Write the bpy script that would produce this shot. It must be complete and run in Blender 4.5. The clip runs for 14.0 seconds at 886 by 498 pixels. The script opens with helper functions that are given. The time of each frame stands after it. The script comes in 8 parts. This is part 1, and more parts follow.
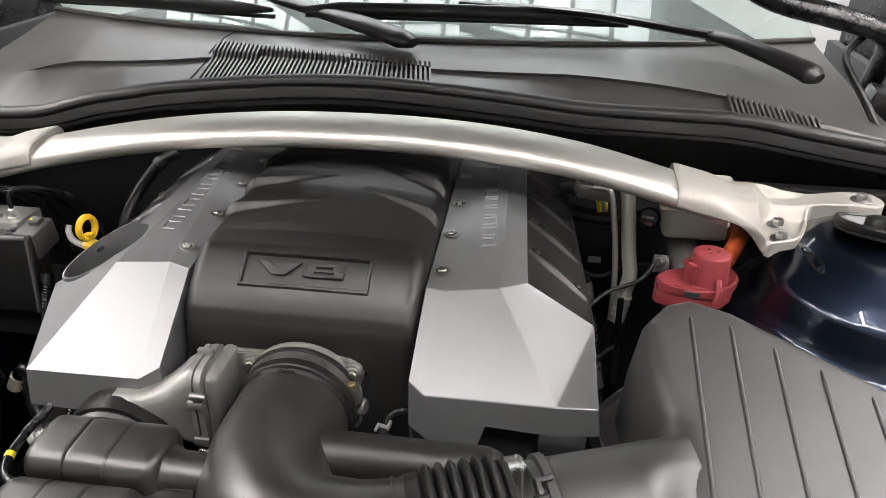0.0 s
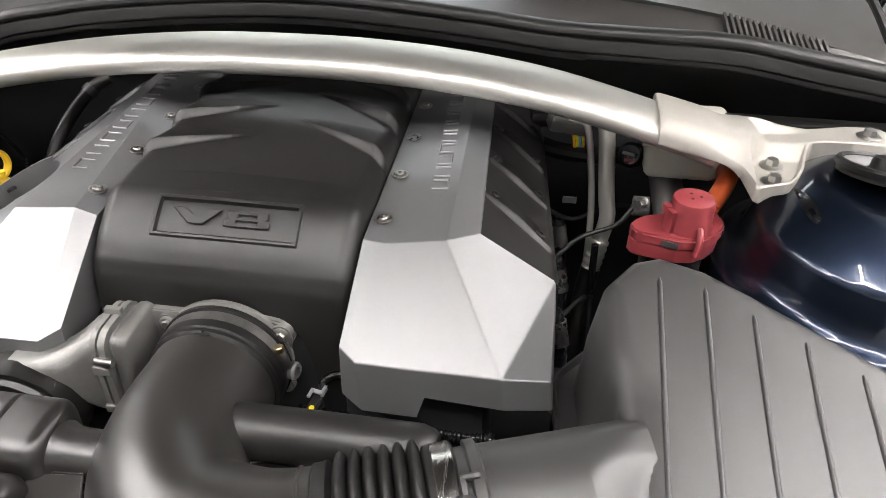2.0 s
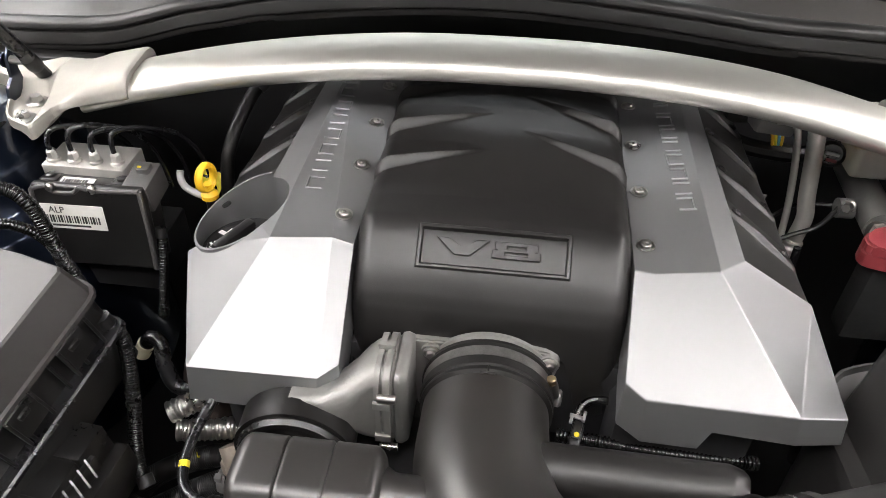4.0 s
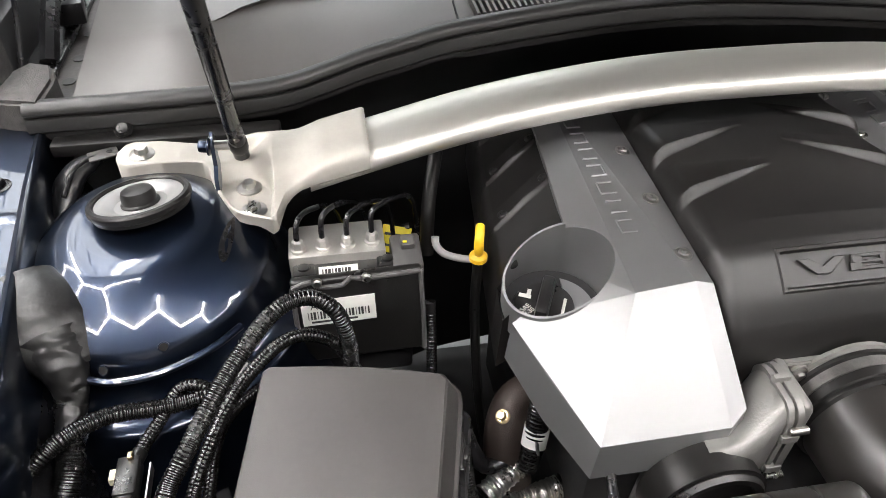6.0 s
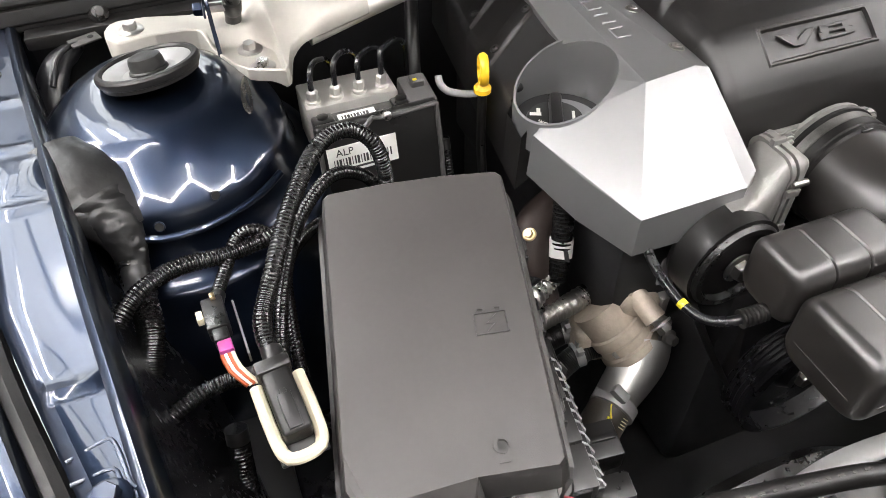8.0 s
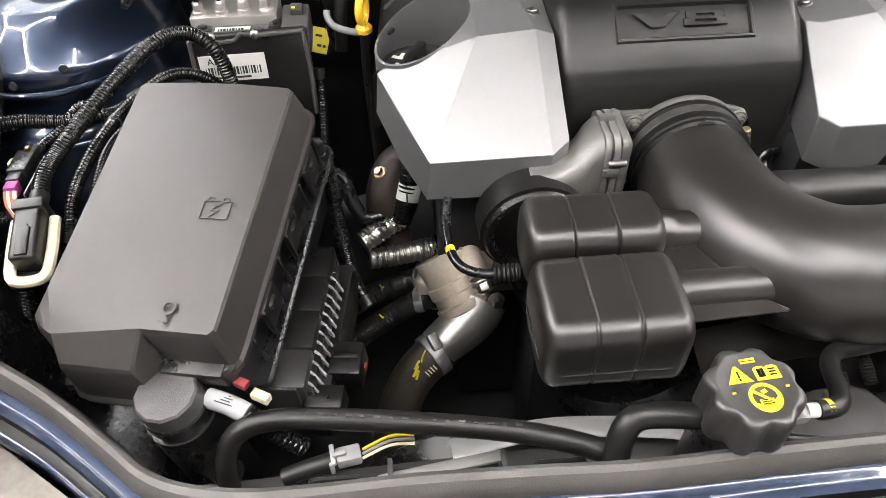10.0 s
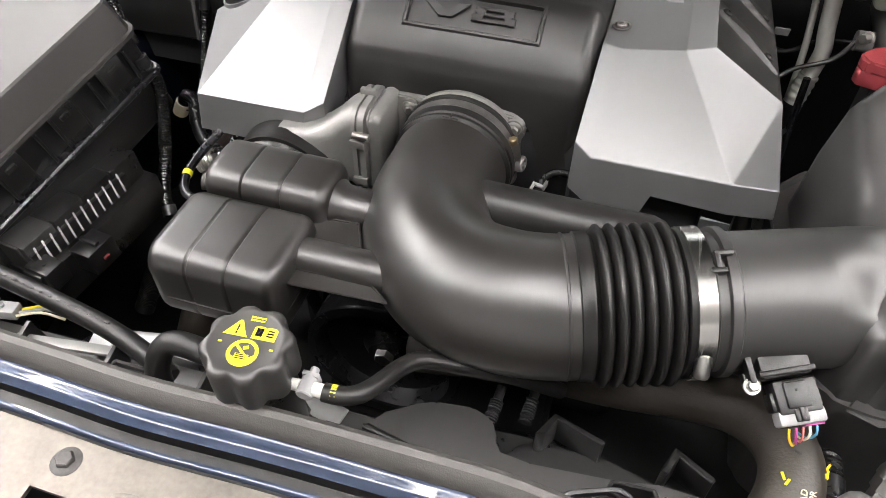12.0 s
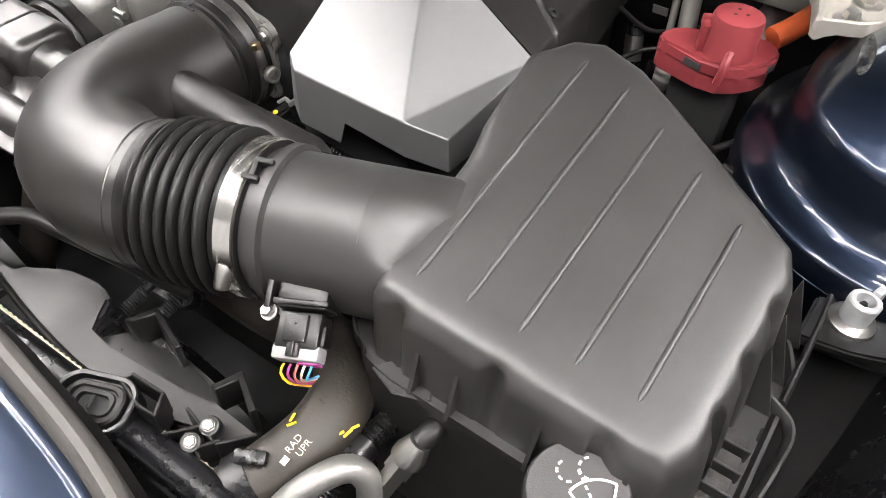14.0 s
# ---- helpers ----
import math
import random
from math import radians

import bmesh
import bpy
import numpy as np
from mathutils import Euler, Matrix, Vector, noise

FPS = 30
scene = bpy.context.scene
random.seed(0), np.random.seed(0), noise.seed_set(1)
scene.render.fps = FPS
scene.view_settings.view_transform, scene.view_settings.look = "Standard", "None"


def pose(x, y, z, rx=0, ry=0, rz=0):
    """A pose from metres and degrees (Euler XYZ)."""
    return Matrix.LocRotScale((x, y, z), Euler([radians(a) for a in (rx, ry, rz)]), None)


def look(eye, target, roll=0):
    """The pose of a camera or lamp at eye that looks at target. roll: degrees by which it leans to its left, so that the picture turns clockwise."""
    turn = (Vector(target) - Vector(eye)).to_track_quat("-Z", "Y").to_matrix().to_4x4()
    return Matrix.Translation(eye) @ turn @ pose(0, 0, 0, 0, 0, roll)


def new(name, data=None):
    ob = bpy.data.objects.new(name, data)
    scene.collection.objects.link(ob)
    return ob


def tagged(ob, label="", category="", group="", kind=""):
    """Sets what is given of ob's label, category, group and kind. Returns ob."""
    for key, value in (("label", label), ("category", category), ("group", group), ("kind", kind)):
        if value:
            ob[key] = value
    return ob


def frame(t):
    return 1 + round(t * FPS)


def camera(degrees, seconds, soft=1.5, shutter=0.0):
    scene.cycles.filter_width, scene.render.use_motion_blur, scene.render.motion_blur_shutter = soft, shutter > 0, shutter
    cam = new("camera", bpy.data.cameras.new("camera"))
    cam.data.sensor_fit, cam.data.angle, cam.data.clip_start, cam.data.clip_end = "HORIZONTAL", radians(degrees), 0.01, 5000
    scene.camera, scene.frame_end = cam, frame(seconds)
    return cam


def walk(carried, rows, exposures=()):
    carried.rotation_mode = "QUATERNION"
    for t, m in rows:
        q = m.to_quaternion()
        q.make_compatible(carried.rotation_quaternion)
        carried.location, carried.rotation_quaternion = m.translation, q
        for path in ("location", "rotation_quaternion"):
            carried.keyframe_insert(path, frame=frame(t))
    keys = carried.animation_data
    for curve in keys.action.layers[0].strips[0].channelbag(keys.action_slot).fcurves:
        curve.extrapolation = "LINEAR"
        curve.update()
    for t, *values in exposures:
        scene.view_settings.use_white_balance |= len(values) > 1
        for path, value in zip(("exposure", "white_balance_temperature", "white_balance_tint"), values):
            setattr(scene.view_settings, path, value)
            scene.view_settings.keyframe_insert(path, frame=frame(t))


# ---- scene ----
cam = camera(63.0, 14.0, soft=0.65)
PATH = [
    (0, (0.229, -0.78, 1.365), (0.018, 0.97, 0.421), 1.0),
    (0.5, (0.235, -0.748, 1.338), (0.031, 0.98, 0.352), 1.1),
    (1, (0.24, -0.719, 1.328), (0.044, 0.968, 0.271), 1.1),
    (1.5, (0.259, -0.7, 1.338), (0.064, 0.953, 0.23), 1.1),
    (2, (0.277, -0.68, 1.341), (0.067, 0.957, 0.212), 1.0),
    (2.2, (0.277, -0.665, 1.342), (0.057, 0.968, 0.209), 1.0),
    (4.3, (-0.033, -0.641, 1.411), (-0.171, 0.871, 0.109), 1.5),
    (4.5, (-0.064, -0.623, 1.4), (-0.175, 0.892, 0.099), 1.5),
    (5, (-0.177, -0.582, 1.387), (-0.182, 0.933, 0.081), 1.4),
    (5.5, (-0.297, -0.573, 1.393), (-0.193, 0.934, 0.082), 1.3),
    (6, (-0.438, -0.571, 1.429), (-0.181, 0.905, 0.103), 1.1),
    (6.5, (-0.545, -0.56, 1.445), (-0.124, 0.874, 0.115), 0.9),
    (7, (-0.597, -0.553, 1.429), (-0.103, 0.842, 0.084), 0.2),
    (7.5, (-0.611, -0.593, 1.391), (-0.101, 0.769, 0.018), -0.6),
    (8, (-0.583, -0.64, 1.362), (-0.089, 0.675, -0.062), -1.0),
    (8.2, (-0.558, -0.657, 1.355), (-0.091, 0.654, -0.082), -1.3),
    (10.3, (-0.216, -0.793, 1.337), (-0.19, 0.61, -0.089), -0.7),
    (10.5, (-0.174, -0.779, 1.331), (-0.196, 0.627, -0.091), -0.6),
    (11, (-0.061, -0.756, 1.311), (-0.209, 0.638, -0.115), -0.1),
    (11.5, (0.054, -0.757, 1.315), (-0.231, 0.603, -0.124), 0.1),
    (12, (0.174, -0.78, 1.335), (-0.235, 0.544, -0.107), 0.4),
    (12.5, (0.276, -0.773, 1.327), (-0.267, 0.499, -0.118), 0.2),
    (13, (0.406, -0.708, 1.305), (-0.247, 0.503, -0.146), 0.6),
    (13.5, (0.509, -0.647, 1.292), (-0.21, 0.521, -0.163), 1.8),
    (14, (0.552, -0.621, 1.281), (-0.182, 0.513, -0.194), 2.8),
]
walk(cam, [(t, look(eye, target, roll)) for t, eye, target, roll in PATH],
     [(0, -0.12), (0.5, 0.09), (1.0, 0.13), (2.2, 0.1), (4.5, 0.08), (5.0, 0.05), (6.5, 0.13), (8.2, 0.2), (10.5, 0.14), (12.0, 0.24), (12.5, 0.24), (14, 0.36)])

# ---- world and lamps ----
world = bpy.data.worlds.new("garage_air")
world.use_nodes = True
world.node_tree.nodes["Background"].inputs[0].default_value = (0.8, 0.85, 0.9, 1)
world.node_tree.nodes["Background"].inputs[1].default_value = 0.05
scene.world = world
scene.view_settings.exposure = 0.0
LED_STRENGTH = 66.0


# ---- materials ----
def mat(name, col, rough=0.5, metal=0.0, grain=0.0, grain_size=900.0, vary=0.12, patch=14.0, rvary=0.1, coat=0.0,
        streak=None, specular=0.5, emit=0.0, transmission=0.0, ior=1.5, sub=0.0, piece=0.0):
    m = bpy.data.materials.new(name)
    m.use_nodes = True
    nt = m.node_tree
    b = nt.nodes["Principled BSDF"]
    link = nt.links.new
    b.inputs["Metallic"].default_value = metal
    b.inputs["Coat Weight"].default_value = coat
    b.inputs["Coat Roughness"].default_value = 0.03
    b.inputs["Specular IOR Level"].default_value = specular
    b.inputs["IOR"].default_value = ior
    b.inputs["Transmission Weight"].default_value = transmission
    if sub:
        b.inputs["Subsurface Weight"].default_value = sub
        b.inputs["Subsurface Radius"].default_value = (0.02, 0.018, 0.014)
    if emit:
        b.inputs["Emission Color"].default_value = (*col, 1)
        b.inputs["Emission Strength"].default_value = emit
    tc = nt.nodes.new("ShaderNodeTexCoord")
    mp = nt.nodes.new("ShaderNodeMapping")
    link(tc.outputs["Object"], mp.inputs["Vector"])
    if streak:
        mp.inputs["Scale"].default_value = streak
    big = nt.nodes.new("ShaderNodeTexNoise")
    big.inputs["Scale"].default_value = patch
    big.inputs["Detail"].default_value = 6
    link(mp.outputs["Vector"], big.inputs["Vector"])
    fine = nt.nodes.new("ShaderNodeTexNoise")
    fine.inputs["Scale"].default_value = patch * 14
    fine.inputs["Detail"].default_value = 3
    link(mp.outputs["Vector"], fine.inputs["Vector"])
    both = nt.nodes.new("ShaderNodeMath")
    both.operation = "MULTIPLY_ADD"
    link(fine.outputs["Fac"], both.inputs[0])
    both.inputs[1].default_value = 0.4
    link(big.outputs["Fac"], both.inputs[2])
    ramp = nt.nodes.new("ShaderNodeMapRange")
    ramp.inputs["From Min"].default_value, ramp.inputs["From Max"].default_value = 0.4, 1.0
    ramp.inputs["To Min"].default_value, ramp.inputs["To Max"].default_value = 1 - vary, 1 + vary
    link(both.outputs[0], ramp.inputs["Value"])
    tint = nt.nodes.new("ShaderNodeMix")
    tint.data_type, tint.blend_type = "RGBA", "MULTIPLY"
    tint.inputs["Factor"].default_value = 1.0
    tint.inputs["A"].default_value = (*col, 1)
    grey = nt.nodes.new("ShaderNodeCombineColor")
    for k in ("Red", "Green", "Blue"):
        link(ramp.outputs["Result"], grey.inputs[k])
    link(grey.outputs["Color"], tint.inputs["B"])
    link(tint.outputs["Result"], b.inputs["Base Color"])
    rr = nt.nodes.new("ShaderNodeMapRange")
    rr.inputs["From Min"].default_value, rr.inputs["From Max"].default_value = 0.4, 1.0
    rr.inputs["To Min"].default_value, rr.inputs["To Max"].default_value = max(0.0, rough - rvary), min(1.0, rough + rvary)
    link(both.outputs[0], rr.inputs["Value"])
    link(rr.outputs["Result"], b.inputs["Roughness"])
    if grain:
        g = nt.nodes.new("ShaderNodeTexNoise")
        g.inputs["Scale"].default_value = grain_size
        g.inputs["Detail"].default_value = 2
        link(mp.outputs["Vector"], g.inputs["Vector"])
        bump = nt.nodes.new("ShaderNodeBump")
        bump.inputs["Strength"].default_value = grain
        bump.inputs["Distance"].default_value = 0.0006
        link(g.outputs["Fac"], bump.inputs["Height"])
        link(bump.outputs["Normal"], b.inputs["Normal"])
    return m


M = {}
M["cover"] = mat("engine_cover_plastic", (0.0125, 0.0117, 0.0114), 0.38, grain=0.12, grain_size=1400, vary=0.15, rvary=0.04, specular=0.42)
M["duct"] = mat("duct_plastic", (0.0148, 0.0133, 0.0124), 0.35, grain=0.06, grain_size=1500, vary=0.2, rvary=0.04, specular=0.95)
M["airbox"] = mat("airbox_plastic", (0.027, 0.0258, 0.0252), 0.40, grain=0.09, grain_size=1900, vary=0.15, rvary=0.05, specular=0.8)
M["lid"] = mat("fuse_lid_plastic", (0.041, 0.0382, 0.037), 0.40, grain=0.10, grain_size=1600, rvary=0.05, specular=0.42)
M["black"] = mat("black_plastic", (0.009, 0.0087, 0.0086), 0.33, grain=0.2)
M["dark"] = mat("dark_under_parts", (0.010, 0.010, 0.011), 0.6, grain=0.3, vary=0.3)
M["rubber"] = mat("rubber", (0.0085, 0.008, 0.0078), 0.40, grain=0.15, vary=0.2, specular=0.38)
M["seal"] = mat("seal_rubber", (0.070, 0.066, 0.062), 0.52, grain=0.4, vary=0.15)
M["weather"] = mat("weather_seal", (0.016, 0.0155, 0.015), 0.42, grain=0.3, vary=0.2)
M["dirty"] = mat("speckled_grey_steel", (0.06, 0.057, 0.055), 0.5, metal=0.4, grain=0.9, grain_size=160, vary=0.5, patch=30)
M["tubing"] = mat("ribbed_tubing", (0.007, 0.007, 0.007), 0.24, grain=0.1, vary=0.25, specular=0.6)
M["cowl"] = mat("cowl_plastic", (0.064, 0.060, 0.057), 0.38, grain=0.05, grain_size=1300, vary=0.12, specular=0.6, rvary=0.02)
M["silver"] = mat("silver_paint", (0.262, 0.262, 0.267), 0.43, metal=0.74, grain=0.05, grain_size=2500, vary=0.03, rvary=0.03)
M["bar"] = mat("satin_aluminium", (0.66, 0.645, 0.60), 0.43, metal=0.85, grain=0.1, grain_size=300, vary=0.03, streak=(0.3, 10, 10), rvary=0.03)
M["bracket"] = mat("cast_bracket", (0.40, 0.383, 0.345), 0.50, metal=0.4, grain=0.3, grain_size=1800, vary=0.12)
M["cast"] = mat("cast_aluminium", (0.25, 0.245, 0.236), 0.52, metal=0.65, grain=0.4, grain_size=380, vary=0.15)
M["machined"] = mat("machined_aluminium", (0.60, 0.585, 0.555), 0.42, metal=0.8, grain=0.3, grain_size=500, vary=0.12, patch=60)
M["tancast"] = mat("aged_cast_aluminium", (0.46, 0.40, 0.33), 0.55, metal=0.45, grain=0.6, grain_size=500, vary=0.25)
M["zinc"] = mat("zinc_bolt", (0.44, 0.43, 0.41), 0.33, metal=1.0, grain=0.15)
M["satin"] = mat("satin_cast_aluminium", (0.50, 0.49, 0.475), 0.34, metal=0.9, grain=0.12, grain_size=600, vary=0.1)
M["wornband"] = mat("worn_steel_band", (0.16, 0.155, 0.15), 0.42, metal=0.8, grain=0.3, grain_size=500, vary=0.4, patch=60)
M["steel"] = mat("bright_steel", (0.68, 0.66, 0.63), 0.22, metal=1.0, streak=(20, 1, 1))
M["brass"] = mat("yellow_zinc", (0.50, 0.40, 0.24), 0.32, metal=1.0)
M["paint"] = mat("dark_blue_paint", (0.0145, 0.0225, 0.0425), 0.34, metal=0.9, vary=0.06, coat=1.0, rvary=0.03)
M["red"] = mat("red_plastic", (0.215, 0.030, 0.036), 0.46, grain=0.3)
M["orange"] = mat("orange_sleeve", (0.42, 0.075, 0.02), 0.5)
M["yellow"] = mat("yellow_plastic", (0.78, 0.47, 0.02), 0.4)
M["yellowmark"] = mat("yellow_print", (0.72, 0.58, 0.02), 0.55)
M["white"] = mat("white_print", (0.75, 0.74, 0.70), 0.5)
M["label"] = mat("paper_label", (0.72, 0.71, 0.68), 0.45)
M["ink"] = mat("black_ink", (0.03, 0.03, 0.03), 0.6)
M["tank"] = mat("milky_tank", (0.62, 0.60, 0.53), 0.4, sub=0.2, vary=0.06)
M["cream"] = mat("cream_plastic", (0.68, 0.62, 0.46), 0.45)
M["hose"] = mat("aged_hose", (0.034, 0.029, 0.024), 0.5, grain=0.5, grain_size=400, vary=0.3)
M["foil"] = mat("foil_wrap", (0.55, 0.54, 0.52), 0.3, metal=1.0, grain=1.0, grain_size=220, vary=0.25)
M["rust"] = mat("heat_stained_steel", (0.030, 0.021, 0.018), 0.5, metal=0.4, grain=0.5, vary=0.35)
M["tape"] = mat("cloth_tape", (0.011, 0.0108, 0.0108), 0.34, grain=0.9, grain_size=90, vary=0.25)
M["foam"] = mat("foam_block", (0.05, 0.047, 0.045), 0.85, grain=1.0, grain_size=500, vary=0.6, patch=120)
M["plate"] = mat("bare_metal_plate", (0.150, 0.136, 0.120), 0.45, metal=0.8, grain=0.3, grain_size=120, vary=0.45, patch=16)
# near-black that puts the shade of gaps and holes into the colour
M["gap_shade"] = mat("gap_shade_black", (0.004, 0.004, 0.004), 0.8)
M["magenta"] = mat("magenta_plastic", (0.34, 0.045, 0.21), 0.4)
M["blue_wire"] = mat("blue_wire", (0.10, 0.35, 0.55), 0.45)
M["rose_wire"] = mat("rose_wire", (0.55, 0.16, 0.15), 0.45)
M["grey"] = mat("grey_plastic", (0.30, 0.30, 0.30), 0.45, grain=0.2)
M["plugwhite"] = mat("pale_grey_nylon", (0.42, 0.43, 0.44), 0.4, grain=0.1)
M["capgrey"] = mat("worn_grey_cap", (0.058, 0.056, 0.056), 0.5, grain=0.4)
M["glass"] = mat("tinted_glass", (0.80, 0.90, 0.86), 0.0, transmission=1.0, vary=0.0, rvary=0.0)
M["gloss"] = mat("gloss_black", (0.008, 0.008, 0.009), 0.27, vary=0.1)
M["disc"] = mat("pale_disc", (0.29, 0.288, 0.285), 0.38, metal=0.5, vary=0.1)
M["ceiling"] = mat("ribbed_ceiling_sheet", (0.72, 0.74, 0.74), 0.5, vary=0.05, patch=2)
M["wall"] = mat("garage_wall_paint", (0.52, 0.52, 0.52), 0.7, vary=0.06, patch=1.5)
M["slate"] = mat("dimming_side_wall", (0.13, 0.13, 0.135), 0.6, vary=0.1, patch=1.5)
M["floor"] = mat("garage_floor_paint", (0.20, 0.20, 0.20), 0.35, vary=0.12, patch=1.5)
M["skylight"] = mat("translucent_roof_sheet", (0.95, 0.98, 1.0), 0.5, vary=0.0, emit=4.8)
M["led"] = mat("led_tube_light", (1.0, 0.95, 0.93), 0.5, vary=0.0, emit=LED_STRENGTH)


# ---- mesh helpers ----
def finish(bm, smooth=35):
    bmesh.ops.remove_doubles(bm, verts=bm.verts, dist=1e-6)
    bmesh.ops.recalc_face_normals(bm, faces=bm.faces)
    if smooth:
        for f in bm.faces:
            f.smooth = True
        lim = radians(smooth)
        for e in bm.edges:
            if len(e.link_faces) == 2 and e.calc_face_angle(0.0) > lim:
                e.smooth = False


def part(name, bm, material, parent=None, label="", smooth=35):
    finish(bm, smooth)
    me = bpy.data.meshes.new(name)
    bm.to_mesh(me)
    bm.free()
    me.materials.append(M[material] if isinstance(material, str) else material)
    ob = new(name, me)
    if parent is not None:
        ob.parent = parent
    if label:
        tagged(ob, label)
    return ob


def thing(name, label, category, at=(0, 0, 0), group="", kind=""):
    return tagged(new(name), label, category, group, kind)


def join(*bms):
    out = bmesh.new()
    for bm in bms:
        me = bpy.data.meshes.new("join")
        bm.to_mesh(me)
        bm.free()
        out.from_mesh(me)
        bpy.data.meshes.remove(me)
    return out


def box(x0, x1, y0, y1, z0, z1, bev=0.002, seg=2, m=None):
    bm = bmesh.new()
    vs = [bm.verts.new((x, y, z)) for x in (x0, x1) for y in (y0, y1) for z in (z0, z1)]
    for f in ((0, 1, 3, 2), (4, 6, 7, 5), (0, 4, 5, 1), (2, 3, 7, 6), (0, 2, 6, 4), (1, 5, 7, 3)):
        bm.faces.new([vs[i] for i in f])
    if bev:
        bmesh.ops.bevel(bm, geom=bm.edges[:], offset=bev, segments=seg, affect="EDGES", profile=0.5, clamp_overlap=True)
    if m is not None:
        bm.transform(m)
    return bm


def block(size, m, bev=0.002, seg=2):
    a, b, c = (s / 2 for s in size)
    return box(-a, a, -b, b, -c, c, bev, seg, m)


def prism(pts, z0, z1, bev=0.0, seg=2, m=None):
    """A flat outline (list of x, y) drawn out from z0 to z1."""
    bm = bmesh.new()
    lo = [bm.verts.new((x, y, z0)) for x, y in pts]
    hi = [bm.verts.new((x, y, z1)) for x, y in pts]
    bm.faces.new(lo[::-1])
    bm.faces.new(hi)
    n = len(pts)
    for i in range(n):
        bm.faces.new((lo[i], lo[(i + 1) % n], hi[(i + 1) % n], hi[i]))
    if bev:
        bmesh.ops.bevel(bm, geom=bm.edges[:], offset=bev, segments=seg, affect="EDGES", clamp_overlap=True)
    if m is not None:
        bm.transform(m)
    return bm


def loft(loops, caps=True, closed=True):
    bm = bmesh.new()
    rows = [[bm.verts.new(p) for p in loop] for loop in loops]
    n = len(rows[0])
    for a, b in zip(rows, rows[1:]):
        for i in range(n if closed else n - 1):
            j = (i + 1) % n
            bm.faces.new((a[i], a[j], b[j], b[i]))
    if caps and closed:
        bm.faces.new(rows[0][::-1])
        bm.faces.new(rows[-1])
    return bm


def smooth_path(pts, step=0.006):
    """Catmull-Rom through the points, in steps of about that length."""
    p = [Vector(q) for q in pts]
    if len(p) == 2:
        n = max(2, int((p[1] - p[0]).length / step))
        return [p[0].lerp(p[1], i / n) for i in range(n + 1)]
    p = [2 * p[0] - p[1]] + p + [2 * p[-1] - p[-2]]
    out = []
    for a, b, c, d in zip(p, p[1:], p[2:], p[3:]):
        n = max(2, int((c - b).length / step))
        for i in range(n):
            t = i / n
            out.append(0.5 * ((2 * b) + (c - a) * t + (2 * a - 5 * b + 4 * c - d) * t * t + (3 * b - a - 3 * c + d) * t ** 3))
    out.append(p[-2])
    return out


def sweep(pts, r, sides=14, step=0.006, caps=True, straight=False, flat=1.0, up=(0, 0, 1)):
    """A tube along the points; r is a number or a function of the run (0 to 1) and the metres run."""
    line = [Vector(q) for q in pts] if straight else smooth_path(pts, step)
    run = [0.0]
    for a, b in zip(line, line[1:]):
        run.append(run[-1] + (b - a).length)
    loops = []
    side = None
    for i, p in enumerate(line):
        t = (line[min(i + 1, len(line) - 1)] - line[max(i - 1, 0)]).normalized()
        if side is None:
            side = t.cross(Vector(up))
            if side.length < 0.1:
                side = t.cross(Vector((1, 0, 0)))
        side = (side - side.dot(t) * t).normalized()
        top = side.cross(t)
        q = r(run[i] / run[-1], run[i]) if callable(r) else r
        loops.append([p + q * (math.cos(a) * side + flat * math.sin(a) * top) for a in (2 * math.pi * k / sides for k in range(sides))])
    return loft(loops, caps)


def ribbed(r, pitch=0.0042, depth=0.0011):
    return lambda t, s: r + depth * (1 if math.sin(2 * math.pi * s / pitch) > -0.2 else -1)


def lathe(profile, seg=32, m=None, caps=True):
    """Turned about z; profile: (radius, height)."""
    loops = [[Vector((r * math.cos(a), r * math.sin(a), z)) for a in (2 * math.pi * k / seg for k in range(seg))] for r, z in profile]
    bm = loft(loops, caps)
    if m is not None:
        bm.transform(m)
    return bm


def axis_pose(at, way, spin=0.0):
    """z of the pose along way."""
    return Matrix.Translation(at) @ Vector(way).to_track_quat("Z", "Y").to_matrix().to_4x4() @ Matrix.Rotation(spin, 4, "Z")


def frame_of(o, ax, ay):
    x = Vector(ax).normalized()
    y = Vector(ay)
    y = (y - y.dot(x) * x).normalized()
    z = x.cross(y)
    return Matrix(((x.x, y.x, z.x, o[0]), (x.y, y.y, z.y, o[1]), (x.z, y.z, z.z, o[2]), (0, 0, 0, 1)))


def bolt_mesh(r=0.0065, h=0.006, washer=0.011):
    parts = []
    if washer:
        parts.append(lathe([(washer, 0.0), (washer, 0.0016), (washer * 0.82, 0.0026)], 20))
    parts.append(lathe([(r, 0.001), (r, 0.001 + h * 0.8), (r * 0.86, 0.001 + h)], 6))
    return join(*parts)


def bolt(at, way=(0, 0, 1), r=0.0065, h=0.006, washer=0.011, parent=None, material="zinc", spin=0.3, name="bolt", label=""):
    bm = bolt_mesh(r, h, washer)
    bm.transform(axis_pose(at, way, spin))
    return part(name, bm, material, parent, label)


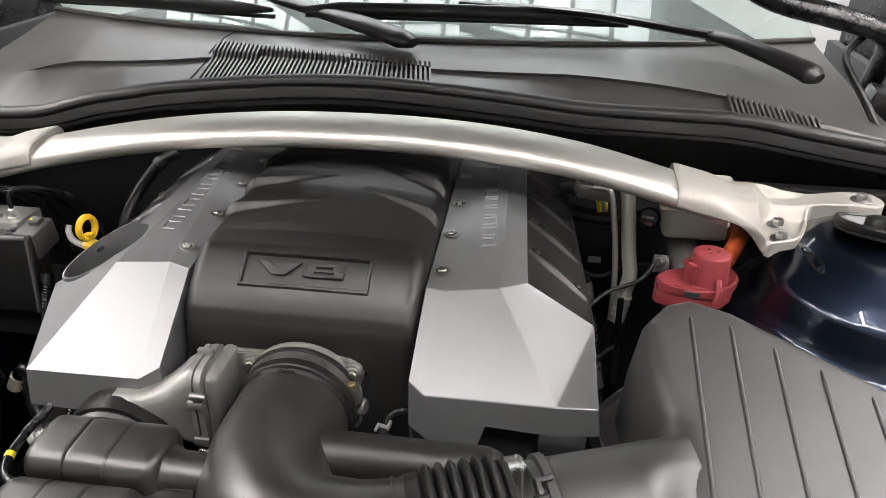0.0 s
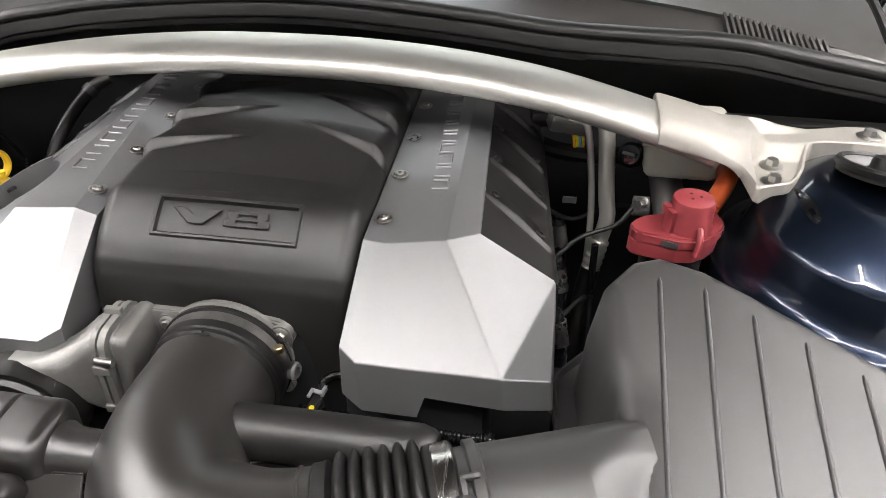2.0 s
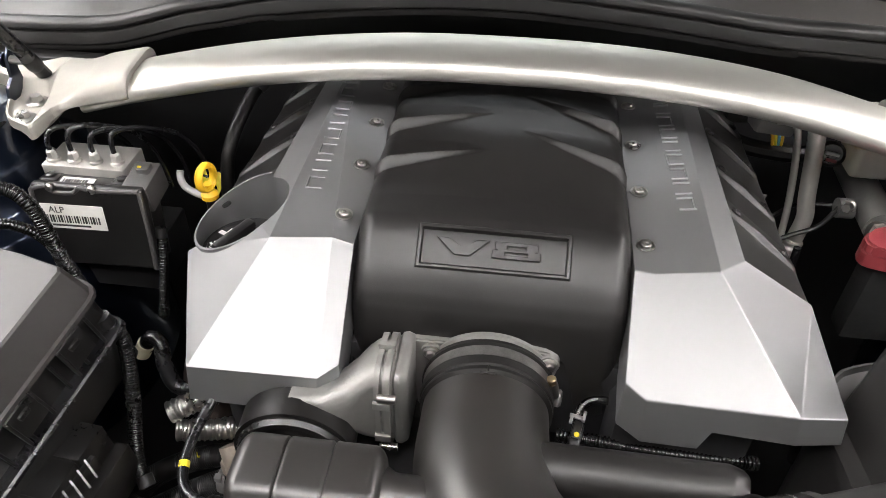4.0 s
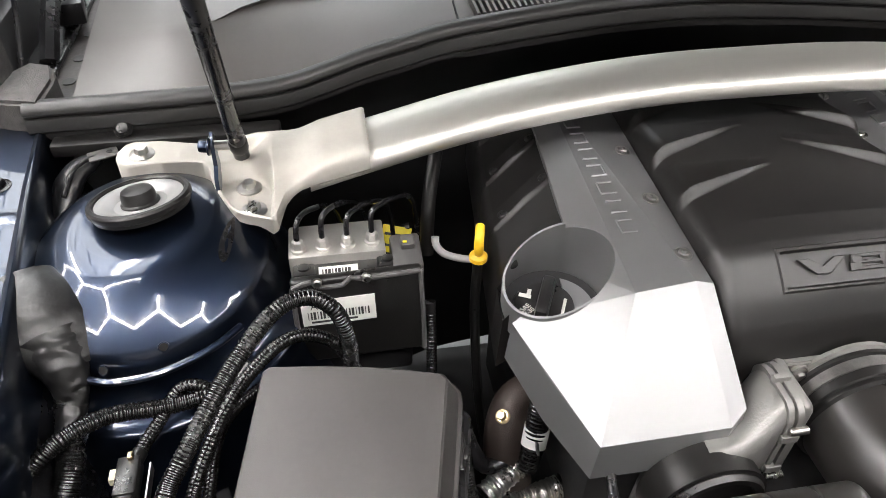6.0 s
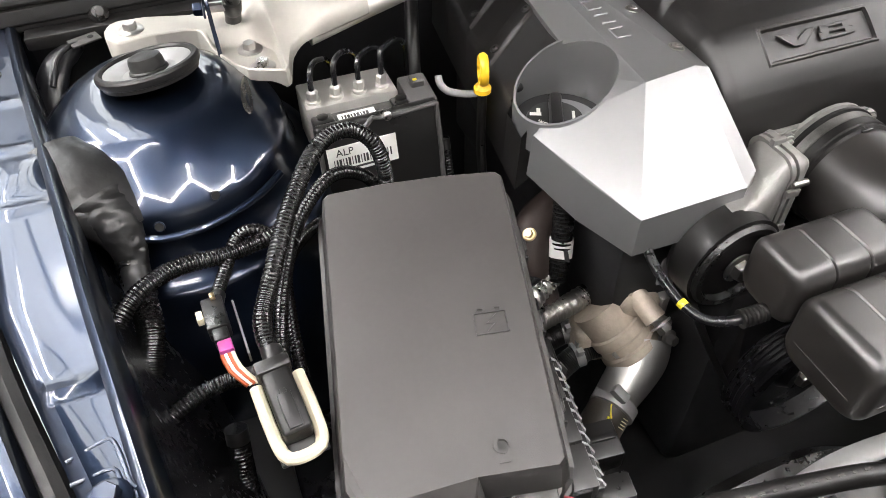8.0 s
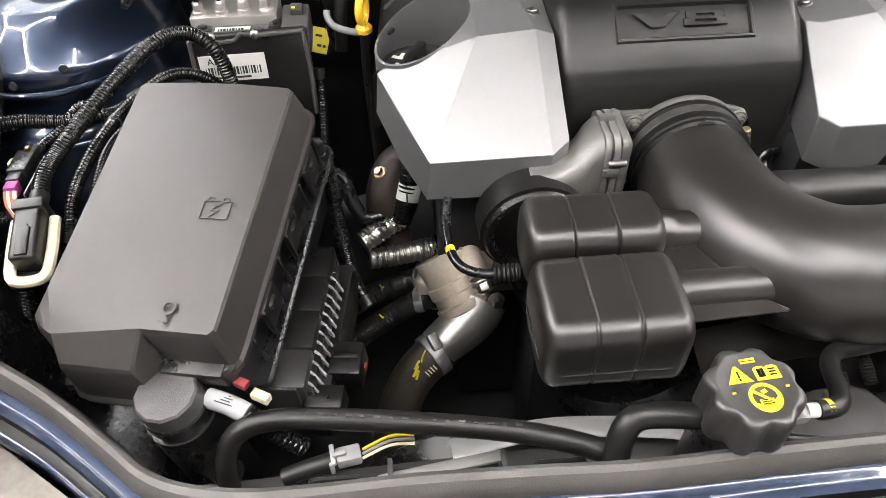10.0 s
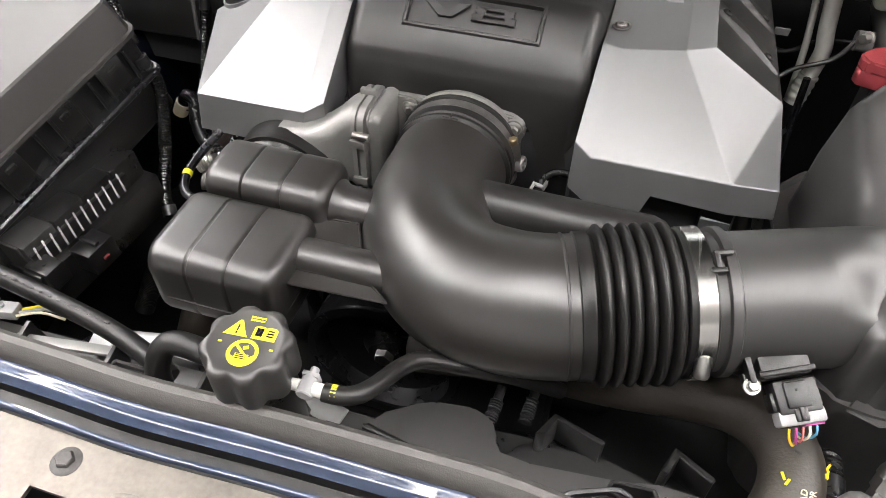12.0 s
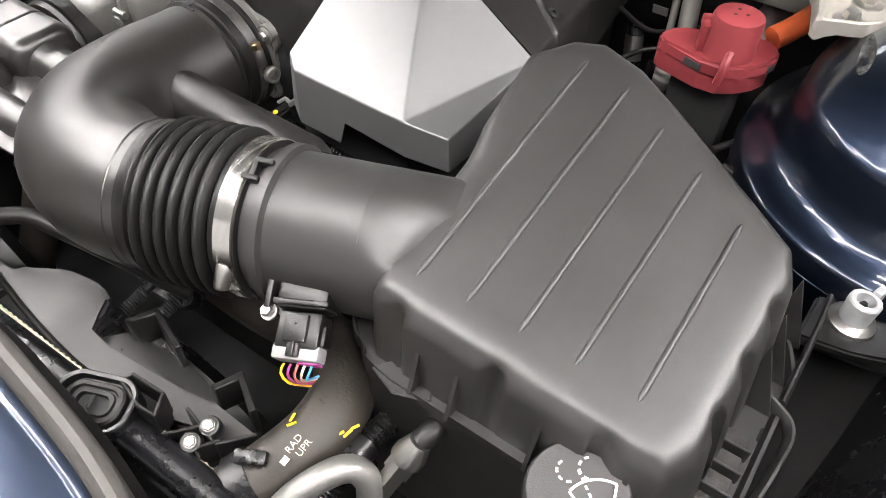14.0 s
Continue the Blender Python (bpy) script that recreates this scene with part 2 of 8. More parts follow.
def letters(text, size, m, depth=0.0004, spacing=1.0):
    cu = bpy.data.curves.new("letters", "FONT")
    cu.body, cu.size, cu.extrude, cu.align_x, cu.align_y = text, size, depth, "CENTER", "CENTER"
    cu.space_character = spacing
    cu.resolution_u = 3
    ob = bpy.data.objects.new("letters", cu)
    scene.collection.objects.link(ob)
    me = bpy.data.meshes.new_from_object(ob.evaluated_get(bpy.context.evaluated_depsgraph_get()))
    bpy.data.objects.remove(ob)
    bpy.data.curves.remove(cu)
    bm = bmesh.new()
    bm.from_mesh(me)
    bpy.data.meshes.remove(me)
    bm.transform(m)
    return bm


def rounded(cx, cy, hx, hy, r, n=5):
    """Outline of a rectangle with round corners."""
    out = []
    for sx, sy, a0 in ((1, 1, 0), (-1, 1, 90), (-1, -1, 180), (1, -1, 270)):
        for k in range(n + 1):
            a = radians(a0 + 90 * k / n)
            out.append((cx + sx * (hx - r) + r * math.cos(a), cy + sy * (hy - r) + r * math.sin(a)))
    return out


def interp(x, xs, ys):
    return float(np.interp(x, xs, ys))


def ease(x, a, b):
    f = max(0.0, min(1.0, (x - a) / (b - a)))
    return f * f * (3 - 2 * f)


def mirror_x(bm, c):
    for v in bm.verts:
        v.co.x = 2 * c - v.co.x
    bmesh.ops.reverse_faces(bm, faces=bm.faces)
    return bm


def modifier_bevel(ob, width, seg=2, angle=20):
    b = ob.modifiers.new("edge", "BEVEL")
    b.width, b.segments, b.limit_method, b.angle_limit = width, seg, "ANGLE", radians(angle)
    b.harden_normals = True
    return ob


# ---- garage ----
ROOM = (-4.6, 4.4, -4.8, 4.6, 3.05)


def garage():
    x0, x1, y0, y1, h = ROOM
    tagged(part("floor", box(x0, x1, y0, y1, -0.1, 0.0, 0), "floor"), "grey painted garage floor", "floor", kind="structure")
    t = 0.15
    for name, b in (("wall_north", (x0 - t, x1 + t, y1, y1 + t)), ("wall_south", (x0 - t, x1 + t, y0 - t, y0)),
                    ("wall_west", (x0 - t, x0, y0, y1)), ("wall_east", (x1, x1 + t, y0, y1))):
        # unseen side walls are darkened to dim reflections in the car paint
        tagged(part(name, box(*b, 0, h, 0), "slate" if name in ("wall_east", "wall_west") else "wall"), "unseen slate grey garage side wall that dims reflections" if name in ("wall_east", "wall_west") else "pale grey painted garage wall", "wall", kind="structure")
    bm = bmesh.new()
    pitch = 0.24
    y = x0
    prof = []
    while y < x1:
        prof += [(y, h), (y + 0.10, h), (y + 0.12, h + 0.07), (y + 0.22, h + 0.07)]
        y += pitch
    prof.append((x1, h))
    lo = [bm.verts.new((x, y0, z)) for x, z in prof]
    hi = [bm.verts.new((x, y1, z)) for x, z in prof]
    for i in range(len(prof) - 1):
        bm.faces.new((lo[i], lo[i + 1], hi[i + 1], hi[i]))
    top = box(x0 - t, x1 + t, y0 - t, y1 + t, h + 0.09, h + 0.19, 0)
    tagged(part("ceiling", join(bm, top), "ceiling", smooth=0), "pale ribbed metal sheet ceiling", "ceiling", kind="structure")
    # honeycomb of short light tubes over the front of the car
    def lamp(a, b):
        t = thing("ceiling_lamp", "white light tube under the ribbed ceiling", "lamp", group="ceiling light tubes")
        d = (b - a).normalized()
        part("tube", sweep([a + d * 0.02, b - d * 0.02], 0.030, 10, straight=True), "led", t, "glowing white tube")
        part("holder", sweep([a + Vector((0, 0, 0.03)), b + Vector((0, 0, 0.03))], 0.012, 6, straight=True), "grey", t)

    side = 0.95
    made = set()
    # last two rings are unseen additions that brighten the bank covers' side facets
    for cx, cy in ((-2.67, -0.75), (-1.03, -0.75), (0.615, -0.75), (2.26, -0.75), (-3.492, 0.675), (3.082, 0.675)):
        for k in range(6):
            a, b = (Vector((cx + side * math.sin(radians(60 * q)), cy + side * math.cos(radians(60 * q)), h - 0.04)) for q in (k, k + 1))
            mid = (a + b) / 2
            key = (round(mid.x, 1), round(mid.y, 1))
            if key not in made:
                made.add(key)
                lamp(a, b)
    # ribbed translucent roof lights above the cabin
    for k in range(16):
        x = -2.76 + 0.24 * k
        t = thing("roof_light", "glowing ribbed translucent roof light panel", "roof light", group="roof light panels")
        part("pane", box(x + 0.008, x + 0.216, 0.75, 4.5, h - 0.012, h - 0.004, 0.002), "skylight", t, smooth=0)
        part("rib", box(x - 0.012, x + 0.004, 0.75, 4.5, h - 0.020, h - 0.002, 0.002), "grey", t, smooth=0)
        if k % 4 == 1:
            lamp(Vector((x + 0.112, 0.9, h - 0.05)), Vector((x + 0.112, 2.1, h - 0.05)))


garage()

# ---- engine: centre cover ----
CX = 0.009


def fin_height(x, y):
    """Raised wedge fins of the centre cover: sharp in front, fading to the rear, pointed towards the middle."""
    h = 0.0
    for xo, yo, xt, yt in FINS:
        ax, ay = xo - xt, yo - yt
        n2 = ax * ax + ay * ay
        s = ((x - xt) * ax + (y - yt) * ay) / n2
        if s <= 0 or s > 1.35:
            continue
        s = min(s, 1.0)
        d = (ax * (y - yt) - ay * (x - xt)) / math.sqrt(n2) * (1 if ax > 0 else -1)
        w = (0.0095 if d < 0 else 0.050) * (0.2 + 0.8 * s)
        if abs(d) < w:
            q = 1 - abs(d) / w
            h = max(h, 0.0095 * s ** 0.8 * (min(1.0, q * 1.05) if d < 0 else q ** 1.25))
    return h


FINS = [(-0.106, -0.052, -0.004, -0.020), (-0.104, 0.018, -0.004, 0.050), (-0.101, 0.088, -0.004, 0.116),
        (0.122, -0.030, 0.028, 0.020), (0.120, 0.045, 0.028, 0.090), (0.118, 0.115, 0.028, 0.152)]
RUN = [(0.205, 1.008), (0.10, 1.008), (0.0, 1.005), (-0.105, 1.001), (-0.135, 0.9985), (-0.165, 0.978), (-0.182, 0.962), (-0.190, 0.950), (-0.196, 0.925), (-0.204, 0.835)]


def opening(x):
    """Lower edge of the cover's front over the throttle flange."""
    return interp(x, (-0.112, -0.100, -0.088, -0.078, -0.06, 0.058, 0.072, 0.084, 0.092, 0.100, 0.112), (0.80, 0.838, 0.895, 0.912, 0.917, 0.917, 0.911, 0.898, 0.875, 0.838, 0.80))


def centre_cover():
    t = thing("engine_cover", "matte black plastic engine cover with wedge fins and badge frame", "engine cover")
    bm = bmesh.new()
    path = smooth_path([(0, y, z) for y, z in RUN], 0.0015)
    us = [-1.0 + 2 * i / 200 for i in range(201)]
    half = 0.1265
    rows = []
    for k, p in enumerate(path):
        row = []
        a, b = path[max(k - 1, 0)], path[min(k + 1, len(path) - 1)]
        d = (b - a).normalized()
        nrm = Vector((0, d.z, -d.y)) * (1 if -d.y > 0 else -1)
        if nrm.z < 0:
            nrm = -nrm
        front = min(1.0, max(0.0, (-p.y - 0.165) / 0.03))
        for u in us:
            x = CX + half * u
            e = max(0.0, (abs(u) - 0.86) / 0.14)
            off = -0.022 * (1 - math.sqrt(max(0.0, 1 - e * e)))
            off += (0.006 if p.y > -0.10 else 0.002) * (1 - u * u) * (1 - front) if not -0.13 < p.y < -0.10 else (0.002 + 0.004 * (p.y + 0.13) / 0.03) * (1 - u * u)
            if p.y > -0.12:
                off += fin_height(x, p.y)
            # recessed badge panel with a raised frame
            bx, by = abs(x - (CX + 0.001)), p.y + 0.1525
            if abs(by) < 0.022 and bx < 0.075:
                inx, iny = 0.0655 - bx, 0.0130 - abs(by)
                m = min(inx, iny)
                off += 0.0018 if -0.0035 < m < 0 else (-0.0020 if m >= 0 else 0.0)
            q = Vector((x, p.y, p.z)) + nrm * off
            q.z = max(q.z, opening(x)) if p.y < -0.15 else q.z
            row.append(bm.verts.new(q))
        # skirts down both sides
        lo = p.z - 0.085
        row.insert(0, bm.verts.new((CX - half - 0.002, p.y, min(lo, p.z - 0.03))))
        row.append(bm.verts.new((CX + half + 0.002, p.y, min(lo, p.z - 0.03))))
        rows.append(row)
    for a, b in zip(rows, rows[1:]):
        for i in range(len(a) - 1):
            if max(q.co.z - opening(q.co.x) for q in (a[i], a[i + 1])) < 1e-5 and a[i].co.y < -0.15:
                continue
            bm.faces.new((a[i], b[i], b[i + 1], a[i + 1]))
    part("shell", bm, "cover", t, smooth=32)
    m = Matrix.Translation((CX - 0.002, -0.1525, 0.9885)) @ Matrix.Rotation(radians(-38), 4, 'X').inverted() @ Matrix.Translation((0, 0, 0.0014))
    h = 0.0076
    part("badge_letter", prism([(-0.049, h), (-0.037, h), (-0.0245, -0.2 * h), (-0.012, h), (-0.0005, h), (-0.0175, -h), (-0.0315, -h)], 0.0, 0.0020, 0.0006, 1, m), "cover", t, "raised badge letter V in black plastic")
    bars = [((0.034, 0.0034), (0.0235, h - 0.0017)), ((0.034, 0.0030), (0.0235, 0.0)), ((0.040, 0.0034), (0.0235, -h + 0.0017)),
            ((0.0105, h), (0.0095, 0.5 * h)), ((0.0105, h), (0.0375, 0.5 * h)), ((0.0115, h), (0.0075, -0.5 * h)), ((0.0115, h), (0.0395, -0.5 * h))]
    part("badge_letter", join(*[block((w[0], w[1], 0.0020), m @ Matrix.Translation((c[0], c[1], 0.0010)), 0.0005, 1) for w, c in bars]), "cover", t, "raised badge figure 8 in black plastic")
    return t


centre_cover()


# ---- engine: silver bank covers ----
def bank_cover(side):
    """side 1: towards +x; -1: mirrored, with the oil filler recess."""
    right = side > 0
    t = thing("bank_cover", "silver painted faceted engine bank cover" + ("" if right else " with a round oil filler recess"), "engine cover", group="engine bank covers")
    a0, a1 = (0.137, 0.21, 0.992), (0.136, -0.152, 0.980)
    b0, b1 = (0.207, 0.21, 1.001), (0.212, -0.147, 0.983)
    c0, c1 = (0.229, 0.21, 0.993), (0.240, -0.120, 0.976)
    d = (0.314, -0.121, 0.930)
    e = (0.312, -0.250, 0.924)
    g = (0.272, -0.256, 0.926)
    h1, h2 = (0.132, -0.236, 0.925), (0.149, -0.250, 0.921)
    if not right:
        d, e, g = (0.313, -0.131, 0.933), (0.291, -0.196, 0.921), (0.267, -0.260, 0.914)
        h1, h2 = (0.133, -0.246, 0.921), (0.150, -0.258, 0.914)
        c1, b1 = (0.248, -0.110, 0.972), (0.213, -0.158, 0.985)
    ring = [a0, a1, h1, h2, g, e, d, c1, c0]
    low = [0.93, 0.90, 0.872, 0.868, 0.872 if not right else 0.885, 0.872 if not right else 0.884, 0.885, 0.91, 0.93]
    bm = bmesh.new()
    top = [bm.verts.new(p) for p in ring]
    vb0, vb1 = bm.verts.new(b0), bm.verts.new(b1)
    # inner strip: its corner lies in the plane of the main front facet
    P0, P1, P2 = Vector(h2), Vector(g), Vector(b1)
    nf = (P1 - P0).cross(P2 - P0)
    k2 = Vector(a1).lerp(Vector(b1), 0.25)
    k2.z = P0.z - (nf.x * (k2.x - P0.x) + nf.y * (k2.y - P0.y)) / nf.z
    vk = bm.verts.new(k2)
    bot = [bm.verts.new((p[0] + (0.004 if 3 <= i <= 6 else 0.0), p[1] - (0.003 if 2 <= i <= 5 else 0), z)) for i, (p, z) in enumerate(zip(ring, low))]
    A0, A1, H1, H2, G, E, D, C1, C0 = top
    faces = [(A0, A1, vk, vb0), (vk, vb1, vb0), (vb0, vb1, C1, C0), (A1, H1, H2, vk), (vk, H2, G, vb1), (vb1, G, D), (vb1, D, C1), (G, E, D)]
    for f in faces:
        bm.faces.new(f)
    n = len(ring)
    step = []
    if right:
        # the front lip is cut back higher towards the outer corner
        for k in (4, 5):
            bot[k].co.z = 0.8935
        step = [bm.verts.new((0.203, -0.2545, 0.868)), bm.verts.new((0.210, -0.2548, 0.8932))]
    for i in range(n):
        j = (i + 1) % n
        if i == n - 1:
            bm.faces.new((top[i], vb0, top[j], bot[j], bot[i]))
        elif i == 3 and step:
            bm.faces.new((top[i], top[j], bot[j], step[1], step[0], bot[i]))
        else:
            bm.faces.new((top[i], top[j], bot[j], bot[i]))
    if right:
        bm.faces.new((bot[:4] + step + bot[4:])[::-1])
    else:
        bm.faces.new(bot[::-1])
    if not right:
        mirror_x(bm, CX)
    bmesh.ops.recalc_face_normals(bm, faces=bm.faces)
    if not right:
        # round recess cut straight down
        me = bpy.data.meshes.new("cut")
        cut = lathe([(0.0495, 0.915), (0.0495, 1.05)], 64, Matrix.Translation((-0.245, -0.098, 0)))
        cut.to_mesh(me)
        cut.free()
        tool = bpy.data.objects.new("cut", me)
        scene.collection.objects.link(tool)
        bm2 = bm.copy()
        me2 = bpy.data.meshes.new("solid")
        bm2.to_mesh(me2)
        bm2.free()
        solid = bpy.data.objects.new("solid", me2)
        scene.collection.objects.link(solid)
        mod = solid.modifiers.new("cut", "BOOLEAN")
        mod.object, mod.operation, mod.solver = tool, "DIFFERENCE", "EXACT"
        got = bpy.data.meshes.new_from_object(solid.evaluated_get(bpy.context.evaluated_depsgraph_get()))
        bm.free()
        bm = bmesh.new()
        bm.from_mesh(got)
        for o in (tool, solid):
            bpy.data.objects.remove(o)
    body = part("shell", bm, "silver", t, smooth=8)
    modifier_bevel(body, 0.0016, 2, 9)
    # countersunk screws along the inner edge
    for y in (-0.118, -0.036, 0.047, 0.129):
        if right:
            mm = Matrix.Translation((0.149, y, 0.9805 + (y + 0.152) * 0.033)) @ Matrix.Rotation(radians(-5), 4, "Y")
        else:
            mm = Matrix.Translation((-0.1345, y, 0.9900 + y * 0.0233)) @ Matrix.Rotation(radians(7), 4, "Y")
        part("screw", join(lathe([(0.0085, 0.0), (0.0085, 0.0012), (0.0066, 0.0016), (0.0058, -0.001)], 20, mm),
                           lathe([(0.0052, 0.0), (0.0052, 0.0026), (0.0044, 0.0034), (0.0022, 0.0034), (0.002, 0.0015)], 12, mm)), "zinc", t)
    # maker's name reduced to plain raised strokes
    for k in range(9):
        if right:
            y = -0.053 + 0.0245 * k
            x = 0.193 - 0.04 * (y + 0.053)
            m = Matrix.Translation((x, y, 0.9866 + 0.05 * (y + 0.053) + 0.10 * (x - 0.193))) @ Euler((0.05, -0.10, 0.04)).to_matrix().to_4x4()
        else:
            y = -0.074 + 0.029 * k
            x = -0.1735 - 0.025 * (y + 0.074)
            m = Matrix.Translation((x, y, 0.9893 + 0.047 * (y + 0.074))) @ Euler((0.045, 0.04, 0.02)).to_matrix().to_4x4()
        w = -1 if right else 1
        bars = [block((0.0165, 0.0017, 0.0026), m @ Matrix.Translation((0, -0.0085, 0)), 0.0006, 1), block((0.0165, 0.0017, 0.0026), m @ Matrix.Translation((0, 0.0085, 0)), 0.0006, 1)]
        if k % 3 != 1:
            bars.append(block((0.0017, 0.0170, 0.0026), m @ Matrix.Translation(((0.0074 if k % 2 else -0.0074) * w, 0, 0)), 0.0006, 1))
        part("raised_bar", join(*bars), "silver", t)
    return t


bank_cover(1)
bank_cover(-1)


def coil_plate(side):
    """Ribbed black plate that slopes down outside a bank cover."""
    t = thing("coil_cover", "black ribbed plastic coil cover beside the silver bank cover", "engine cover", group="coil covers")
    p = lambda u, v: Vector((0.2285 + 0.0105 * v + (0.058 + 0.016 * v) * u, 0.21 - 0.325 * v, 0.990 - 0.014 * v - (0.030 + 0.014 * v) * u))
    nrm = Vector((0.45, 0.05, 0.89)).normalized()
    nu, nv = 30, 220
    loops = []
    for j in range(nv + 1):
        v = j / nv
        row = []
        for i in range(nu + 1):
            u = i / nu
            q = p(u, v)
            h = 0.0
            for k in range(4):
                c = 0.16 + 0.22 * k + 0.10 * (u - 0.5)
                dd = (v - c) / 0.075
                if -1 < dd < 0:
                    h = max(h, 0.0055 * (1 + dd) * (0.35 + 0.65 * (1 - abs(2 * u - 1))))
                elif 0 <= dd < 0.18:
                    h = max(h, 0.0055 * (1 - dd / 0.18) * (0.35 + 0.65 * (1 - abs(2 * u - 1))))
            row.append(q + nrm * (h - 0.004))
        row.append(p(1.06, v) + Vector((0, 0, -0.01)))
        row.append(p(1.1, v) + Vector((0, 0, -0.075)))
        loops.append(row)
    bm = bmesh.new()
    vs = [[bm.verts.new(q) for q in row] for row in loops]
    for a, b in zip(vs, vs[1:]):
        for i in range(len(a) - 1):
            bm.faces.new((a[i], b[i], b[i + 1], a[i + 1]))
    bm.faces.new([row for row in vs[-1]])
    if side < 0:
        for row in vs:
            for q in row:
                if (2 * CX - q.co.x + 0.245) ** 2 + (q.co.y + 0.098) ** 2 < 0.051 ** 2:
                    q.co.z = min(q.co.z, 0.912)
        mirror_x(bm, CX)
    part("plate", bm, "cover", t, smooth=40)
    for k in range(4):
        for u in (0.16, 0.84):
            if side < 0 and k == 3 and u < 0.5:
                continue
            q = p(u, 0.09 + 0.22 * k + 0.1 * u) - nrm * 0.003
            x = q.x if side > 0 else 2 * CX - q.x
            n = Vector((nrm.x * side, nrm.y, nrm.z))
            part("stud", lathe([(0.0055, 0), (0.0055, 0.003), (0.0035, 0.0042), (0.0018, 0.0042), (0.0015, 0.002)], 12, axis_pose((x, q.y, q.z), n)), "black", t)
    return t


coil_plate(1)
coil_plate(-1)


def oil_filler():
    c = Vector((-0.245, -0.098, 0))
    t = thing("filler_cup", "silver round cup wall round the oil filler", "engine cover")
    bm = bmesh.new()
    n = 64
    rows = []
    for r, base in ((0.0515, True), (0.0515, False), (0.0492, False), (0.0492, True)):
        row = []
        for k in range(n):
            a = 2 * math.pi * k / n
            x, y = c.x + r * math.cos(a), c.y + r * math.sin(a)
            rim = 0.966 + (x - c.x) * 0.50 + (y - c.y) * 0.12
            row.append(bm.verts.new((x, y, 0.905 if base else max(0.93, min(rim, 0.990)))))
        rows.append(row)
    for a, b in zip(rows, rows[1:]):
        for i in range(n):
            if math.cos(2 * math.pi * (i + 0.5) / n) < 0.35:
                bm.faces.new((a[i], a[(i + 1) % n], b[(i + 1) % n], b[i]))
    bmesh.ops.delete(bm, geom=[v for v in bm.verts if not v.link_faces], context="VERTS")
    part("wall", bm, "silver", t)
    part("well", lathe([(0.049, 0.900), (0.049, 0.917), (0.03, 0.912)], 40, Matrix.Translation(c)), "dark", t, "dark floor of the recess")
    cap = thing("oil_cap", "black plastic oil filler cap with white print and a grip bar", "cap")
    m = Matrix.Translation((-0.256, -0.104, 0.914)) @ Matrix.Rotation(radians(-25), 4, "Z")
    disc = part("disc", lathe([(0.030, 0), (0.030, 0.010), (0.0285, 0.013), (0.0, 0.0132)], 36, m), "black", cap)
    part("grip", block((0.013, 0.054, 0.016), m @ Matrix.Translation((0, 0, 0.019)), 0.004), "black", cap)
    part("print", letters("SAE", 0.0075, m @ Matrix.Translation((-0.0165, -0.012, 0.0134)) @ Matrix.Rotation(radians(60), 4, "Z"), 0.0002), "white", disc, "white print")
    part("print", letters("5W-30", 0.0068, m @ Matrix.Translation((-0.0135, -0.019, 0.0134)) @ Matrix.Rotation(radians(60), 4, "Z"), 0.0002), "white", disc, "white print")
    for w, d, x, y in ((0.012, 0.005, -0.02, 0.004), (0.004, 0.008, -0.017, 0.010), (0.003, 0.022, 0.019, 0.0)):
        part("print_bar", block((w, d, 0.0004), m @ Matrix.Translation((x, y, 0.0135)), 0), "white", disc, "white print")


oil_filler()


def dipstick():
    t = thing("dipstick", "yellow oil dipstick with a ring handle on a black tube", "dipstick")
    ring = []
    for k in range(28):
        a = 2 * math.pi * k / 28
        ring.append(Vector((-0.308 + 0.0125 * 0.26 * math.cos(a), -0.036 + 0.0125 * 0.966 * math.cos(a), 0.956 + 0.0145 * math.sin(a))))
    loops = []
    for p in ring:
        o = (p - Vector((-0.308, -0.036, 0.956))).normalized()
        s = Vector((0.966, -0.26, 0))
        loops.append([p + 0.0036 * math.cos(q) * o + 0.0048 * math.sin(q) * s for q in (2 * math.pi * k / 10 for k in range(10))])
    loops.append(loops[0])
    handle = join(loft(loops, caps=False), lathe([(0.0042, 0), (0.0042, 0.012), (0.0095, 0.016), (0.0095, 0.021), (0.005, 0.026), (0.005, 0.034)], 18, Matrix.Translation((-0.308, -0.036, 0.914))))
    part("handle", handle, "yellow", t, "bright yellow ring handle")
    part("tube", sweep([(-0.308, -0.036, 0.93), (-0.309, -0.04, 0.85), (-0.30, -0.06, 0.70), (-0.27, -0.09, 0.5)], 0.0055, 10, 0.02), "black", t)


dipstick()


# ---- throttle body ----
def superloop(cx, y0, y1, z0, z1, r, n=6):
    return [Vector((cx, y, z)) for y, z in rounded((y0 + y1) / 2, (z0 + z1) / 2, (y1 - y0) / 2, (z1 - z0) / 2, r, n)]


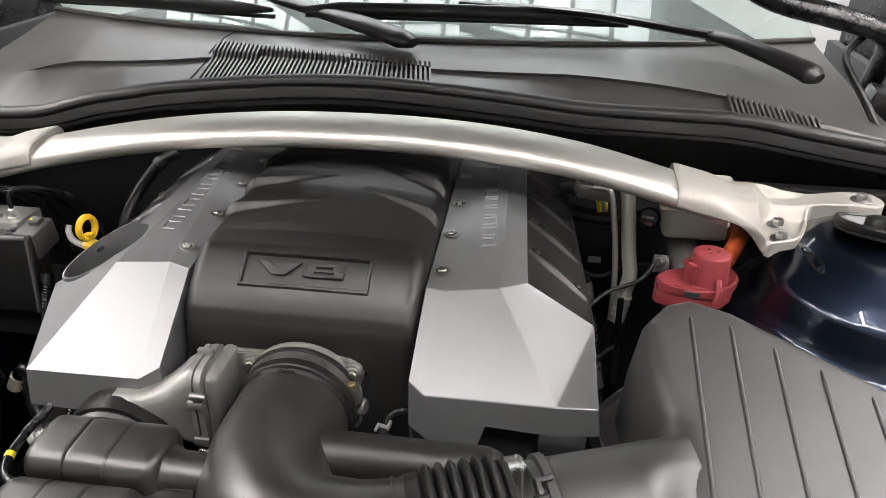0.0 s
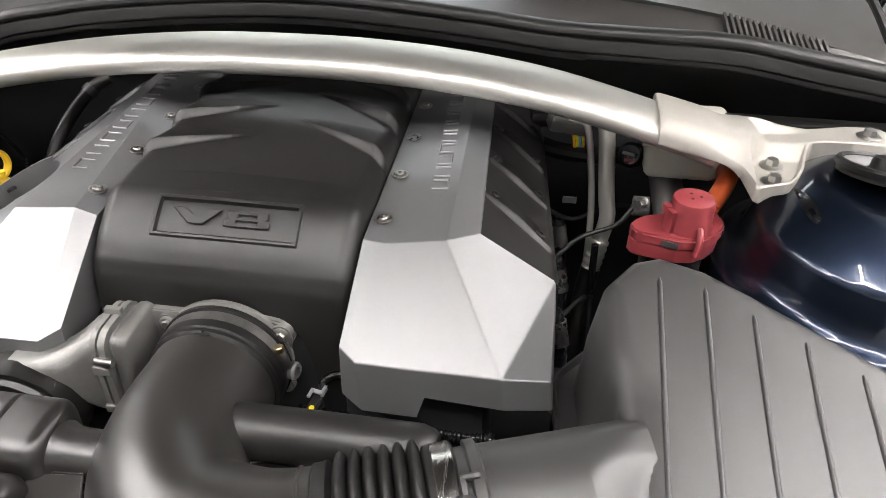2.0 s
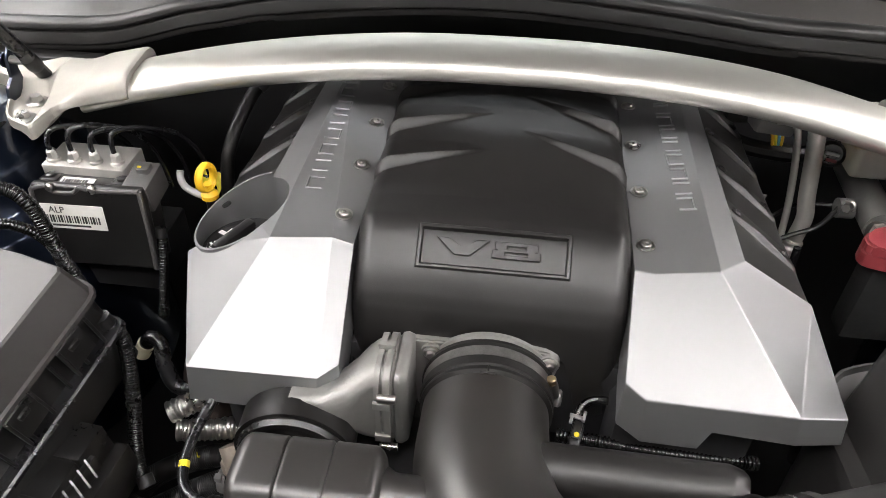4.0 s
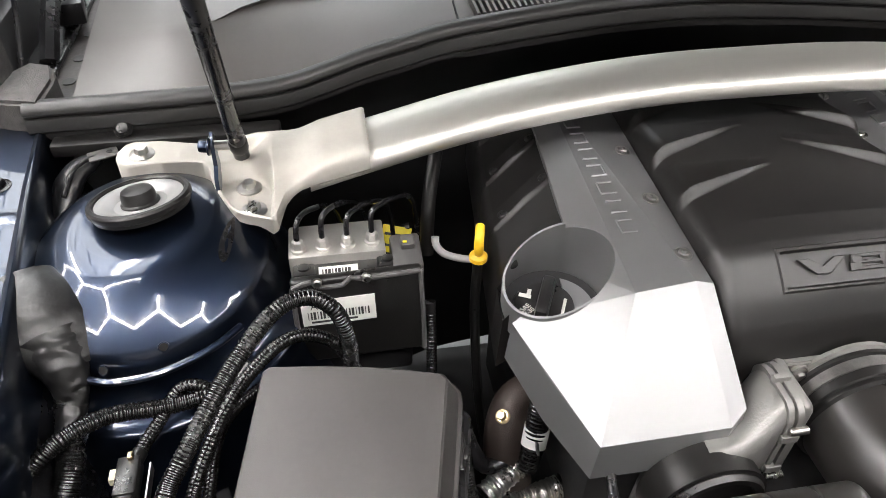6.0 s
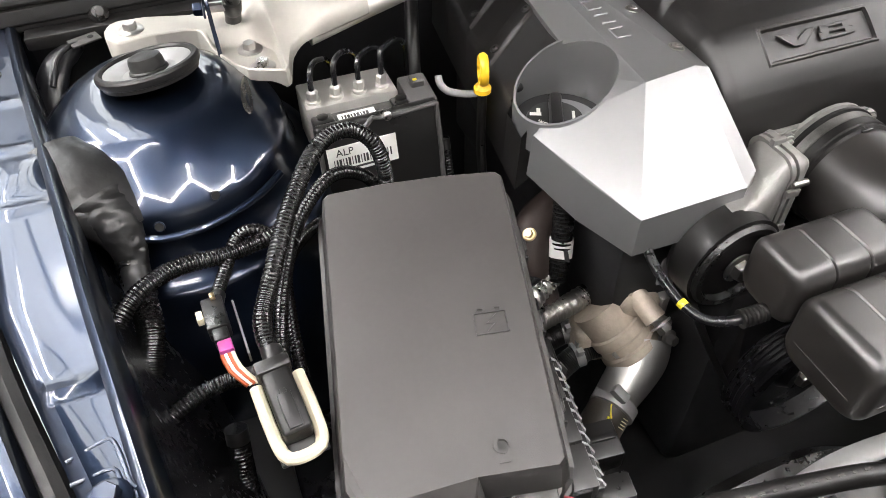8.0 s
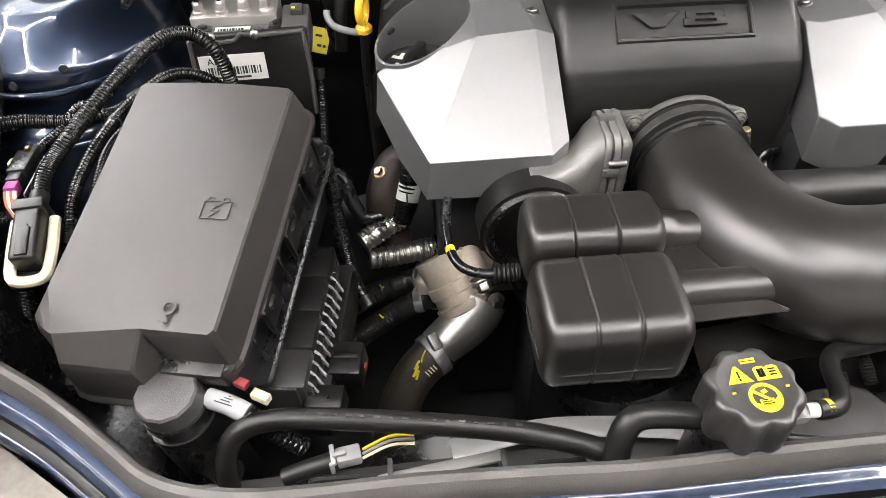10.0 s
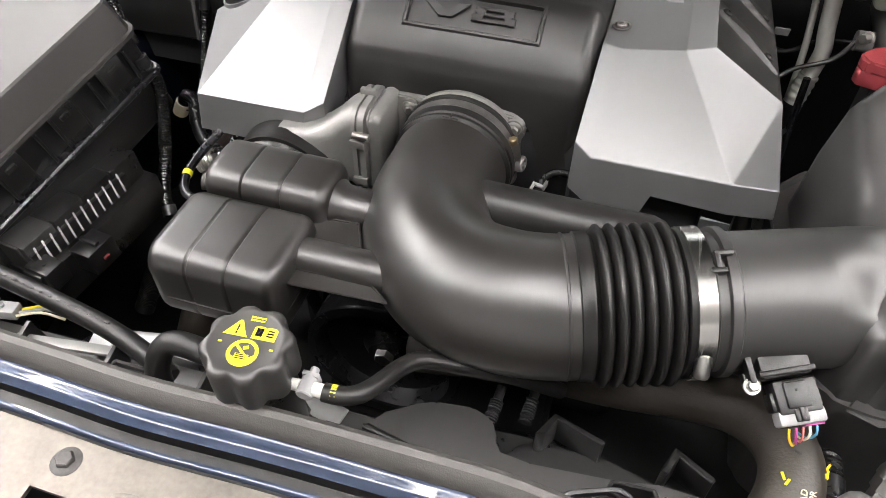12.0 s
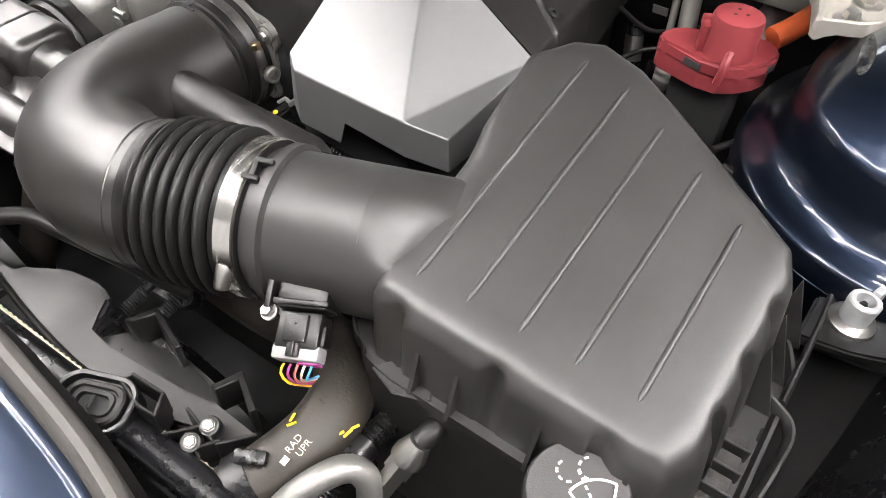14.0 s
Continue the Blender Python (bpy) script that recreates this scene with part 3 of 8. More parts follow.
def throttle():
    t = thing("throttle_body", "cast aluminium throttle body with a motor housing and hex bolts", "throttle body")
    out = [(-0.062, 0.916), (0.050, 0.918), (0.068, 0.915), (0.078, 0.908), (0.080, 0.896), (0.074, 0.884), (0.070, 0.866), (0.074, 0.846), (0.070, 0.834), (0.058, 0.826), (-0.052, 0.822)]
    fm = Matrix.Rotation(radians(90), 4, "X")
    part("flange", prism([(x, z) for x, z in out], 0.192, 0.203, 0.0018, 2, fm), "cast", t)
    part("bore", lathe([(0.0610, 0), (0.0610, 0.004), (0.0575, 0.006), (0.0575, 0.016), (0.0545, 0.018), (0.0545, 0.03)], 48, axis_pose((0.016, -0.200, 0.872), (0, -1, 0))), "cast", t)
    for x, z in ((-0.0385, 0.9045), (0.069, 0.904), (-0.036, 0.836), (0.066, 0.840)):
        lug = part("lug", lathe([(0.0100, 0), (0.0094, 0.007)], 24, axis_pose((x, -0.199, z), (0, -1, 0))), "cast", t)
        bolt((x, -0.206, z), (0, -1, 0), 0.0050, 0.0045, 0.0076, lug)
    part("sensor_port", lathe([(0.0085, 0), (0.0085, 0.016), (0.0070, 0.018), (0.0045, 0.018), (0.0045, 0.012)], 20, axis_pose((0.067, -0.212, 0.868), (0.95, -0.2, 0.1))), "cast", t)
    # motor housing: a drum with a bolted edge that tapers to a snout under the silver cover
    rows = []
    for x, y0, y1, z0, z1, r in ((-0.0535, -0.250, -0.196, 0.828, 0.916, 0.005), (-0.0550, -0.253, -0.194, 0.826, 0.919, 0.007), (-0.0600, -0.256, -0.194, 0.824, 0.922, 0.008), (-0.0645, -0.256, -0.195, 0.825, 0.922, 0.009),
                                 (-0.0665, -0.254, -0.197, 0.827, 0.920, 0.010), (-0.075, -0.258, -0.200, 0.827, 0.925, 0.016), (-0.0855, -0.260, -0.202, 0.828, 0.923, 0.018), (-0.0935, -0.263, -0.206, 0.832, 0.919, 0.020),
                                 (-0.102, -0.269, -0.212, 0.842, 0.913, 0.025), (-0.112, -0.273, -0.222, 0.856, 0.907, 0.022), (-0.124, -0.276, -0.236, 0.872, 0.903, 0.014), (-0.140, -0.277, -0.248, 0.881, 0.902, 0.009), (-0.155, -0.276, -0.254, 0.885, 0.902, 0.007)):
        rows.append(superloop(x, y0, y1, z0, z1, r, 8))
    house = part("motor_housing", loft(rows), "cast", t, smooth=40)
    for x0, x1, d in ((-0.082, -0.077, 0.0028), (-0.074, -0.068, 0.0034)):
        part("cover_edge", loft([superloop(x, -0.2585 - d, -0.200 + d, 0.827 - d, 0.9245 + d, 0.018, 8) for x in (x0, x1)]), "cast", house)
    for y, z in ((-0.2615, 0.845), (-0.262, 0.892), (-0.225, 0.9285)):
        part("cover_clip", block((0.016, 0.006, 0.009), pose(-0.075, y, z), 0.0012), "cast", house)
    for y, z in ((-0.263, 0.903), (-0.263, 0.833)):
        part("screw", lathe([(0.0038, -0.008), (0.0038, 0.008), (0.003, 0.009)], 12, Matrix.Translation((-0.070, y, z)) @ Matrix.Rotation(radians(-90), 4, "Y")), "zinc", house)
    part("stamp", block((0.0008, 0.012, 0.003), pose(-0.0605, -0.240, 0.912, 0, 0, 0), 0), "machined", house)


throttle()


# ---- intake duct ----
def resonator(x0, x1, y0, y1, z0, z1, grooves, r=0.016):
    loops = []
    n = 90
    for k in range(n + 1):
        x = x0 + (x1 - x0) * k / n
        e = min(x - x0, x1 - x)
        inset = 0.012 * (1 - math.sqrt(max(0.0, 1 - (1 - min(1.0, e / 0.012)) ** 2)))
        for gx in grooves:
            inset += 0.0020 * max(0.0, 1 - abs(x - gx) / 0.0016)
        loops.append(superloop(x, y0 + inset, y1 - inset, z0 + inset, z1 - inset, r))
    return loft(loops)


DUCT = [(0.016, -0.222, 0.872), (0.016, -0.262, 0.873), (0.018, -0.310, 0.877), (0.032, -0.362, 0.883), (0.068, -0.402, 0.889), (0.112, -0.415, 0.895), (0.150, -0.414, 0.900), (0.1683, -0.4086, 0.9015)]
AX0, AX1 = Vector((0.150, -0.414, 0.900)), Vector((0.375, -0.347, 0.918))
AXD = (AX1 - AX0).normalized()


def duct():
    t = thing("intake_duct", "satin black plastic intake elbow with two resonator chambers", "air duct")
    part("elbow", sweep(DUCT, lambda s, q: 0.0565 + 0.0015 * math.sin(math.pi * s), 56, 0.004), "duct", t)
    part("collar", lathe([(0.0595, 0), (0.0622, 0.002), (0.0622, 0.0055), (0.0596, 0.007), (0.0596, 0.0185), (0.0612, 0.0195), (0.0612, 0.0285), (0.0596, 0.030), (0.0602, 0.0315), (0.0602, 0.0345), (0.0575, 0.037)], 56,
                         axis_pose((0.016, -0.208, 0.8715), (0, -1, 0.01))), "rubber", t, "black rubber collar")
    part("seam", lathe([(0.0568, 0), (0.0578, 0.001), (0.0578, 0.002), (0.0568, 0.003)], 56, axis_pose(AX0 + AXD * 0.006, AXD)), "duct", t)
    part("resonator", resonator(-0.176, -0.056, -0.3815, -0.3175, 0.860, 0.925, (-0.136, -0.099)), "duct", t)
    part("resonator", resonator(-0.177, -0.059, -0.4745, -0.3835, 0.842, 0.917, (-0.137, -0.1025), 0.018), "duct", t)
    part("neck", sweep([(-0.062, -0.351, 0.894), (0.0, -0.350, 0.890)], lambda s, q: 0.024 if s < 0.12 else 0.0205, 24, straight=False), "duct", t)
    part("parting_line", prism([(x, y) for x, y in rounded(-0.118, -0.429, 0.0597, 0.0462, 0.020, 6)], 0.8672, 0.8686, 0), "duct", t)
    part("neck", sweep([(-0.064, -0.4175, 0.892), (0.03, -0.4165, 0.893)], 0.0172, 28), "duct", t)
    part("web", join(prism([(-0.068, -0.374), (-0.029, -0.371), (-0.014, -0.400), (-0.068, -0.402)], 0.893, 0.896, 0.0008, 1), sweep([(-0.066, -0.3735, 0.8962), (-0.029, -0.3708, 0.8962), (-0.016, -0.398, 0.8962)], 0.0011, 6, straight=True)), "duct", t)
    part("web", join(prism([(-0.062, -0.433), (0.006, -0.430), (0.024, -0.4446), (-0.062, -0.4505)], 0.8915, 0.8945, 0.0008, 1), sweep([(-0.060, -0.4502, 0.8945), (0.024, -0.4446, 0.8935)], 0.0013, 6, straight=True), sweep([(-0.060, -0.4345, 0.8950), (0.005, -0.4315, 0.8950), (0.023, -0.4440, 0.8940)], 0.0011, 6, straight=True)), "duct", t)
    part("quarter_wave_tube", sweep([(0.050, -0.306, 0.890), (0.10, -0.307, 0.890), (0.214, -0.309, 0.891), (0.226, -0.3095, 0.891)],
                                    lambda s, q: 0.0225 - (0.0 if s < 0.95 else 0.010 * ((s - 0.95) / 0.05) ** 2), 28, 0.003), "cover", t)
    ring = lambda hx, hy, z: [Vector((0.103 + hx * math.cos(q), -0.3275 + hy * math.sin(q), z)) for q in (2 * math.pi * k / 40 for k in range(40))]
    part("web", loft([ring(0.026, 0.0095, 0.867), ring(0.026, 0.0095, 0.8705), ring(0.0272, 0.0107, 0.8715), ring(0.048, 0.026, 0.8715), ring(0.048, 0.026, 0.867)], caps=False), "duct", t)
    part("mould_seam", join(sweep([(0.0155, -0.2385, 0.9325), (0.0150, -0.2445, 0.9318)], 0.0009, 6, 0.003), sweep([(0.008, -0.2460, 0.9312), (0.023, -0.2460, 0.9312)], 0.0011, 6, 0.003)), "rubber", t)
    band = thing("hose_clamp", "worn steel worm drive clamp at the throttle collar", "clamp", group="duct clamps")
    bm_at = axis_pose((0.016, -0.2155, 0.8715), (0, -1, 0.01))
    part("band", lathe([(0.0598, 0.0), (0.0607, 0.0004), (0.0607, 0.0106), (0.0598, 0.011)], 72, bm_at, caps=False), "wornband", band, "dull worn steel band")
    part("paint_smear", loft([[bm_at @ Vector((0.0610 * math.cos(a), 0.0610 * math.sin(a), z)) for z in (0.0035, 0.0075)] for a in (radians(-97 + 2 * k) for k in range(8))], caps=False, closed=False), "yellowmark", band, "yellow paint smear")
    for k in range(12):
        part("band_slot", block((0.0004, 0.0010, 0.0055), bm_at @ Matrix.Rotation(radians(-48 + 2.6 * k), 4, "Z") @ Matrix.Translation((0.0608, 0, 0.0055)), 0), "ink", band)
    at = Vector((0.0745, -0.2215, 0.8900))
    part("screw_housing", join(block((0.008, 0.0115, 0.017), pose(0.0735, -0.2215, 0.888, 0, -14, 0), 0.0022), lathe([(0.0048, -0.010), (0.0054, -0.008), (0.0054, 0.006), (0.0048, 0.008)], 14, axis_pose(at, (-0.22, 0, 1)))), "zinc", band)
    part("screw_head", lathe([(0.0050, 0), (0.0050, 0.005), (0.0040, 0.006)], 6, axis_pose(at + Vector((-0.0018, 0, 0.008)), (-0.22, 0, 1))), "brass", band, "yellow zinc hex screw head")


def bellows():
    t = thing("bellows_hose", "black ribbed rubber bellows between elbow and airbox neck", "hose")
    L = 0.092
    n = 6
    m = axis_pose(AX0 - AXD * 0.004, AXD)
    part("inner_cuff", lathe([(0.0560, 0.019), (0.0580, 0.0205), (0.0580, 0.0265), (0.0588, 0.028), (0.0588, 0.030), (0.0545, 0.0335)], 56, m), "rubber", t)
    w = 0.0595 / n
    for k in range(n):
        z0 = 0.0335 + k * w
        part("fold", lathe([(0.0543 + 0.0088 * math.sin(math.pi * q / 10) ** 0.75, z0 + w * q / 10) for q in range(11)], 56, m, caps=False), "rubber", t)
    part("outer_cuff", lathe([(0.0545, 0.0930), (0.0565, 0.0940), (0.0575, L + 0.003), (0.0575, L + 0.022), (0.0555, L + 0.023)], 56, m), "rubber", t)
    c = thing("hose_clamp", "bright steel worm drive clamp with brass screw on bellows", "clamp", group="duct clamps")
    m = axis_pose(AX0 + AXD * (L + 0.003), AXD)
    part("band", lathe([(0.0577, 0), (0.0588, 0.0006), (0.0588, 0.0134), (0.0577, 0.014)], 60, m, caps=False), "steel", c)
    at, way = Vector((0.2628, -0.4335, 0.914)), Vector((0.12, -0.50, -0.80)).normalized()
    part("screw_housing", join(block((0.014, 0.010, 0.016), axis_pose(at, way), 0.003, 2), lathe([(0.0050, -0.004), (0.0058, -0.002), (0.0058, 0.012), (0.0050, 0.014)], 18, axis_pose(at + way * 0.004 + Vector((-0.001, -0.004, 0.002)), way))), "zinc", c)
    part("screw_head", lathe([(0.0052, 0), (0.0052, 0.006), (0.0042, 0.0072)], 6, axis_pose(at - way * 0.006 + Vector((-0.001, -0.003, 0.003)), -way)), "brass", c, "yellow zinc hex screw head")
    for k in range(9):
        a = radians(196 + 3.4 * k)
        part("band_slot", block((0.0004, 0.0012, 0.0070), m @ Matrix.Rotation(a, 4, "Z") @ Matrix.Translation((0.0589, 0, 0.007)), 0), "cast", c)


duct()
bellows()
sp = thing("sensor_plug", "black sensor plug with a grey clip and a yellow dot", "connector")
part("body", join(block((0.011, 0.026, 0.012), pose(0.1015, -0.233, 0.838, 12, 0, -14), 0.002), block((0.008, 0.018, 0.004), pose(0.1018, -0.231, 0.8455, 12, 0, -14), 0.001)), "black", sp)
part("clip", join(block((0.014, 0.004, 0.003), pose(0.102, -0.2185, 0.849, 10, 0, -14), 0.0008), block((0.003, 0.010, 0.003), pose(0.0965, -0.222, 0.850, 10, 0, -14), 0.0008), block((0.003, 0.010, 0.006), pose(0.1085, -0.219, 0.851, 10, 0, -14), 0.0008)), "grey", sp, "grey locking clip")
part("dot", lathe([(0.0026, 0), (0.0026, 0.0006)], 14, axis_pose((0.1015, -0.2365, 0.8462), (0, -0.2, 1))), "yellowmark", sp, "yellow paint dot")
part("wire", sweep([(0.103, -0.215, 0.846), (0.108, -0.207, 0.853), (0.120, -0.203, 0.858), (0.150, -0.203, 0.856)], 0.0042, 10, 0.003), "tubing", sp)
sl2 = thing("wiring_conduit", "black ribbed wiring conduit across the engine front", "conduit")
part("tube", sweep([(0.085, -0.226, 0.828), (0.13, -0.232, 0.832), (0.19, -0.236, 0.832), (0.27, -0.232, 0.826)], ribbed(0.0062, 0.004, 0.0009), 14, 0.001), "tubing", sl2)


# ---- airbox ----
def lid_z(x, y):
    return 0.946 + 0.265 * (y + 0.391) - 0.055 * (x - 0.385)


LID = [(0.352, -0.205), (0.372, -0.180), (0.392, -0.172), (0.426, -0.180), (0.463, -0.199), (0.532, -0.238), (0.563, -0.256), (0.571, -0.275),
       (0.570, -0.300), (0.569, -0.390), (0.559, -0.408), (0.54, -0.411), (0.39, -0.411), (0.370, -0.408), (0.362, -0.395), (0.360, -0.30)]


def dense(pts, step=0.003):
    out = []
    for a, b in zip(pts, pts[1:] + pts[:1]):
        a, b = Vector(a), Vector(b)
        n = max(1, int((b - a).length / step))
        out += [a.lerp(b, i / n) for i in range(n)]
    return out


def offset_loop(loop, d):
    n = len(loop)
    out = []
    for i, p in enumerate(loop):
        t = (loop[(i + 2) % n] - loop[i - 2]).normalized()
        out.append(p + Vector((-t.y, t.x)) * d)
    return out


def airbox():
    t = thing("airbox", "grey-black plastic air filter box with a ribbed sloping lid", "air filter box")
    loop = dense(LID)
    sign = 1
    probe = offset_loop(loop, 0.01)
    if sum((q - Vector((0.46, -0.3))).length for q in probe) < sum((q - Vector((0.46, -0.3))).length for q in loop):
        sign = -1
    rows = []
    cx, cy = 0.46, -0.30

    def scallop(p):
        d = 0.0
        if p.y < -0.385:
            for k in range(3):
                d = max(d, 0.010 * max(0.0, 1 - ((p.x - (0.384 + 0.0715 * k)) / 0.0085) ** 2))
        if p.x > 0.555 and p.y > -0.40:
            for k in range(3):
                d = max(d, 0.009 * max(0.0, 1 - ((p.y + 0.369 - 0.0375 * k) / 0.0085) ** 2))
        return d

    def pull(p, q):
        """The front side stands nearly upright, with a narrow flange."""
        return q.lerp(p, 0.62 * max(0.0, min(1.0, (-0.385 - p.y) / 0.02))) if (q - p).length > 0.0051 else q

    for off, dz, sc in ((-0.016, 0.0, 0), (-0.012, 0.0, 0), (-0.006, -0.0004, 0), (-0.003, -0.0014, 0.1), (0.0005, -0.004, 0.25), (0.003, -0.008, 0.6), (0.005, -0.013, 1), (0.012, -0.062, 1), (0.017, -0.092, 1)):
        o = offset_loop(loop, sign * off) if off > 0 else [p + (Vector((cx, cy)) - p).normalized() * -off for p in loop]
        row = []
        for p, q in zip(loop, o):
            near = max(0.0, min(1.0, (0.380 - p.x) / 0.012)) * max(0.0, min(1.0, (p.y + 0.405) / 0.03)) * max(0.0, min(1.0, (-0.268 - p.y) / 0.03))
            q = q + Vector((max(0.0, -off) * 1.2 * near, 0))
            q = q + (Vector((cx, cy)) - q).normalized() * (scallop(p) * sc)
            if off > 0:
                q = pull(p, q)
            z = lid_z(q.x, q.y) + dz * (1 + 1.8 * near if dz > -0.02 else 1)
            if dz < -0.05:
                z = max(0.862, z) if dz > -0.08 else 0.852
            row.append(Vector((*q, z)))
        rows.append(row)
    bm = loft(rows, caps=False)
    bm.verts.ensure_lookup_table()
    n = len(loop)
    bm.faces.new([bm.verts[i] for i in range(n)])
    lid = part("lid", bm, "airbox", t, smooth=50)
    for (xa, ya), (xb, yb) in (((0.390, -0.194), (0.385, -0.3905)), ((0.4255, -0.1985), (0.420, -0.389)), ((0.4605, -0.2185), (0.456, -0.388)), ((0.4965, -0.237), (0.493, -0.387)), ((0.533, -0.2585), (0.5315, -0.3865))):
        part("rib", sweep([(xa, ya, lid_z(xa, ya) - 0.0006), ((xa + xb) / 2, (ya + yb) / 2, lid_z((xa + xb) / 2, (ya + yb) / 2) - 0.0002), (xb, yb, lid_z(xb, yb) - 0.0006)],
                          lambda s, q: 0.0021 * min(1.0, 0.35 + 24 * min(s, 1 - s)), 12, 0.003, flat=1.0), "airbox", lid)
    # neck that blends into the lid
    a = AX0 + AXD * 0.100
    c0 = AX0 + AXD * 0.185
    part("neck", sweep([a, a.lerp(c0, 0.5), c0 + AXD * 0.008], 0.0533, 64, 0.006), "airbox", t)
    u, w = Vector((-AXD.y, AXD.x, 0)).normalized(), Vector((0, 0, 1))
    flare_rows = []
    for k in range(29):
        f = k / 28
        e = f * f * (3 - 2 * f)
        ring = []
        for q in range(64):
            cy, cz = math.cos(2 * math.pi * q / 64), math.sin(2 * math.pi * q / 64)
            p = c0 + AXD * (0.064 * f) + 0.0534 * (cy * u + cz * w)
            over = p.z - lid_z(p.x, p.y) + 0.0012
            if over > 0:
                p.z -= over * min(1.0, e + 0.9 * max(0.0, -cy) * ease(f, 0.0, 0.62))
            ring.append(p)
        flare_rows.append(ring)
    part("neck_root", loft(flare_rows, caps=False), "airbox", t, smooth=70)
    part("neck_lip", lathe([(0.0535, 0), (0.0575, 0.001), (0.0575, 0.008), (0.0535, 0.010)], 48, axis_pose(AX0 + AXD * 0.118, AXD)), "airbox", t)
    part("locating_tab", join(block((0.012, 0.004, 0.010), pose(0.259, -0.385, 0.9655, 25, 0, 20), 0.001), block((0.004, 0.016, 0.010), pose(0.2555, -0.392, 0.963, 22, 0, 20), 0.001), block((0.012, 0.004, 0.010), pose(0.2575, -0.399, 0.9605, 18, 0, 20), 0.001)), "black", t)
    # lower tray with flange
    rows = []
    for off, z in ((0.010, 0.872), (0.031, 0.872), (0.0335, 0.8775), (0.036, 0.8775), (0.036, 0.864), (0.030, 0.860), (0.026, 0.70)):
        rows.append([Vector((*pull(p, q), z)) for p, q in zip(loop, offset_loop(loop, sign * off))])
    part("tray", loft(rows, caps=False), "airbox", t, smooth=50)
    for x in (0.4045, 0.4335, 0.4905, 0.545):
        part("gusset", prism([(0, 0), (0.016, 0), (0.002, 0.050)], -0.0014, 0.0014, 0, 1, Matrix.Translation((x, -0.4105, 0.8725)) @ Matrix(((0, 0, 1, 0), (-1, 0, 0, 0), (0, 1, 0, 0), (0, 0, 0, 1)))), "airbox", t)
    for y in (-0.236, -0.272, -0.300):
        part("gusset", prism([(0, 0), (0.025, 0), (0.004, 0.060)], -0.0014, 0.0014, 0, 1, Matrix.Translation((0.576, y, 0.8725)) @ Matrix(((1, 0, 0, 0), (0, 0, -1, 0), (0, 1, 0, 0), (0, 0, 0, 1)))), "airbox", t)
    part("corner_plate", prism([(0.372, -0.423), (0.386, -0.402), (0.407, -0.402), (0.4195, -0.4215), (0.395, -0.431)], 0.872, 0.8745, 0.001, 1), "airbox", t)
    part("clip_loop", sweep([(0.474, -0.075, 0.88), (0.492, -0.049, 0.88), (0.519, -0.061, 0.88), (0.540, -0.099, 0.88), (0.531, -0.120, 0.88), (0.511, -0.100, 0.88), (0.49, -0.09, 0.88)], 0.0032, 10, 0.004), "black", t)
    part("clip_loop", sweep([(0.566, -0.140, 0.872), (0.580, -0.149, 0.874), (0.595, -0.161, 0.876), (0.604, -0.176, 0.877), (0.606, -0.192, 0.877), (0.6055, -0.230, 0.877), (0.604, -0.292, 0.877)], 0.0026, 10, 0.004, flat=2.0), "airbox", t)
    part("clip_loop", sweep([(0.573, -0.284, 0.885), (0.586, -0.293, 0.882), (0.600, -0.297, 0.879), (0.611, -0.302, 0.876), (0.616, -0.313, 0.874), (0.615, -0.332, 0.873), (0.611, -0.365, 0.872), (0.600, -0.425, 0.870)], 0.0030, 10, 0.004, flat=2.2), "airbox", t)
    part("hinge_pin", sweep([(0.602, -0.312, 0.868), (0.6015, -0.335, 0.868), (0.600, -0.365, 0.868), (0.598, -0.40, 0.868)], lambda q, r: 0.0034 + (0.0016 if q < 0.12 or 0.72 < q < 0.84 else 0.0), 12, 0.002), "black", t)
    for y in (-0.3325, -0.3495, -0.3665, -0.3835):
        part("foam_pad", block((0.015, 0.0125, 0.010), pose(0.5885, y, 0.8725), 0.001), "foam", t, "gritty grey foam sealing pad")
        part("cell_wall", block((0.020, 0.0018, 0.016), pose(0.5885, y - 0.0085, 0.876), 0.0005, 1), "airbox", t)


airbox()


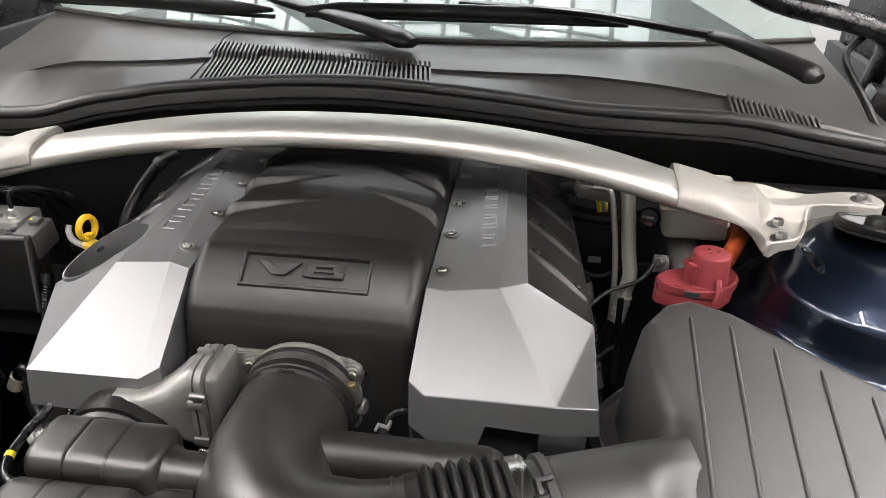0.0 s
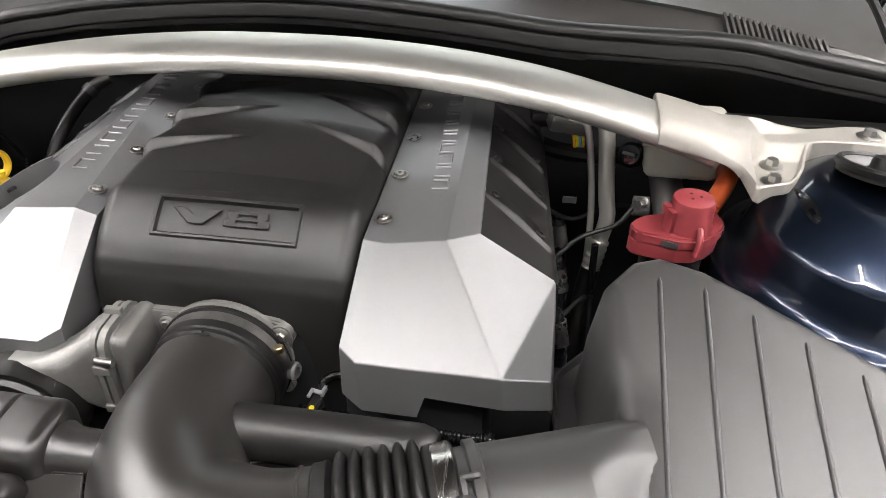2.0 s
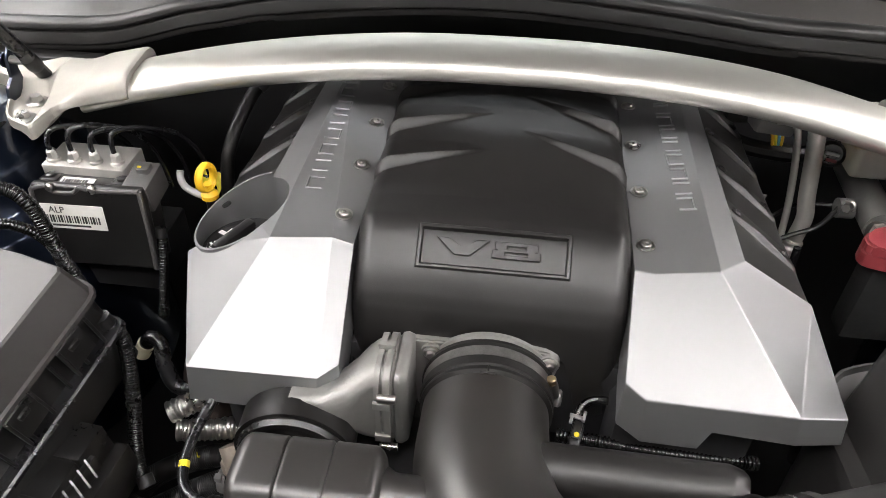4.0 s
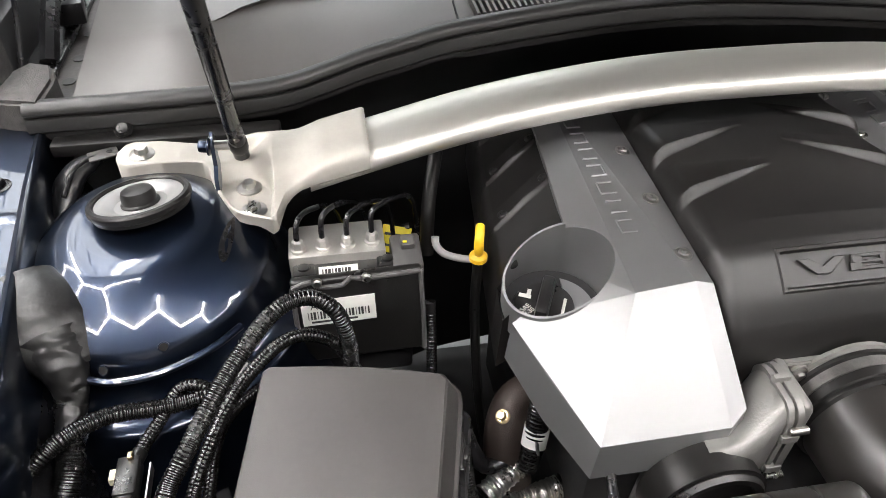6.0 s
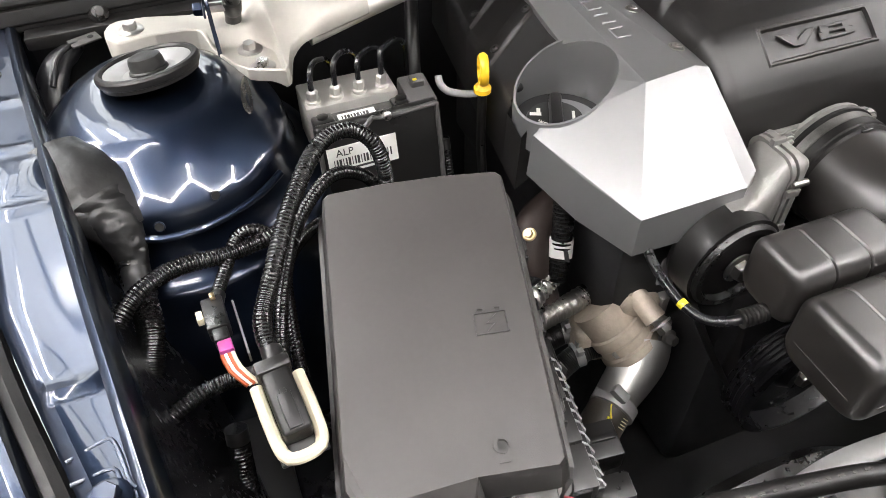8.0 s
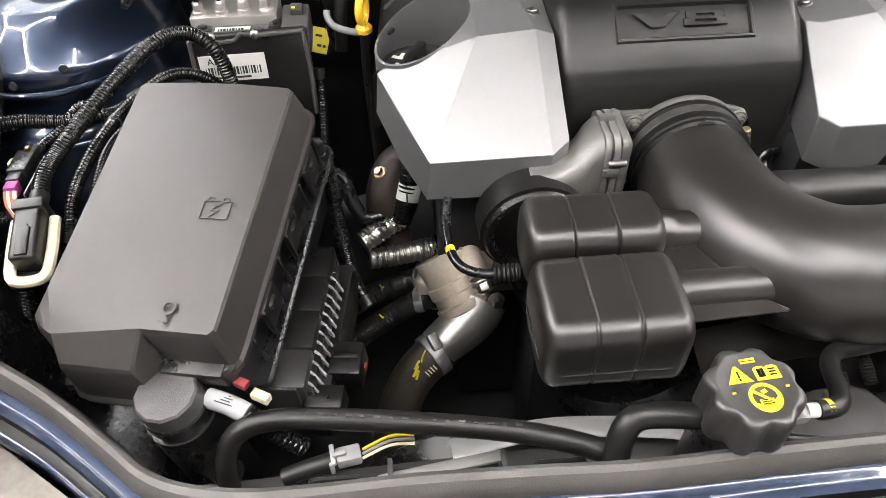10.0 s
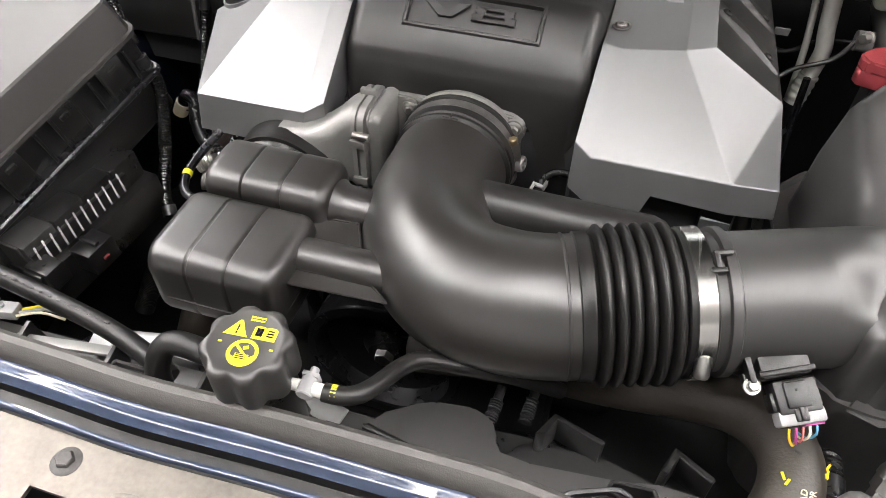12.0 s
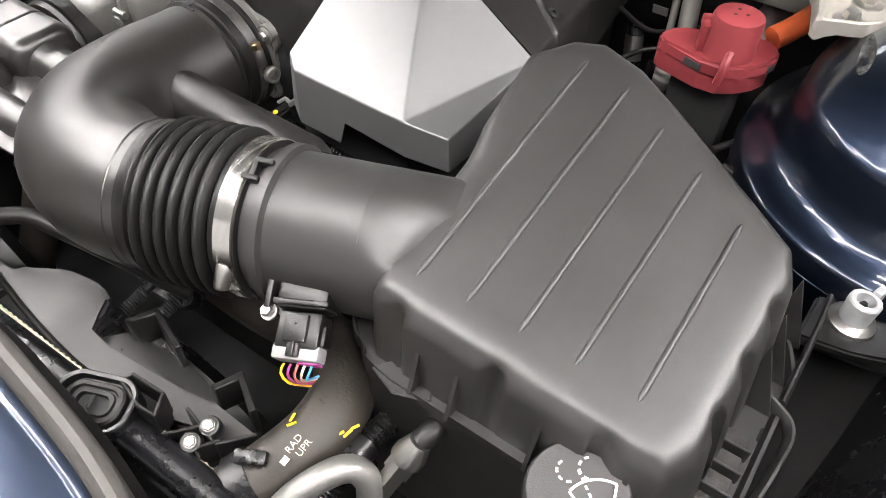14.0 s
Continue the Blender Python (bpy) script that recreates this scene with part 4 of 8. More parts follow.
def maf_sensor():
    t = thing("air_flow_sensor", "black plastic air flow sensor with a grey plug and coloured wires", "sensor")
    o, ax = Vector((0.3225, -0.4205, 0.9010)), Vector((0.0308, 0.0129, 0.0053))
    m = frame_of(o, ax, Vector((-0.0085, 0.0385, 0.0205)))
    part("body", join(block((0.036, 0.020, 0.022), m @ Matrix.Translation((-0.004, 0.004, 0)), 0.003), block((0.039, 0.004, 0.025), m @ Matrix.Translation((-0.004, -0.002, 0)), 0.001)), "black", t)
    part("mount_fin", join(block((0.0045, 0.030, 0.018), m @ Matrix.Translation((-0.028, 0.008, 0.002)), 0.001), block((0.012, 0.012, 0.010), m @ Matrix.Translation((-0.026, -0.004, -0.004)), 0.002)), "black", t)
    plug = part("plug", join(block((0.030, 0.024, 0.020), m @ Matrix.Translation((-0.002, -0.020, 0.002)), 0.002), block((0.035, 0.014, 0.014), m @ Matrix.Translation((-0.002, -0.022, 0.0)), 0.002)), "black", t)
    part("plug_face", join(block((0.016, 0.018, 0.004), m @ Matrix.Translation((-0.003, -0.019, 0.0132)), 0.001), lathe([(0.0010, 0.0), (0.0008, 0.0008)], 8, m @ Matrix.Translation((-0.003, -0.016, 0.0152)))), "black", plug)
    part("lock", block((0.033, 0.011, 0.016), m @ Matrix.Translation((-0.002, -0.034, 0.003)), 0.0025), "grey", plug, "pale grey locking collar")
    part("lock_tab", join(block((0.009, 0.009, 0.003), m @ Matrix.Translation((-0.003, -0.033, 0.0118)), 0.001), block((0.003, 0.012, 0.002), m @ Matrix.Translation((-0.003, -0.031, 0.0138)), 0.0006)), "black", plug)
    part("lock_edge", block((0.014, 0.002, 0.010), m @ Matrix.Translation((0.006, -0.0400, 0.001)), 0.0006), "magenta", plug, "magenta edge of the plug")
    part("screw", join(lathe([(0.0045, 0), (0.0045, 0.005), (0.0035, 0.0062)], 6, m @ Matrix.Translation((-0.0285, -0.0085, 0.004))), lathe([(0.0060, 0), (0.0060, 0.0026)], 16, m @ Matrix.Translation((-0.0285, -0.0085, 0.002)))), "zinc", t)
    for k, c in enumerate(("yellow", "magenta", "rose_wire", "cream", "blue_wire")):
        a = m @ Vector((-0.011 + 0.0048 * k, -0.041, 0.003))
        part("wire", sweep([a, a + Vector((0.001, -0.005, -0.004)), a + Vector((0.002 - 0.0020 * (k - 2), -0.004, -0.013)), a + Vector((0.004 - 0.0042 * (k - 2), 0.008, -0.026))], 0.00095, 6, 0.005), c, t)


maf_sensor()

# ---- car body round the bay ----
SEAL_X = (-0.76, -0.60, -0.50, -0.45, -0.40, -0.35, -0.30, -0.20, -0.10, 0.0, 0.10, 0.20, 0.30, 0.40, 0.50, 0.60, 0.76)
SEAL_Y = (0.150, 0.155, 0.165, 0.171, 0.178, 0.189, 0.200, 0.205, 0.210, 0.212, 0.210, 0.205, 0.196, 0.182, 0.168, 0.157, 0.150)
SEAL_Z = (1.035, 1.035, 1.037, 1.047, 1.060, 1.067, 1.074, 1.085, 1.092, 1.094, 1.090, 1.084, 1.077, 1.079, 1.081, 1.069, 1.048)


def seal_at(x):
    return interp(x, SEAL_X, SEAL_Y), interp(x, SEAL_X, SEAL_Z)


def smooth_seal(n=120):
    pts = smooth_path([(x, y, z) for x, y, z in zip(SEAL_X, SEAL_Y, SEAL_Z)], 0.012)
    return pts


body = thing("car_body", "dark blue car body shell round an open engine bay", "car")


def along(pts, section):
    """Open section (dy, dz pairs) carried along the points."""
    return loft([[p + Vector((0, dy, dz)) for dy, dz in section] for p in pts], caps=False, closed=False)


line = smooth_seal()
seal = thing("hood_seal", "black rubber hood seal along the cowl edge", "seal")
part("bulb", along(line, [(0.020, -0.003), (0.012, 0.001), (0.006, 0.003), (0.000, 0.003), (-0.005, 0.001), (-0.008, -0.003), (-0.0085, -0.007), (-0.006, -0.0105), (-0.001, -0.0115)]), "weather", seal)
part("lip", along(line, [(-0.001, -0.0114), (-0.0045, -0.0120), (-0.0070, -0.0132), (-0.0080, -0.0155), (-0.0090, -0.0270), (-0.0075, -0.0292), (-0.001, -0.0298)]), "weather", seal)
part("carrier", along(line, [(-0.001, -0.0297), (-0.0050, -0.0305), (-0.0060, -0.0325), (-0.0055, -0.0365), (-0.001, -0.0385), (0.008, -0.040), (0.020, -0.041)]), "rubber", seal)
part("joint_cover", along([p for p in line if -0.29 < p.x < 0.35], [(-0.0062, -0.0305), (-0.0092, -0.0310), (-0.0092, -0.0375), (-0.006, -0.038)]), "rubber", seal)
part("firewall", along(line, [(0.020, -0.038), (0.040, -0.046), (0.075, -0.055), (0.080, -0.075), (0.085, -0.30), (0.085, -0.65)]), "dark", body, "black firewall")
for x in (-0.215, 0.250, -0.665):
    y, z = seal_at(x)
    part("panel_clip", lathe([(0.010, 0), (0.010, 0.002), (0.006, 0.006), (0.0, 0.0065)], 18, axis_pose((x, y + 0.062 if abs(x) < 0.5 else y - 0.012, z - 0.052 if abs(x) < 0.5 else 1.005), (0, -0.6, 0.8))), "black", body)
part("cowl_gutter", box(-0.74, -0.50, 0.125, 0.15, 0.985, 1.0, 0.003), "rubber", body)
part("cowl_gutter", box(0.50, 0.74, 0.125, 0.15, 0.985, 1.0, 0.003), "rubber", body)


# ---- cowl ----
def glass_foot(x):
    return 0.415 + 0.19 * (x / 0.72) ** 2, 1.102 - 0.010 * (x / 0.72) ** 2


CREASE_X = (-0.72, -0.63, -0.569, -0.538, -0.504, -0.447, -0.346, -0.289, -0.249, -0.104, -0.032, 0.094, 0.193, 0.275, 0.334, 0.391, 0.443, 0.493, 0.557, 0.607, 0.66, 0.72)
CREASE_V = (0.30, 0.30, 0.30, 0.36, 0.42, 0.44, 0.43, 0.43, 0.43, 0.43, 0.43, 0.40, 0.34, 0.28, 0.23, 0.18, 0.14, 0.11, 0.08, 0.06, 0.05, 0.05)
CREASE_Z = (1.040, 1.050, 1.061, 1.068, 1.071, 1.073, 1.081, 1.087, 1.089, 1.091, 1.091, 1.089, 1.092, 1.097, 1.098, 1.098, 1.096, 1.092, 1.082, 1.071, 1.060, 1.050)


def cowl_point(x, v, under=False):
    """Point of the cowl: v runs from the seal (0) to the glass (1); a fold parts a dark front face from the flat top."""
    ys, zs = seal_at(x)
    yg, zg = glass_foot(x)
    c, zc = interp(x, CREASE_X, CREASE_V), interp(x, CREASE_X, CREASE_Z)
    y = ys + 0.012 + (yg - ys - 0.012) * v
    fold = 0.005 * max(0.0, min(1.0, (x + 0.575) / 0.05, (0.62 - x) / 0.04))
    if v > c or (v == c and not under):
        f = (v - c) / (1 - c)
        side = max(0.0, (abs(x) - 0.30) / 0.42)
        z = zc + (zg - zc) * f + (0.006 - 0.010 * side) * math.sin(math.pi * f)
    else:
        z = zs - 0.014 + (zc - fold - zs + 0.014) * v / c
        y += 0.004 * (v / c) * min(1.0, fold / 0.005)
    return Vector((x, y, z))


def cowl():
    t = thing("cowl_panel", "grey plastic cowl panel with slotted air grilles below the windscreen", "cowl")
    bm = bmesh.new()
    xs = [-0.72 + 1.44 * i / 180 for i in range(181)]
    rows = []
    for x in xs:
        c = interp(x, CREASE_X, CREASE_V)
        rows.append([bm.verts.new(cowl_point(x, c * j / 16, True)) for j in range(17)] + [bm.verts.new(cowl_point(x, c + (1 - c) * j / 24)) for j in range(25)])
    for a, b in zip(rows, rows[1:]):
        for j in range(len(a) - 1):
            bm.faces.new((a[j], a[j + 1], b[j + 1], b[j]))
    part("panel", bm, "cowl", t, smooth=28)
    part("joint", sweep([cowl_point(-0.285, v) + Vector((0, 0, 0.0004)) for v in (0.02, 0.2, 0.4, 0.5, 0.56, 0.6, 0.8, 0.98)], 0.0014, 6, 0.004), "dark", t, "dark joint between panel halves")
    up = Vector((0, -0.3, 1)).normalized()
    for x0, x1, n, v0 in ((-0.262, 0.085, 48, 0.06), (0.495, 0.605, 16, 0.02)):
        back = []
        for k in range(n + 1):
            f = k / n
            x = x0 + (x1 - x0) * f
            v1 = (0.62 - 0.20 * f) if x0 < 0 else interp(x, CREASE_X, CREASE_V) * 0.98
            lean = 0.012 if x0 < 0 else 0.004
            pts = [cowl_point(x - lean * q / 7, v0 + (v1 - v0) * q / 7) for q in range(8)]
            w = Vector((0.0016, 0, 0))
            bm = bmesh.new()
            rows = [[bm.verts.new(p - w), bm.verts.new(p + w), bm.verts.new(p + w + up * 0.010), bm.verts.new(p - w + up * 0.010)] for p in pts]
            for a, b in zip(rows, rows[1:]):
                for i in range(4):
                    bm.faces.new((a[i], a[(i + 1) % 4], b[(i + 1) % 4], b[i]))
            bm.faces.new(rows[0])
            bm.faces.new(rows[-1])
            part("slat", bm, "cowl", t, smooth=0)
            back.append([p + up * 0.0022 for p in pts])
        # no opening is cut: a black sheet on the panel paints the shade
        part("grille_shade_sheet", loft(back, caps=False, closed=False), "gap_shade", t, "black sheet that puts shade between the grille slats", smooth=0)


cowl()


def windscreen():
    t = thing("windscreen", "tinted laminated car windscreen above the cowl", "windscreen")
    n = 40
    slope = radians(27)
    rows = []
    for dz in (0.0, 0.005):
        for s in (0.0, 1.0):
            row = []
            for i in range(n + 1):
                x = -0.72 + 1.44 * i / n
                y, z = glass_foot(x)
                L = 0.95 * s
                row.append(Vector((x * (1 - 0.14 * s), y + 0.006 + math.cos(slope) * L - 0.12 * s * (x / 0.72) ** 2, z + 0.002 + dz + math.sin(slope) * L)))
            rows.append(row)
    bm = loft([rows[0], rows[1], rows[3], rows[2], rows[0]], caps=False, closed=False)
    g = part("pane", bm, "glass", t, smooth=30)
    g.visible_shadow = False
    part("foot_trim", sweep([(x, glass_foot(x)[0], glass_foot(x)[1] + 0.004) for x in [-0.72 + 0.09 * i for i in range(17)]], 0.005, 8, 0.03), "seal", t)
    d = thing("dashboard", "dark dashboard top seen through the windscreen", "dashboard")
    part("top", prism([(-0.7, 0.62), (0.7, 0.62), (0.62, 1.35), (-0.62, 1.35)], 0.95, 1.06, 0.02), "dark", d)


windscreen()


def wiper(end, knee, arm, blade):
    t = thing("windscreen_wiper", "black windscreen wiper parked on the glass", "wiper", group="windscreen wipers")
    e, k, a = Vector(end), Vector(knee), Vector(arm)
    part("arm_head", sweep([e, e.lerp(k, 0.25) + Vector((0, 0, 0.004)), e.lerp(k, 0.7) + Vector((0, 0, 0.004)), k], lambda s, q: (0.0235 - 0.007 * s) * min(1.0, 0.5 + 8 * s), 18, 0.006, flat=0.6), "cover", t)
    part("arm", sweep([k, k.lerp(a, 0.5) + Vector((0, 0, 0.008)), a], lambda s, q: 0.0125 - 0.003 * s, 10, 0.01, flat=0.6), "black", t)
    part("joint", block((0.012, 0.026, 0.018), Matrix.Translation(k) @ Matrix.Rotation(math.atan2((k - e).y, (k - e).x), 4, "Z"), 0.003), "black", t)
    b0, b1 = (Vector(q) for q in blade)
    part("blade", sweep([b0, b0.lerp(b1, 0.5) + Vector((0, -0.02, 0.006)), b1], lambda s, q: 0.011 * min(1, 0.3 + 6 * min(s, 1 - s)), 10, 0.02, flat=1.1), "black", t)
    part("blade_rubber", sweep([b0 + Vector((0, 0.006, -0.012)), b1 + Vector((0, 0.006, -0.012))], 0.004, 6, 0.05), "rubber", t)


wiper((0.042, 0.335, 1.118), (-0.245, 0.53, 1.145), (-0.62, 0.60, 1.155), ((-0.215, 0.440, 1.140), (-0.77, 0.625, 1.118)))
wiper((0.628, 0.285, 1.105), (0.505, 0.42, 1.132), (0.10, 0.470, 1.158), ((0.38, 0.478, 1.142), (-0.16, 0.440, 1.145)))


# ---- fender rails, aprons, hood ----
def rail_side(s):
    y = [0.20, 0.05, -0.11, -0.26, -0.42]
    xi = [-0.754, -0.736, -0.712, -0.690, -0.664]
    xo = [-0.808, -0.790, -0.766, -0.748, -0.700]
    loops = []
    n = 120
    for k in range(n + 1):
        yy = 0.20 - 0.67 * k / n
        a, b = interp(-yy, [-q for q in y], xi), interp(-yy, [-q for q in y], xo)
        bead = 0.0
        for c in (0.0, -0.075, -0.155, -0.335):
            bead = max(bead, 0.0040 * max(0.0, 1 - abs(yy - c) / 0.007))
        if -0.145 < yy < -0.085:
            bead = max(bead, 0.003 * math.sin(math.pi * (yy + 0.145) / 0.06) ** 0.5)
        z = 1.006 - 0.02 * max(0.0, -yy - 0.30)
        m1, m2 = a * 0.72 + b * 0.28, a * 0.35 + b * 0.65
        sec = [(a + 0.003, z - 0.075), (a + 0.002, z - 0.004), (a, z), (a - 0.003, z + 0.002), (a - 0.006, z + 0.0012), (a - 0.0085, z - 0.001), (m1, z - 0.001 + bead * 0.8), (m2, z - 0.0005 + bead), (b + 0.010, z + 0.001 + bead * 0.6), (b + 0.004, z - 0.002), (b, z - 0.006), (b - 0.002, z - 0.04)]
        loops.append([Vector((-s * x if s > 0 else x, yy, zz)) for x, zz in sec])
    part("fender_rail", loft(loops, caps=False, closed=False), "paint", body, "glossy dark blue fender rail with pressed beads", smooth=40)
    fl = []
    for k in range(57):
        yy = 0.90 - 1.6 * k / 56
        b = interp(-yy, [-q for q in y], xo) if yy > -0.42 else -0.70 + 0.10 * (-yy - 0.42)
        sec = [(b - 0.016, 0.955), (b - 0.018, 1.000), (b - 0.022, 1.010), (b - 0.030, 1.010), (b - 0.06, 0.990), (b - 0.10, 0.945), (b - 0.14, 0.875), (b - 0.17, 0.78), (b - 0.17, 0.55)]
        fl.append([Vector((-s * x if s > 0 else x, yy, zz - 0.05 * max(0, -yy - 0.2))) for x, zz in sec])
    part("fender", loft(fl, caps=False, closed=False), "paint", body, "dark blue outer fender", smooth=50)
    part("gap_seal", sweep([((-s * (q - 0.009)) if s > 0 else q - 0.009, yy, 0.988) for q, yy in zip(xo, y)], 0.008, 8, 0.03), "rubber", body)
    if s < 0:
        for pts in ([(-0.708, -0.384), (-0.699, -0.381), (-0.688, -0.378), (-0.684, -0.378), (-0.681, -0.385), (-0.678, -0.398), (-0.676, -0.408), (-0.673, -0.413)], [(-0.706, -0.399), (-0.695, -0.398), (-0.684, -0.397), (-0.681, -0.404), (-0.679, -0.412), (-0.677, -0.417)]):
            part("pressed_bead", sweep([(x, y, 1.0032) for x, y in pts], 0.0014, 8, 0.004, flat=0.7), "paint", body)
    for yy, xx in ((0.052, -0.767), (-0.416, -0.687)):
        bolt((-s * xx if s > 0 else xx, yy, 1.004), (0, 0, 1), 0.0078, 0.008, 0.0125, body, "gloss" if yy > 0 else "paint")
    if s < 0:
        for yy, xx in ((0.01, -0.787), (-0.075, -0.765), (-0.2, -0.752)):
            # dark discs on the uncut rail paint the shade inside its holes
            part("panel_hole_shade", lathe([(0.0035, 0), (0.0035, 0.0008)], 12, Matrix.Translation((xx, yy, 1.0062))), "dark", body)
    # inner apron wall
    ap = []
    for k in range(31):
        yy = 0.2 - 0.75 * k / 30
        a = interp(-yy, [-q for q in y], xi) if yy > -0.42 else -0.664
        ap.append([Vector((-s * x if s > 0 else x, yy, zz)) for x, zz in ((a + 0.002, 0.935), (a + 0.01, 0.90), (a + 0.05, 0.80), (a + 0.08, 0.45))])
    part("apron", loft(ap, caps=False, closed=False), "gloss", body, smooth=40)


rail_side(-1)
rail_side(1)

foam = thing("foam_block", "charcoal foam corner block at the cowl end", "foam block")
part("block", prism([(-0.80, 0.16), (-0.742, 0.145), (-0.738, 0.20), (-0.748, 0.235), (-0.775, 0.245), (-0.785, 0.215), (-0.81, 0.215)], 0.99, 1.04, 0.004), "foam", foam)
part("block_top", prism([(-0.822, 0.19), (-0.79, 0.185), (-0.785, 0.225), (-0.80, 0.25), (-0.822, 0.245)], 1.03, 1.085, 0.005), "foam", foam)

for s in (-1, 1):
    part("cowl_side", prism([(s * 0.715, 0.20), (s * 0.80, 0.20), (s * 0.82, 0.70), (s * 0.73, 0.70)], 0.985, 0.998, 0.002), "dirty", body, "speckled grey steel cowl side panel")
    part("cowl_side_wall", box(min(s * 0.815, s * 0.835), max(s * 0.815, s * 0.835), 0.19, 0.80, 0.80, 1.06, 0.003), "dark", body)
    for y in (0.27, 0.33, 0.40):
        # holes are not cut; black discs carry their shade
        part("panel_hole_shade", lathe([(0.008, 0), (0.008, 0.001)], 14, Matrix.Translation((s * 0.75, y, 0.9985))), "ink", body)
hood = thing("hood", "raised car hood with a dark padded underside", "hood")
H0, H1 = Vector((0, 0.44, 1.23)), Vector((0, -0.46, 1.86))
hd = (H1 - H0).normalized()
hn = Vector((0, -hd.z, hd.y))
hn = hn if hn.z > 0 else -hn


def hood_sheet(w, lift, margin, thick):
    rows = []
    for k in range(21):
        f = margin + (1 - 2 * margin) * k / 20
        c = H0.lerp(H1, f)
        rows.append([c + Vector((w * (1 - 0.08 * f) * u, 0, 0)) + hn * (lift + 0.05 * (1 - u * u)) for u in [-1 + 2 * i / 24 for i in range(25)]])
    low = [[p - hn * thick for p in r] for r in rows]
    return join(loft(rows, caps=False, closed=False), loft(low, caps=False, closed=False), loft([rows[0], low[0]], caps=False, closed=False), loft([rows[-1], low[-1]], caps=False, closed=False))


part("skin", hood_sheet(0.72, 0.03, 0.0, 0.004), "paint", hood)
part("liner", hood_sheet(0.62, 0.0, 0.05, 0.012), "dark", hood, "black padded liner")

hl = part("hinge", join(prism([(0.16, 1.0), (0.80, 1.0), (0.80, 1.60), (0.42, 1.36), (0.30, 1.14), (0.16, 1.06)], 0.838, 0.850, 0.002, 1, Matrix(((0, 0, -1, 0), (1, 0, 0, 0), (0, 1, 0, 0), (0, 0, 0, 1)))), box(-0.805, -0.765, 0.28, 0.62, 1.0, 1.008, 0.002)), "gloss", hood, "black steel hood hinge")
part("hinge_arm", sweep([(-0.775, 0.30, 1.01), (-0.775, 0.36, 1.05), (-0.772, 0.46, 1.10), (-0.77, 0.55, 1.16)], 0.012, 8, 0.02), "gloss", hl)
part("washer_pipe", sweep([(-0.79, 0.24, 1.01), (-0.792, 0.30, 1.07), (-0.80, 0.36, 1.14)], 0.0032, 8), "gloss", hl)
part("hinge_bracket", block((0.035, 0.06, 0.03), pose(-0.77, 0.42, 1.03, 0, 0, 12), 0.004), "gloss", hl)
hr = part("hinge", join(prism([(0.24, 1.0), (0.80, 1.0), (0.80, 1.60), (0.42, 1.36), (0.34, 1.18), (0.24, 1.06)], -0.850, -0.838, 0.002, 1, Matrix(((0, 0, -1, 0), (1, 0, 0, 0), (0, 1, 0, 0), (0, 0, 0, 1)))), box(0.75, 0.805, 0.26, 0.62, 1.0, 1.008, 0.002)), "gloss", hood, "black steel hood hinge")
part("hinge_arm", sweep([(0.742, 0.40, 1.02), (0.748, 0.40, 1.08), (0.735, 0.36, 1.150), (0.66, 0.36, 1.176), (0.575, 0.37, 1.195), (0.50, 0.36, 1.23)], lambda q, r: 0.012 + 0.016 * q * (1.6 - q), 12, 0.02, flat=0.8), "gloss", hr)
part("hinge_bracket", block((0.05, 0.06, 0.06), pose(0.742, 0.34, 1.05, 0, 15, -12), 0.006), "black", hr)
part("washer_hose", sweep([(0.70, 0.36, 1.15), (0.672, 0.33, 1.125), (0.690, 0.27, 1.08), (0.715, 0.22, 1.03)], 0.0055, 8), "rubber", hr)
for x, y in ((0.735, 0.25), (0.76, 0.30), (0.745, 0.36)):
    bolt((x, y, 1.008), (0, 0, 1), 0.008, 0.008, 0.013, hr, "gloss")

strut = thing("hood_strut", "black gas strut that holds the hood open", "gas strut")
S0 = Vector((-0.537, 0.064, 1.022))
SD = Vector((0.040, -0.546, 0.837)).normalized()
part("cylinder", sweep([S0, S0 + SD * 0.02, S0 + SD * 0.55], lambda s, q: 0.0082, 24, 0.05), "gloss", strut)
part("end_cap", lathe([(0.0085, -0.004), (0.0095, 0.0), (0.0095, 0.014), (0.0083, 0.016)], 20, axis_pose(S0, SD)), "black", strut)
part("rod", sweep([S0 + SD * 0.55, S0 + SD * 0.72], 0.005, 12), "steel", strut)
part("bracket", prism([(0.05, 1.035), (0.06, 1.045), (0.068, 1.035), (0.062, 1.018), (0.066, 1.0), (0.045, 0.985), (0.03, 0.99), (0.034, 1.005), (0.048, 1.012)], 0.5585, 0.5625, 0.0008, 1, Matrix(((0, 0, -1, 0), (1, 0, 0, 0), (0, 1, 0, 0), (0, 0, 0, 1)))), "paint", strut)
bolt((-0.563, 0.055, 1.031), (-1, 0.1, 0.1), 0.0068, 0.010, 0.0095, strut, "paint")
part("ball_stud", sweep([(-0.56, 0.056, 1.031), (-0.545, 0.060, 1.028)], 0.005, 10), "zinc", strut)


# ---- strut towers ----
def dome_profile():
    """Flat crown that rolls over into a gently bowed cone and a folded rim."""
    out = [(0.050, 1.0)]
    r, z = out[0]
    while r < 0.1185:
        a = radians(interp(r, (0.050, 0.058, 0.066, 0.074, 0.084, 0.114, 0.1165, 0.1185), (1, 4, 14, 28, 37, 49, 60, 74)))
        r, z = r + 0.0008 * math.cos(a), z - 0.0008 * math.sin(a)
        out.append((r, z))
    return out


DOME = dome_profile()


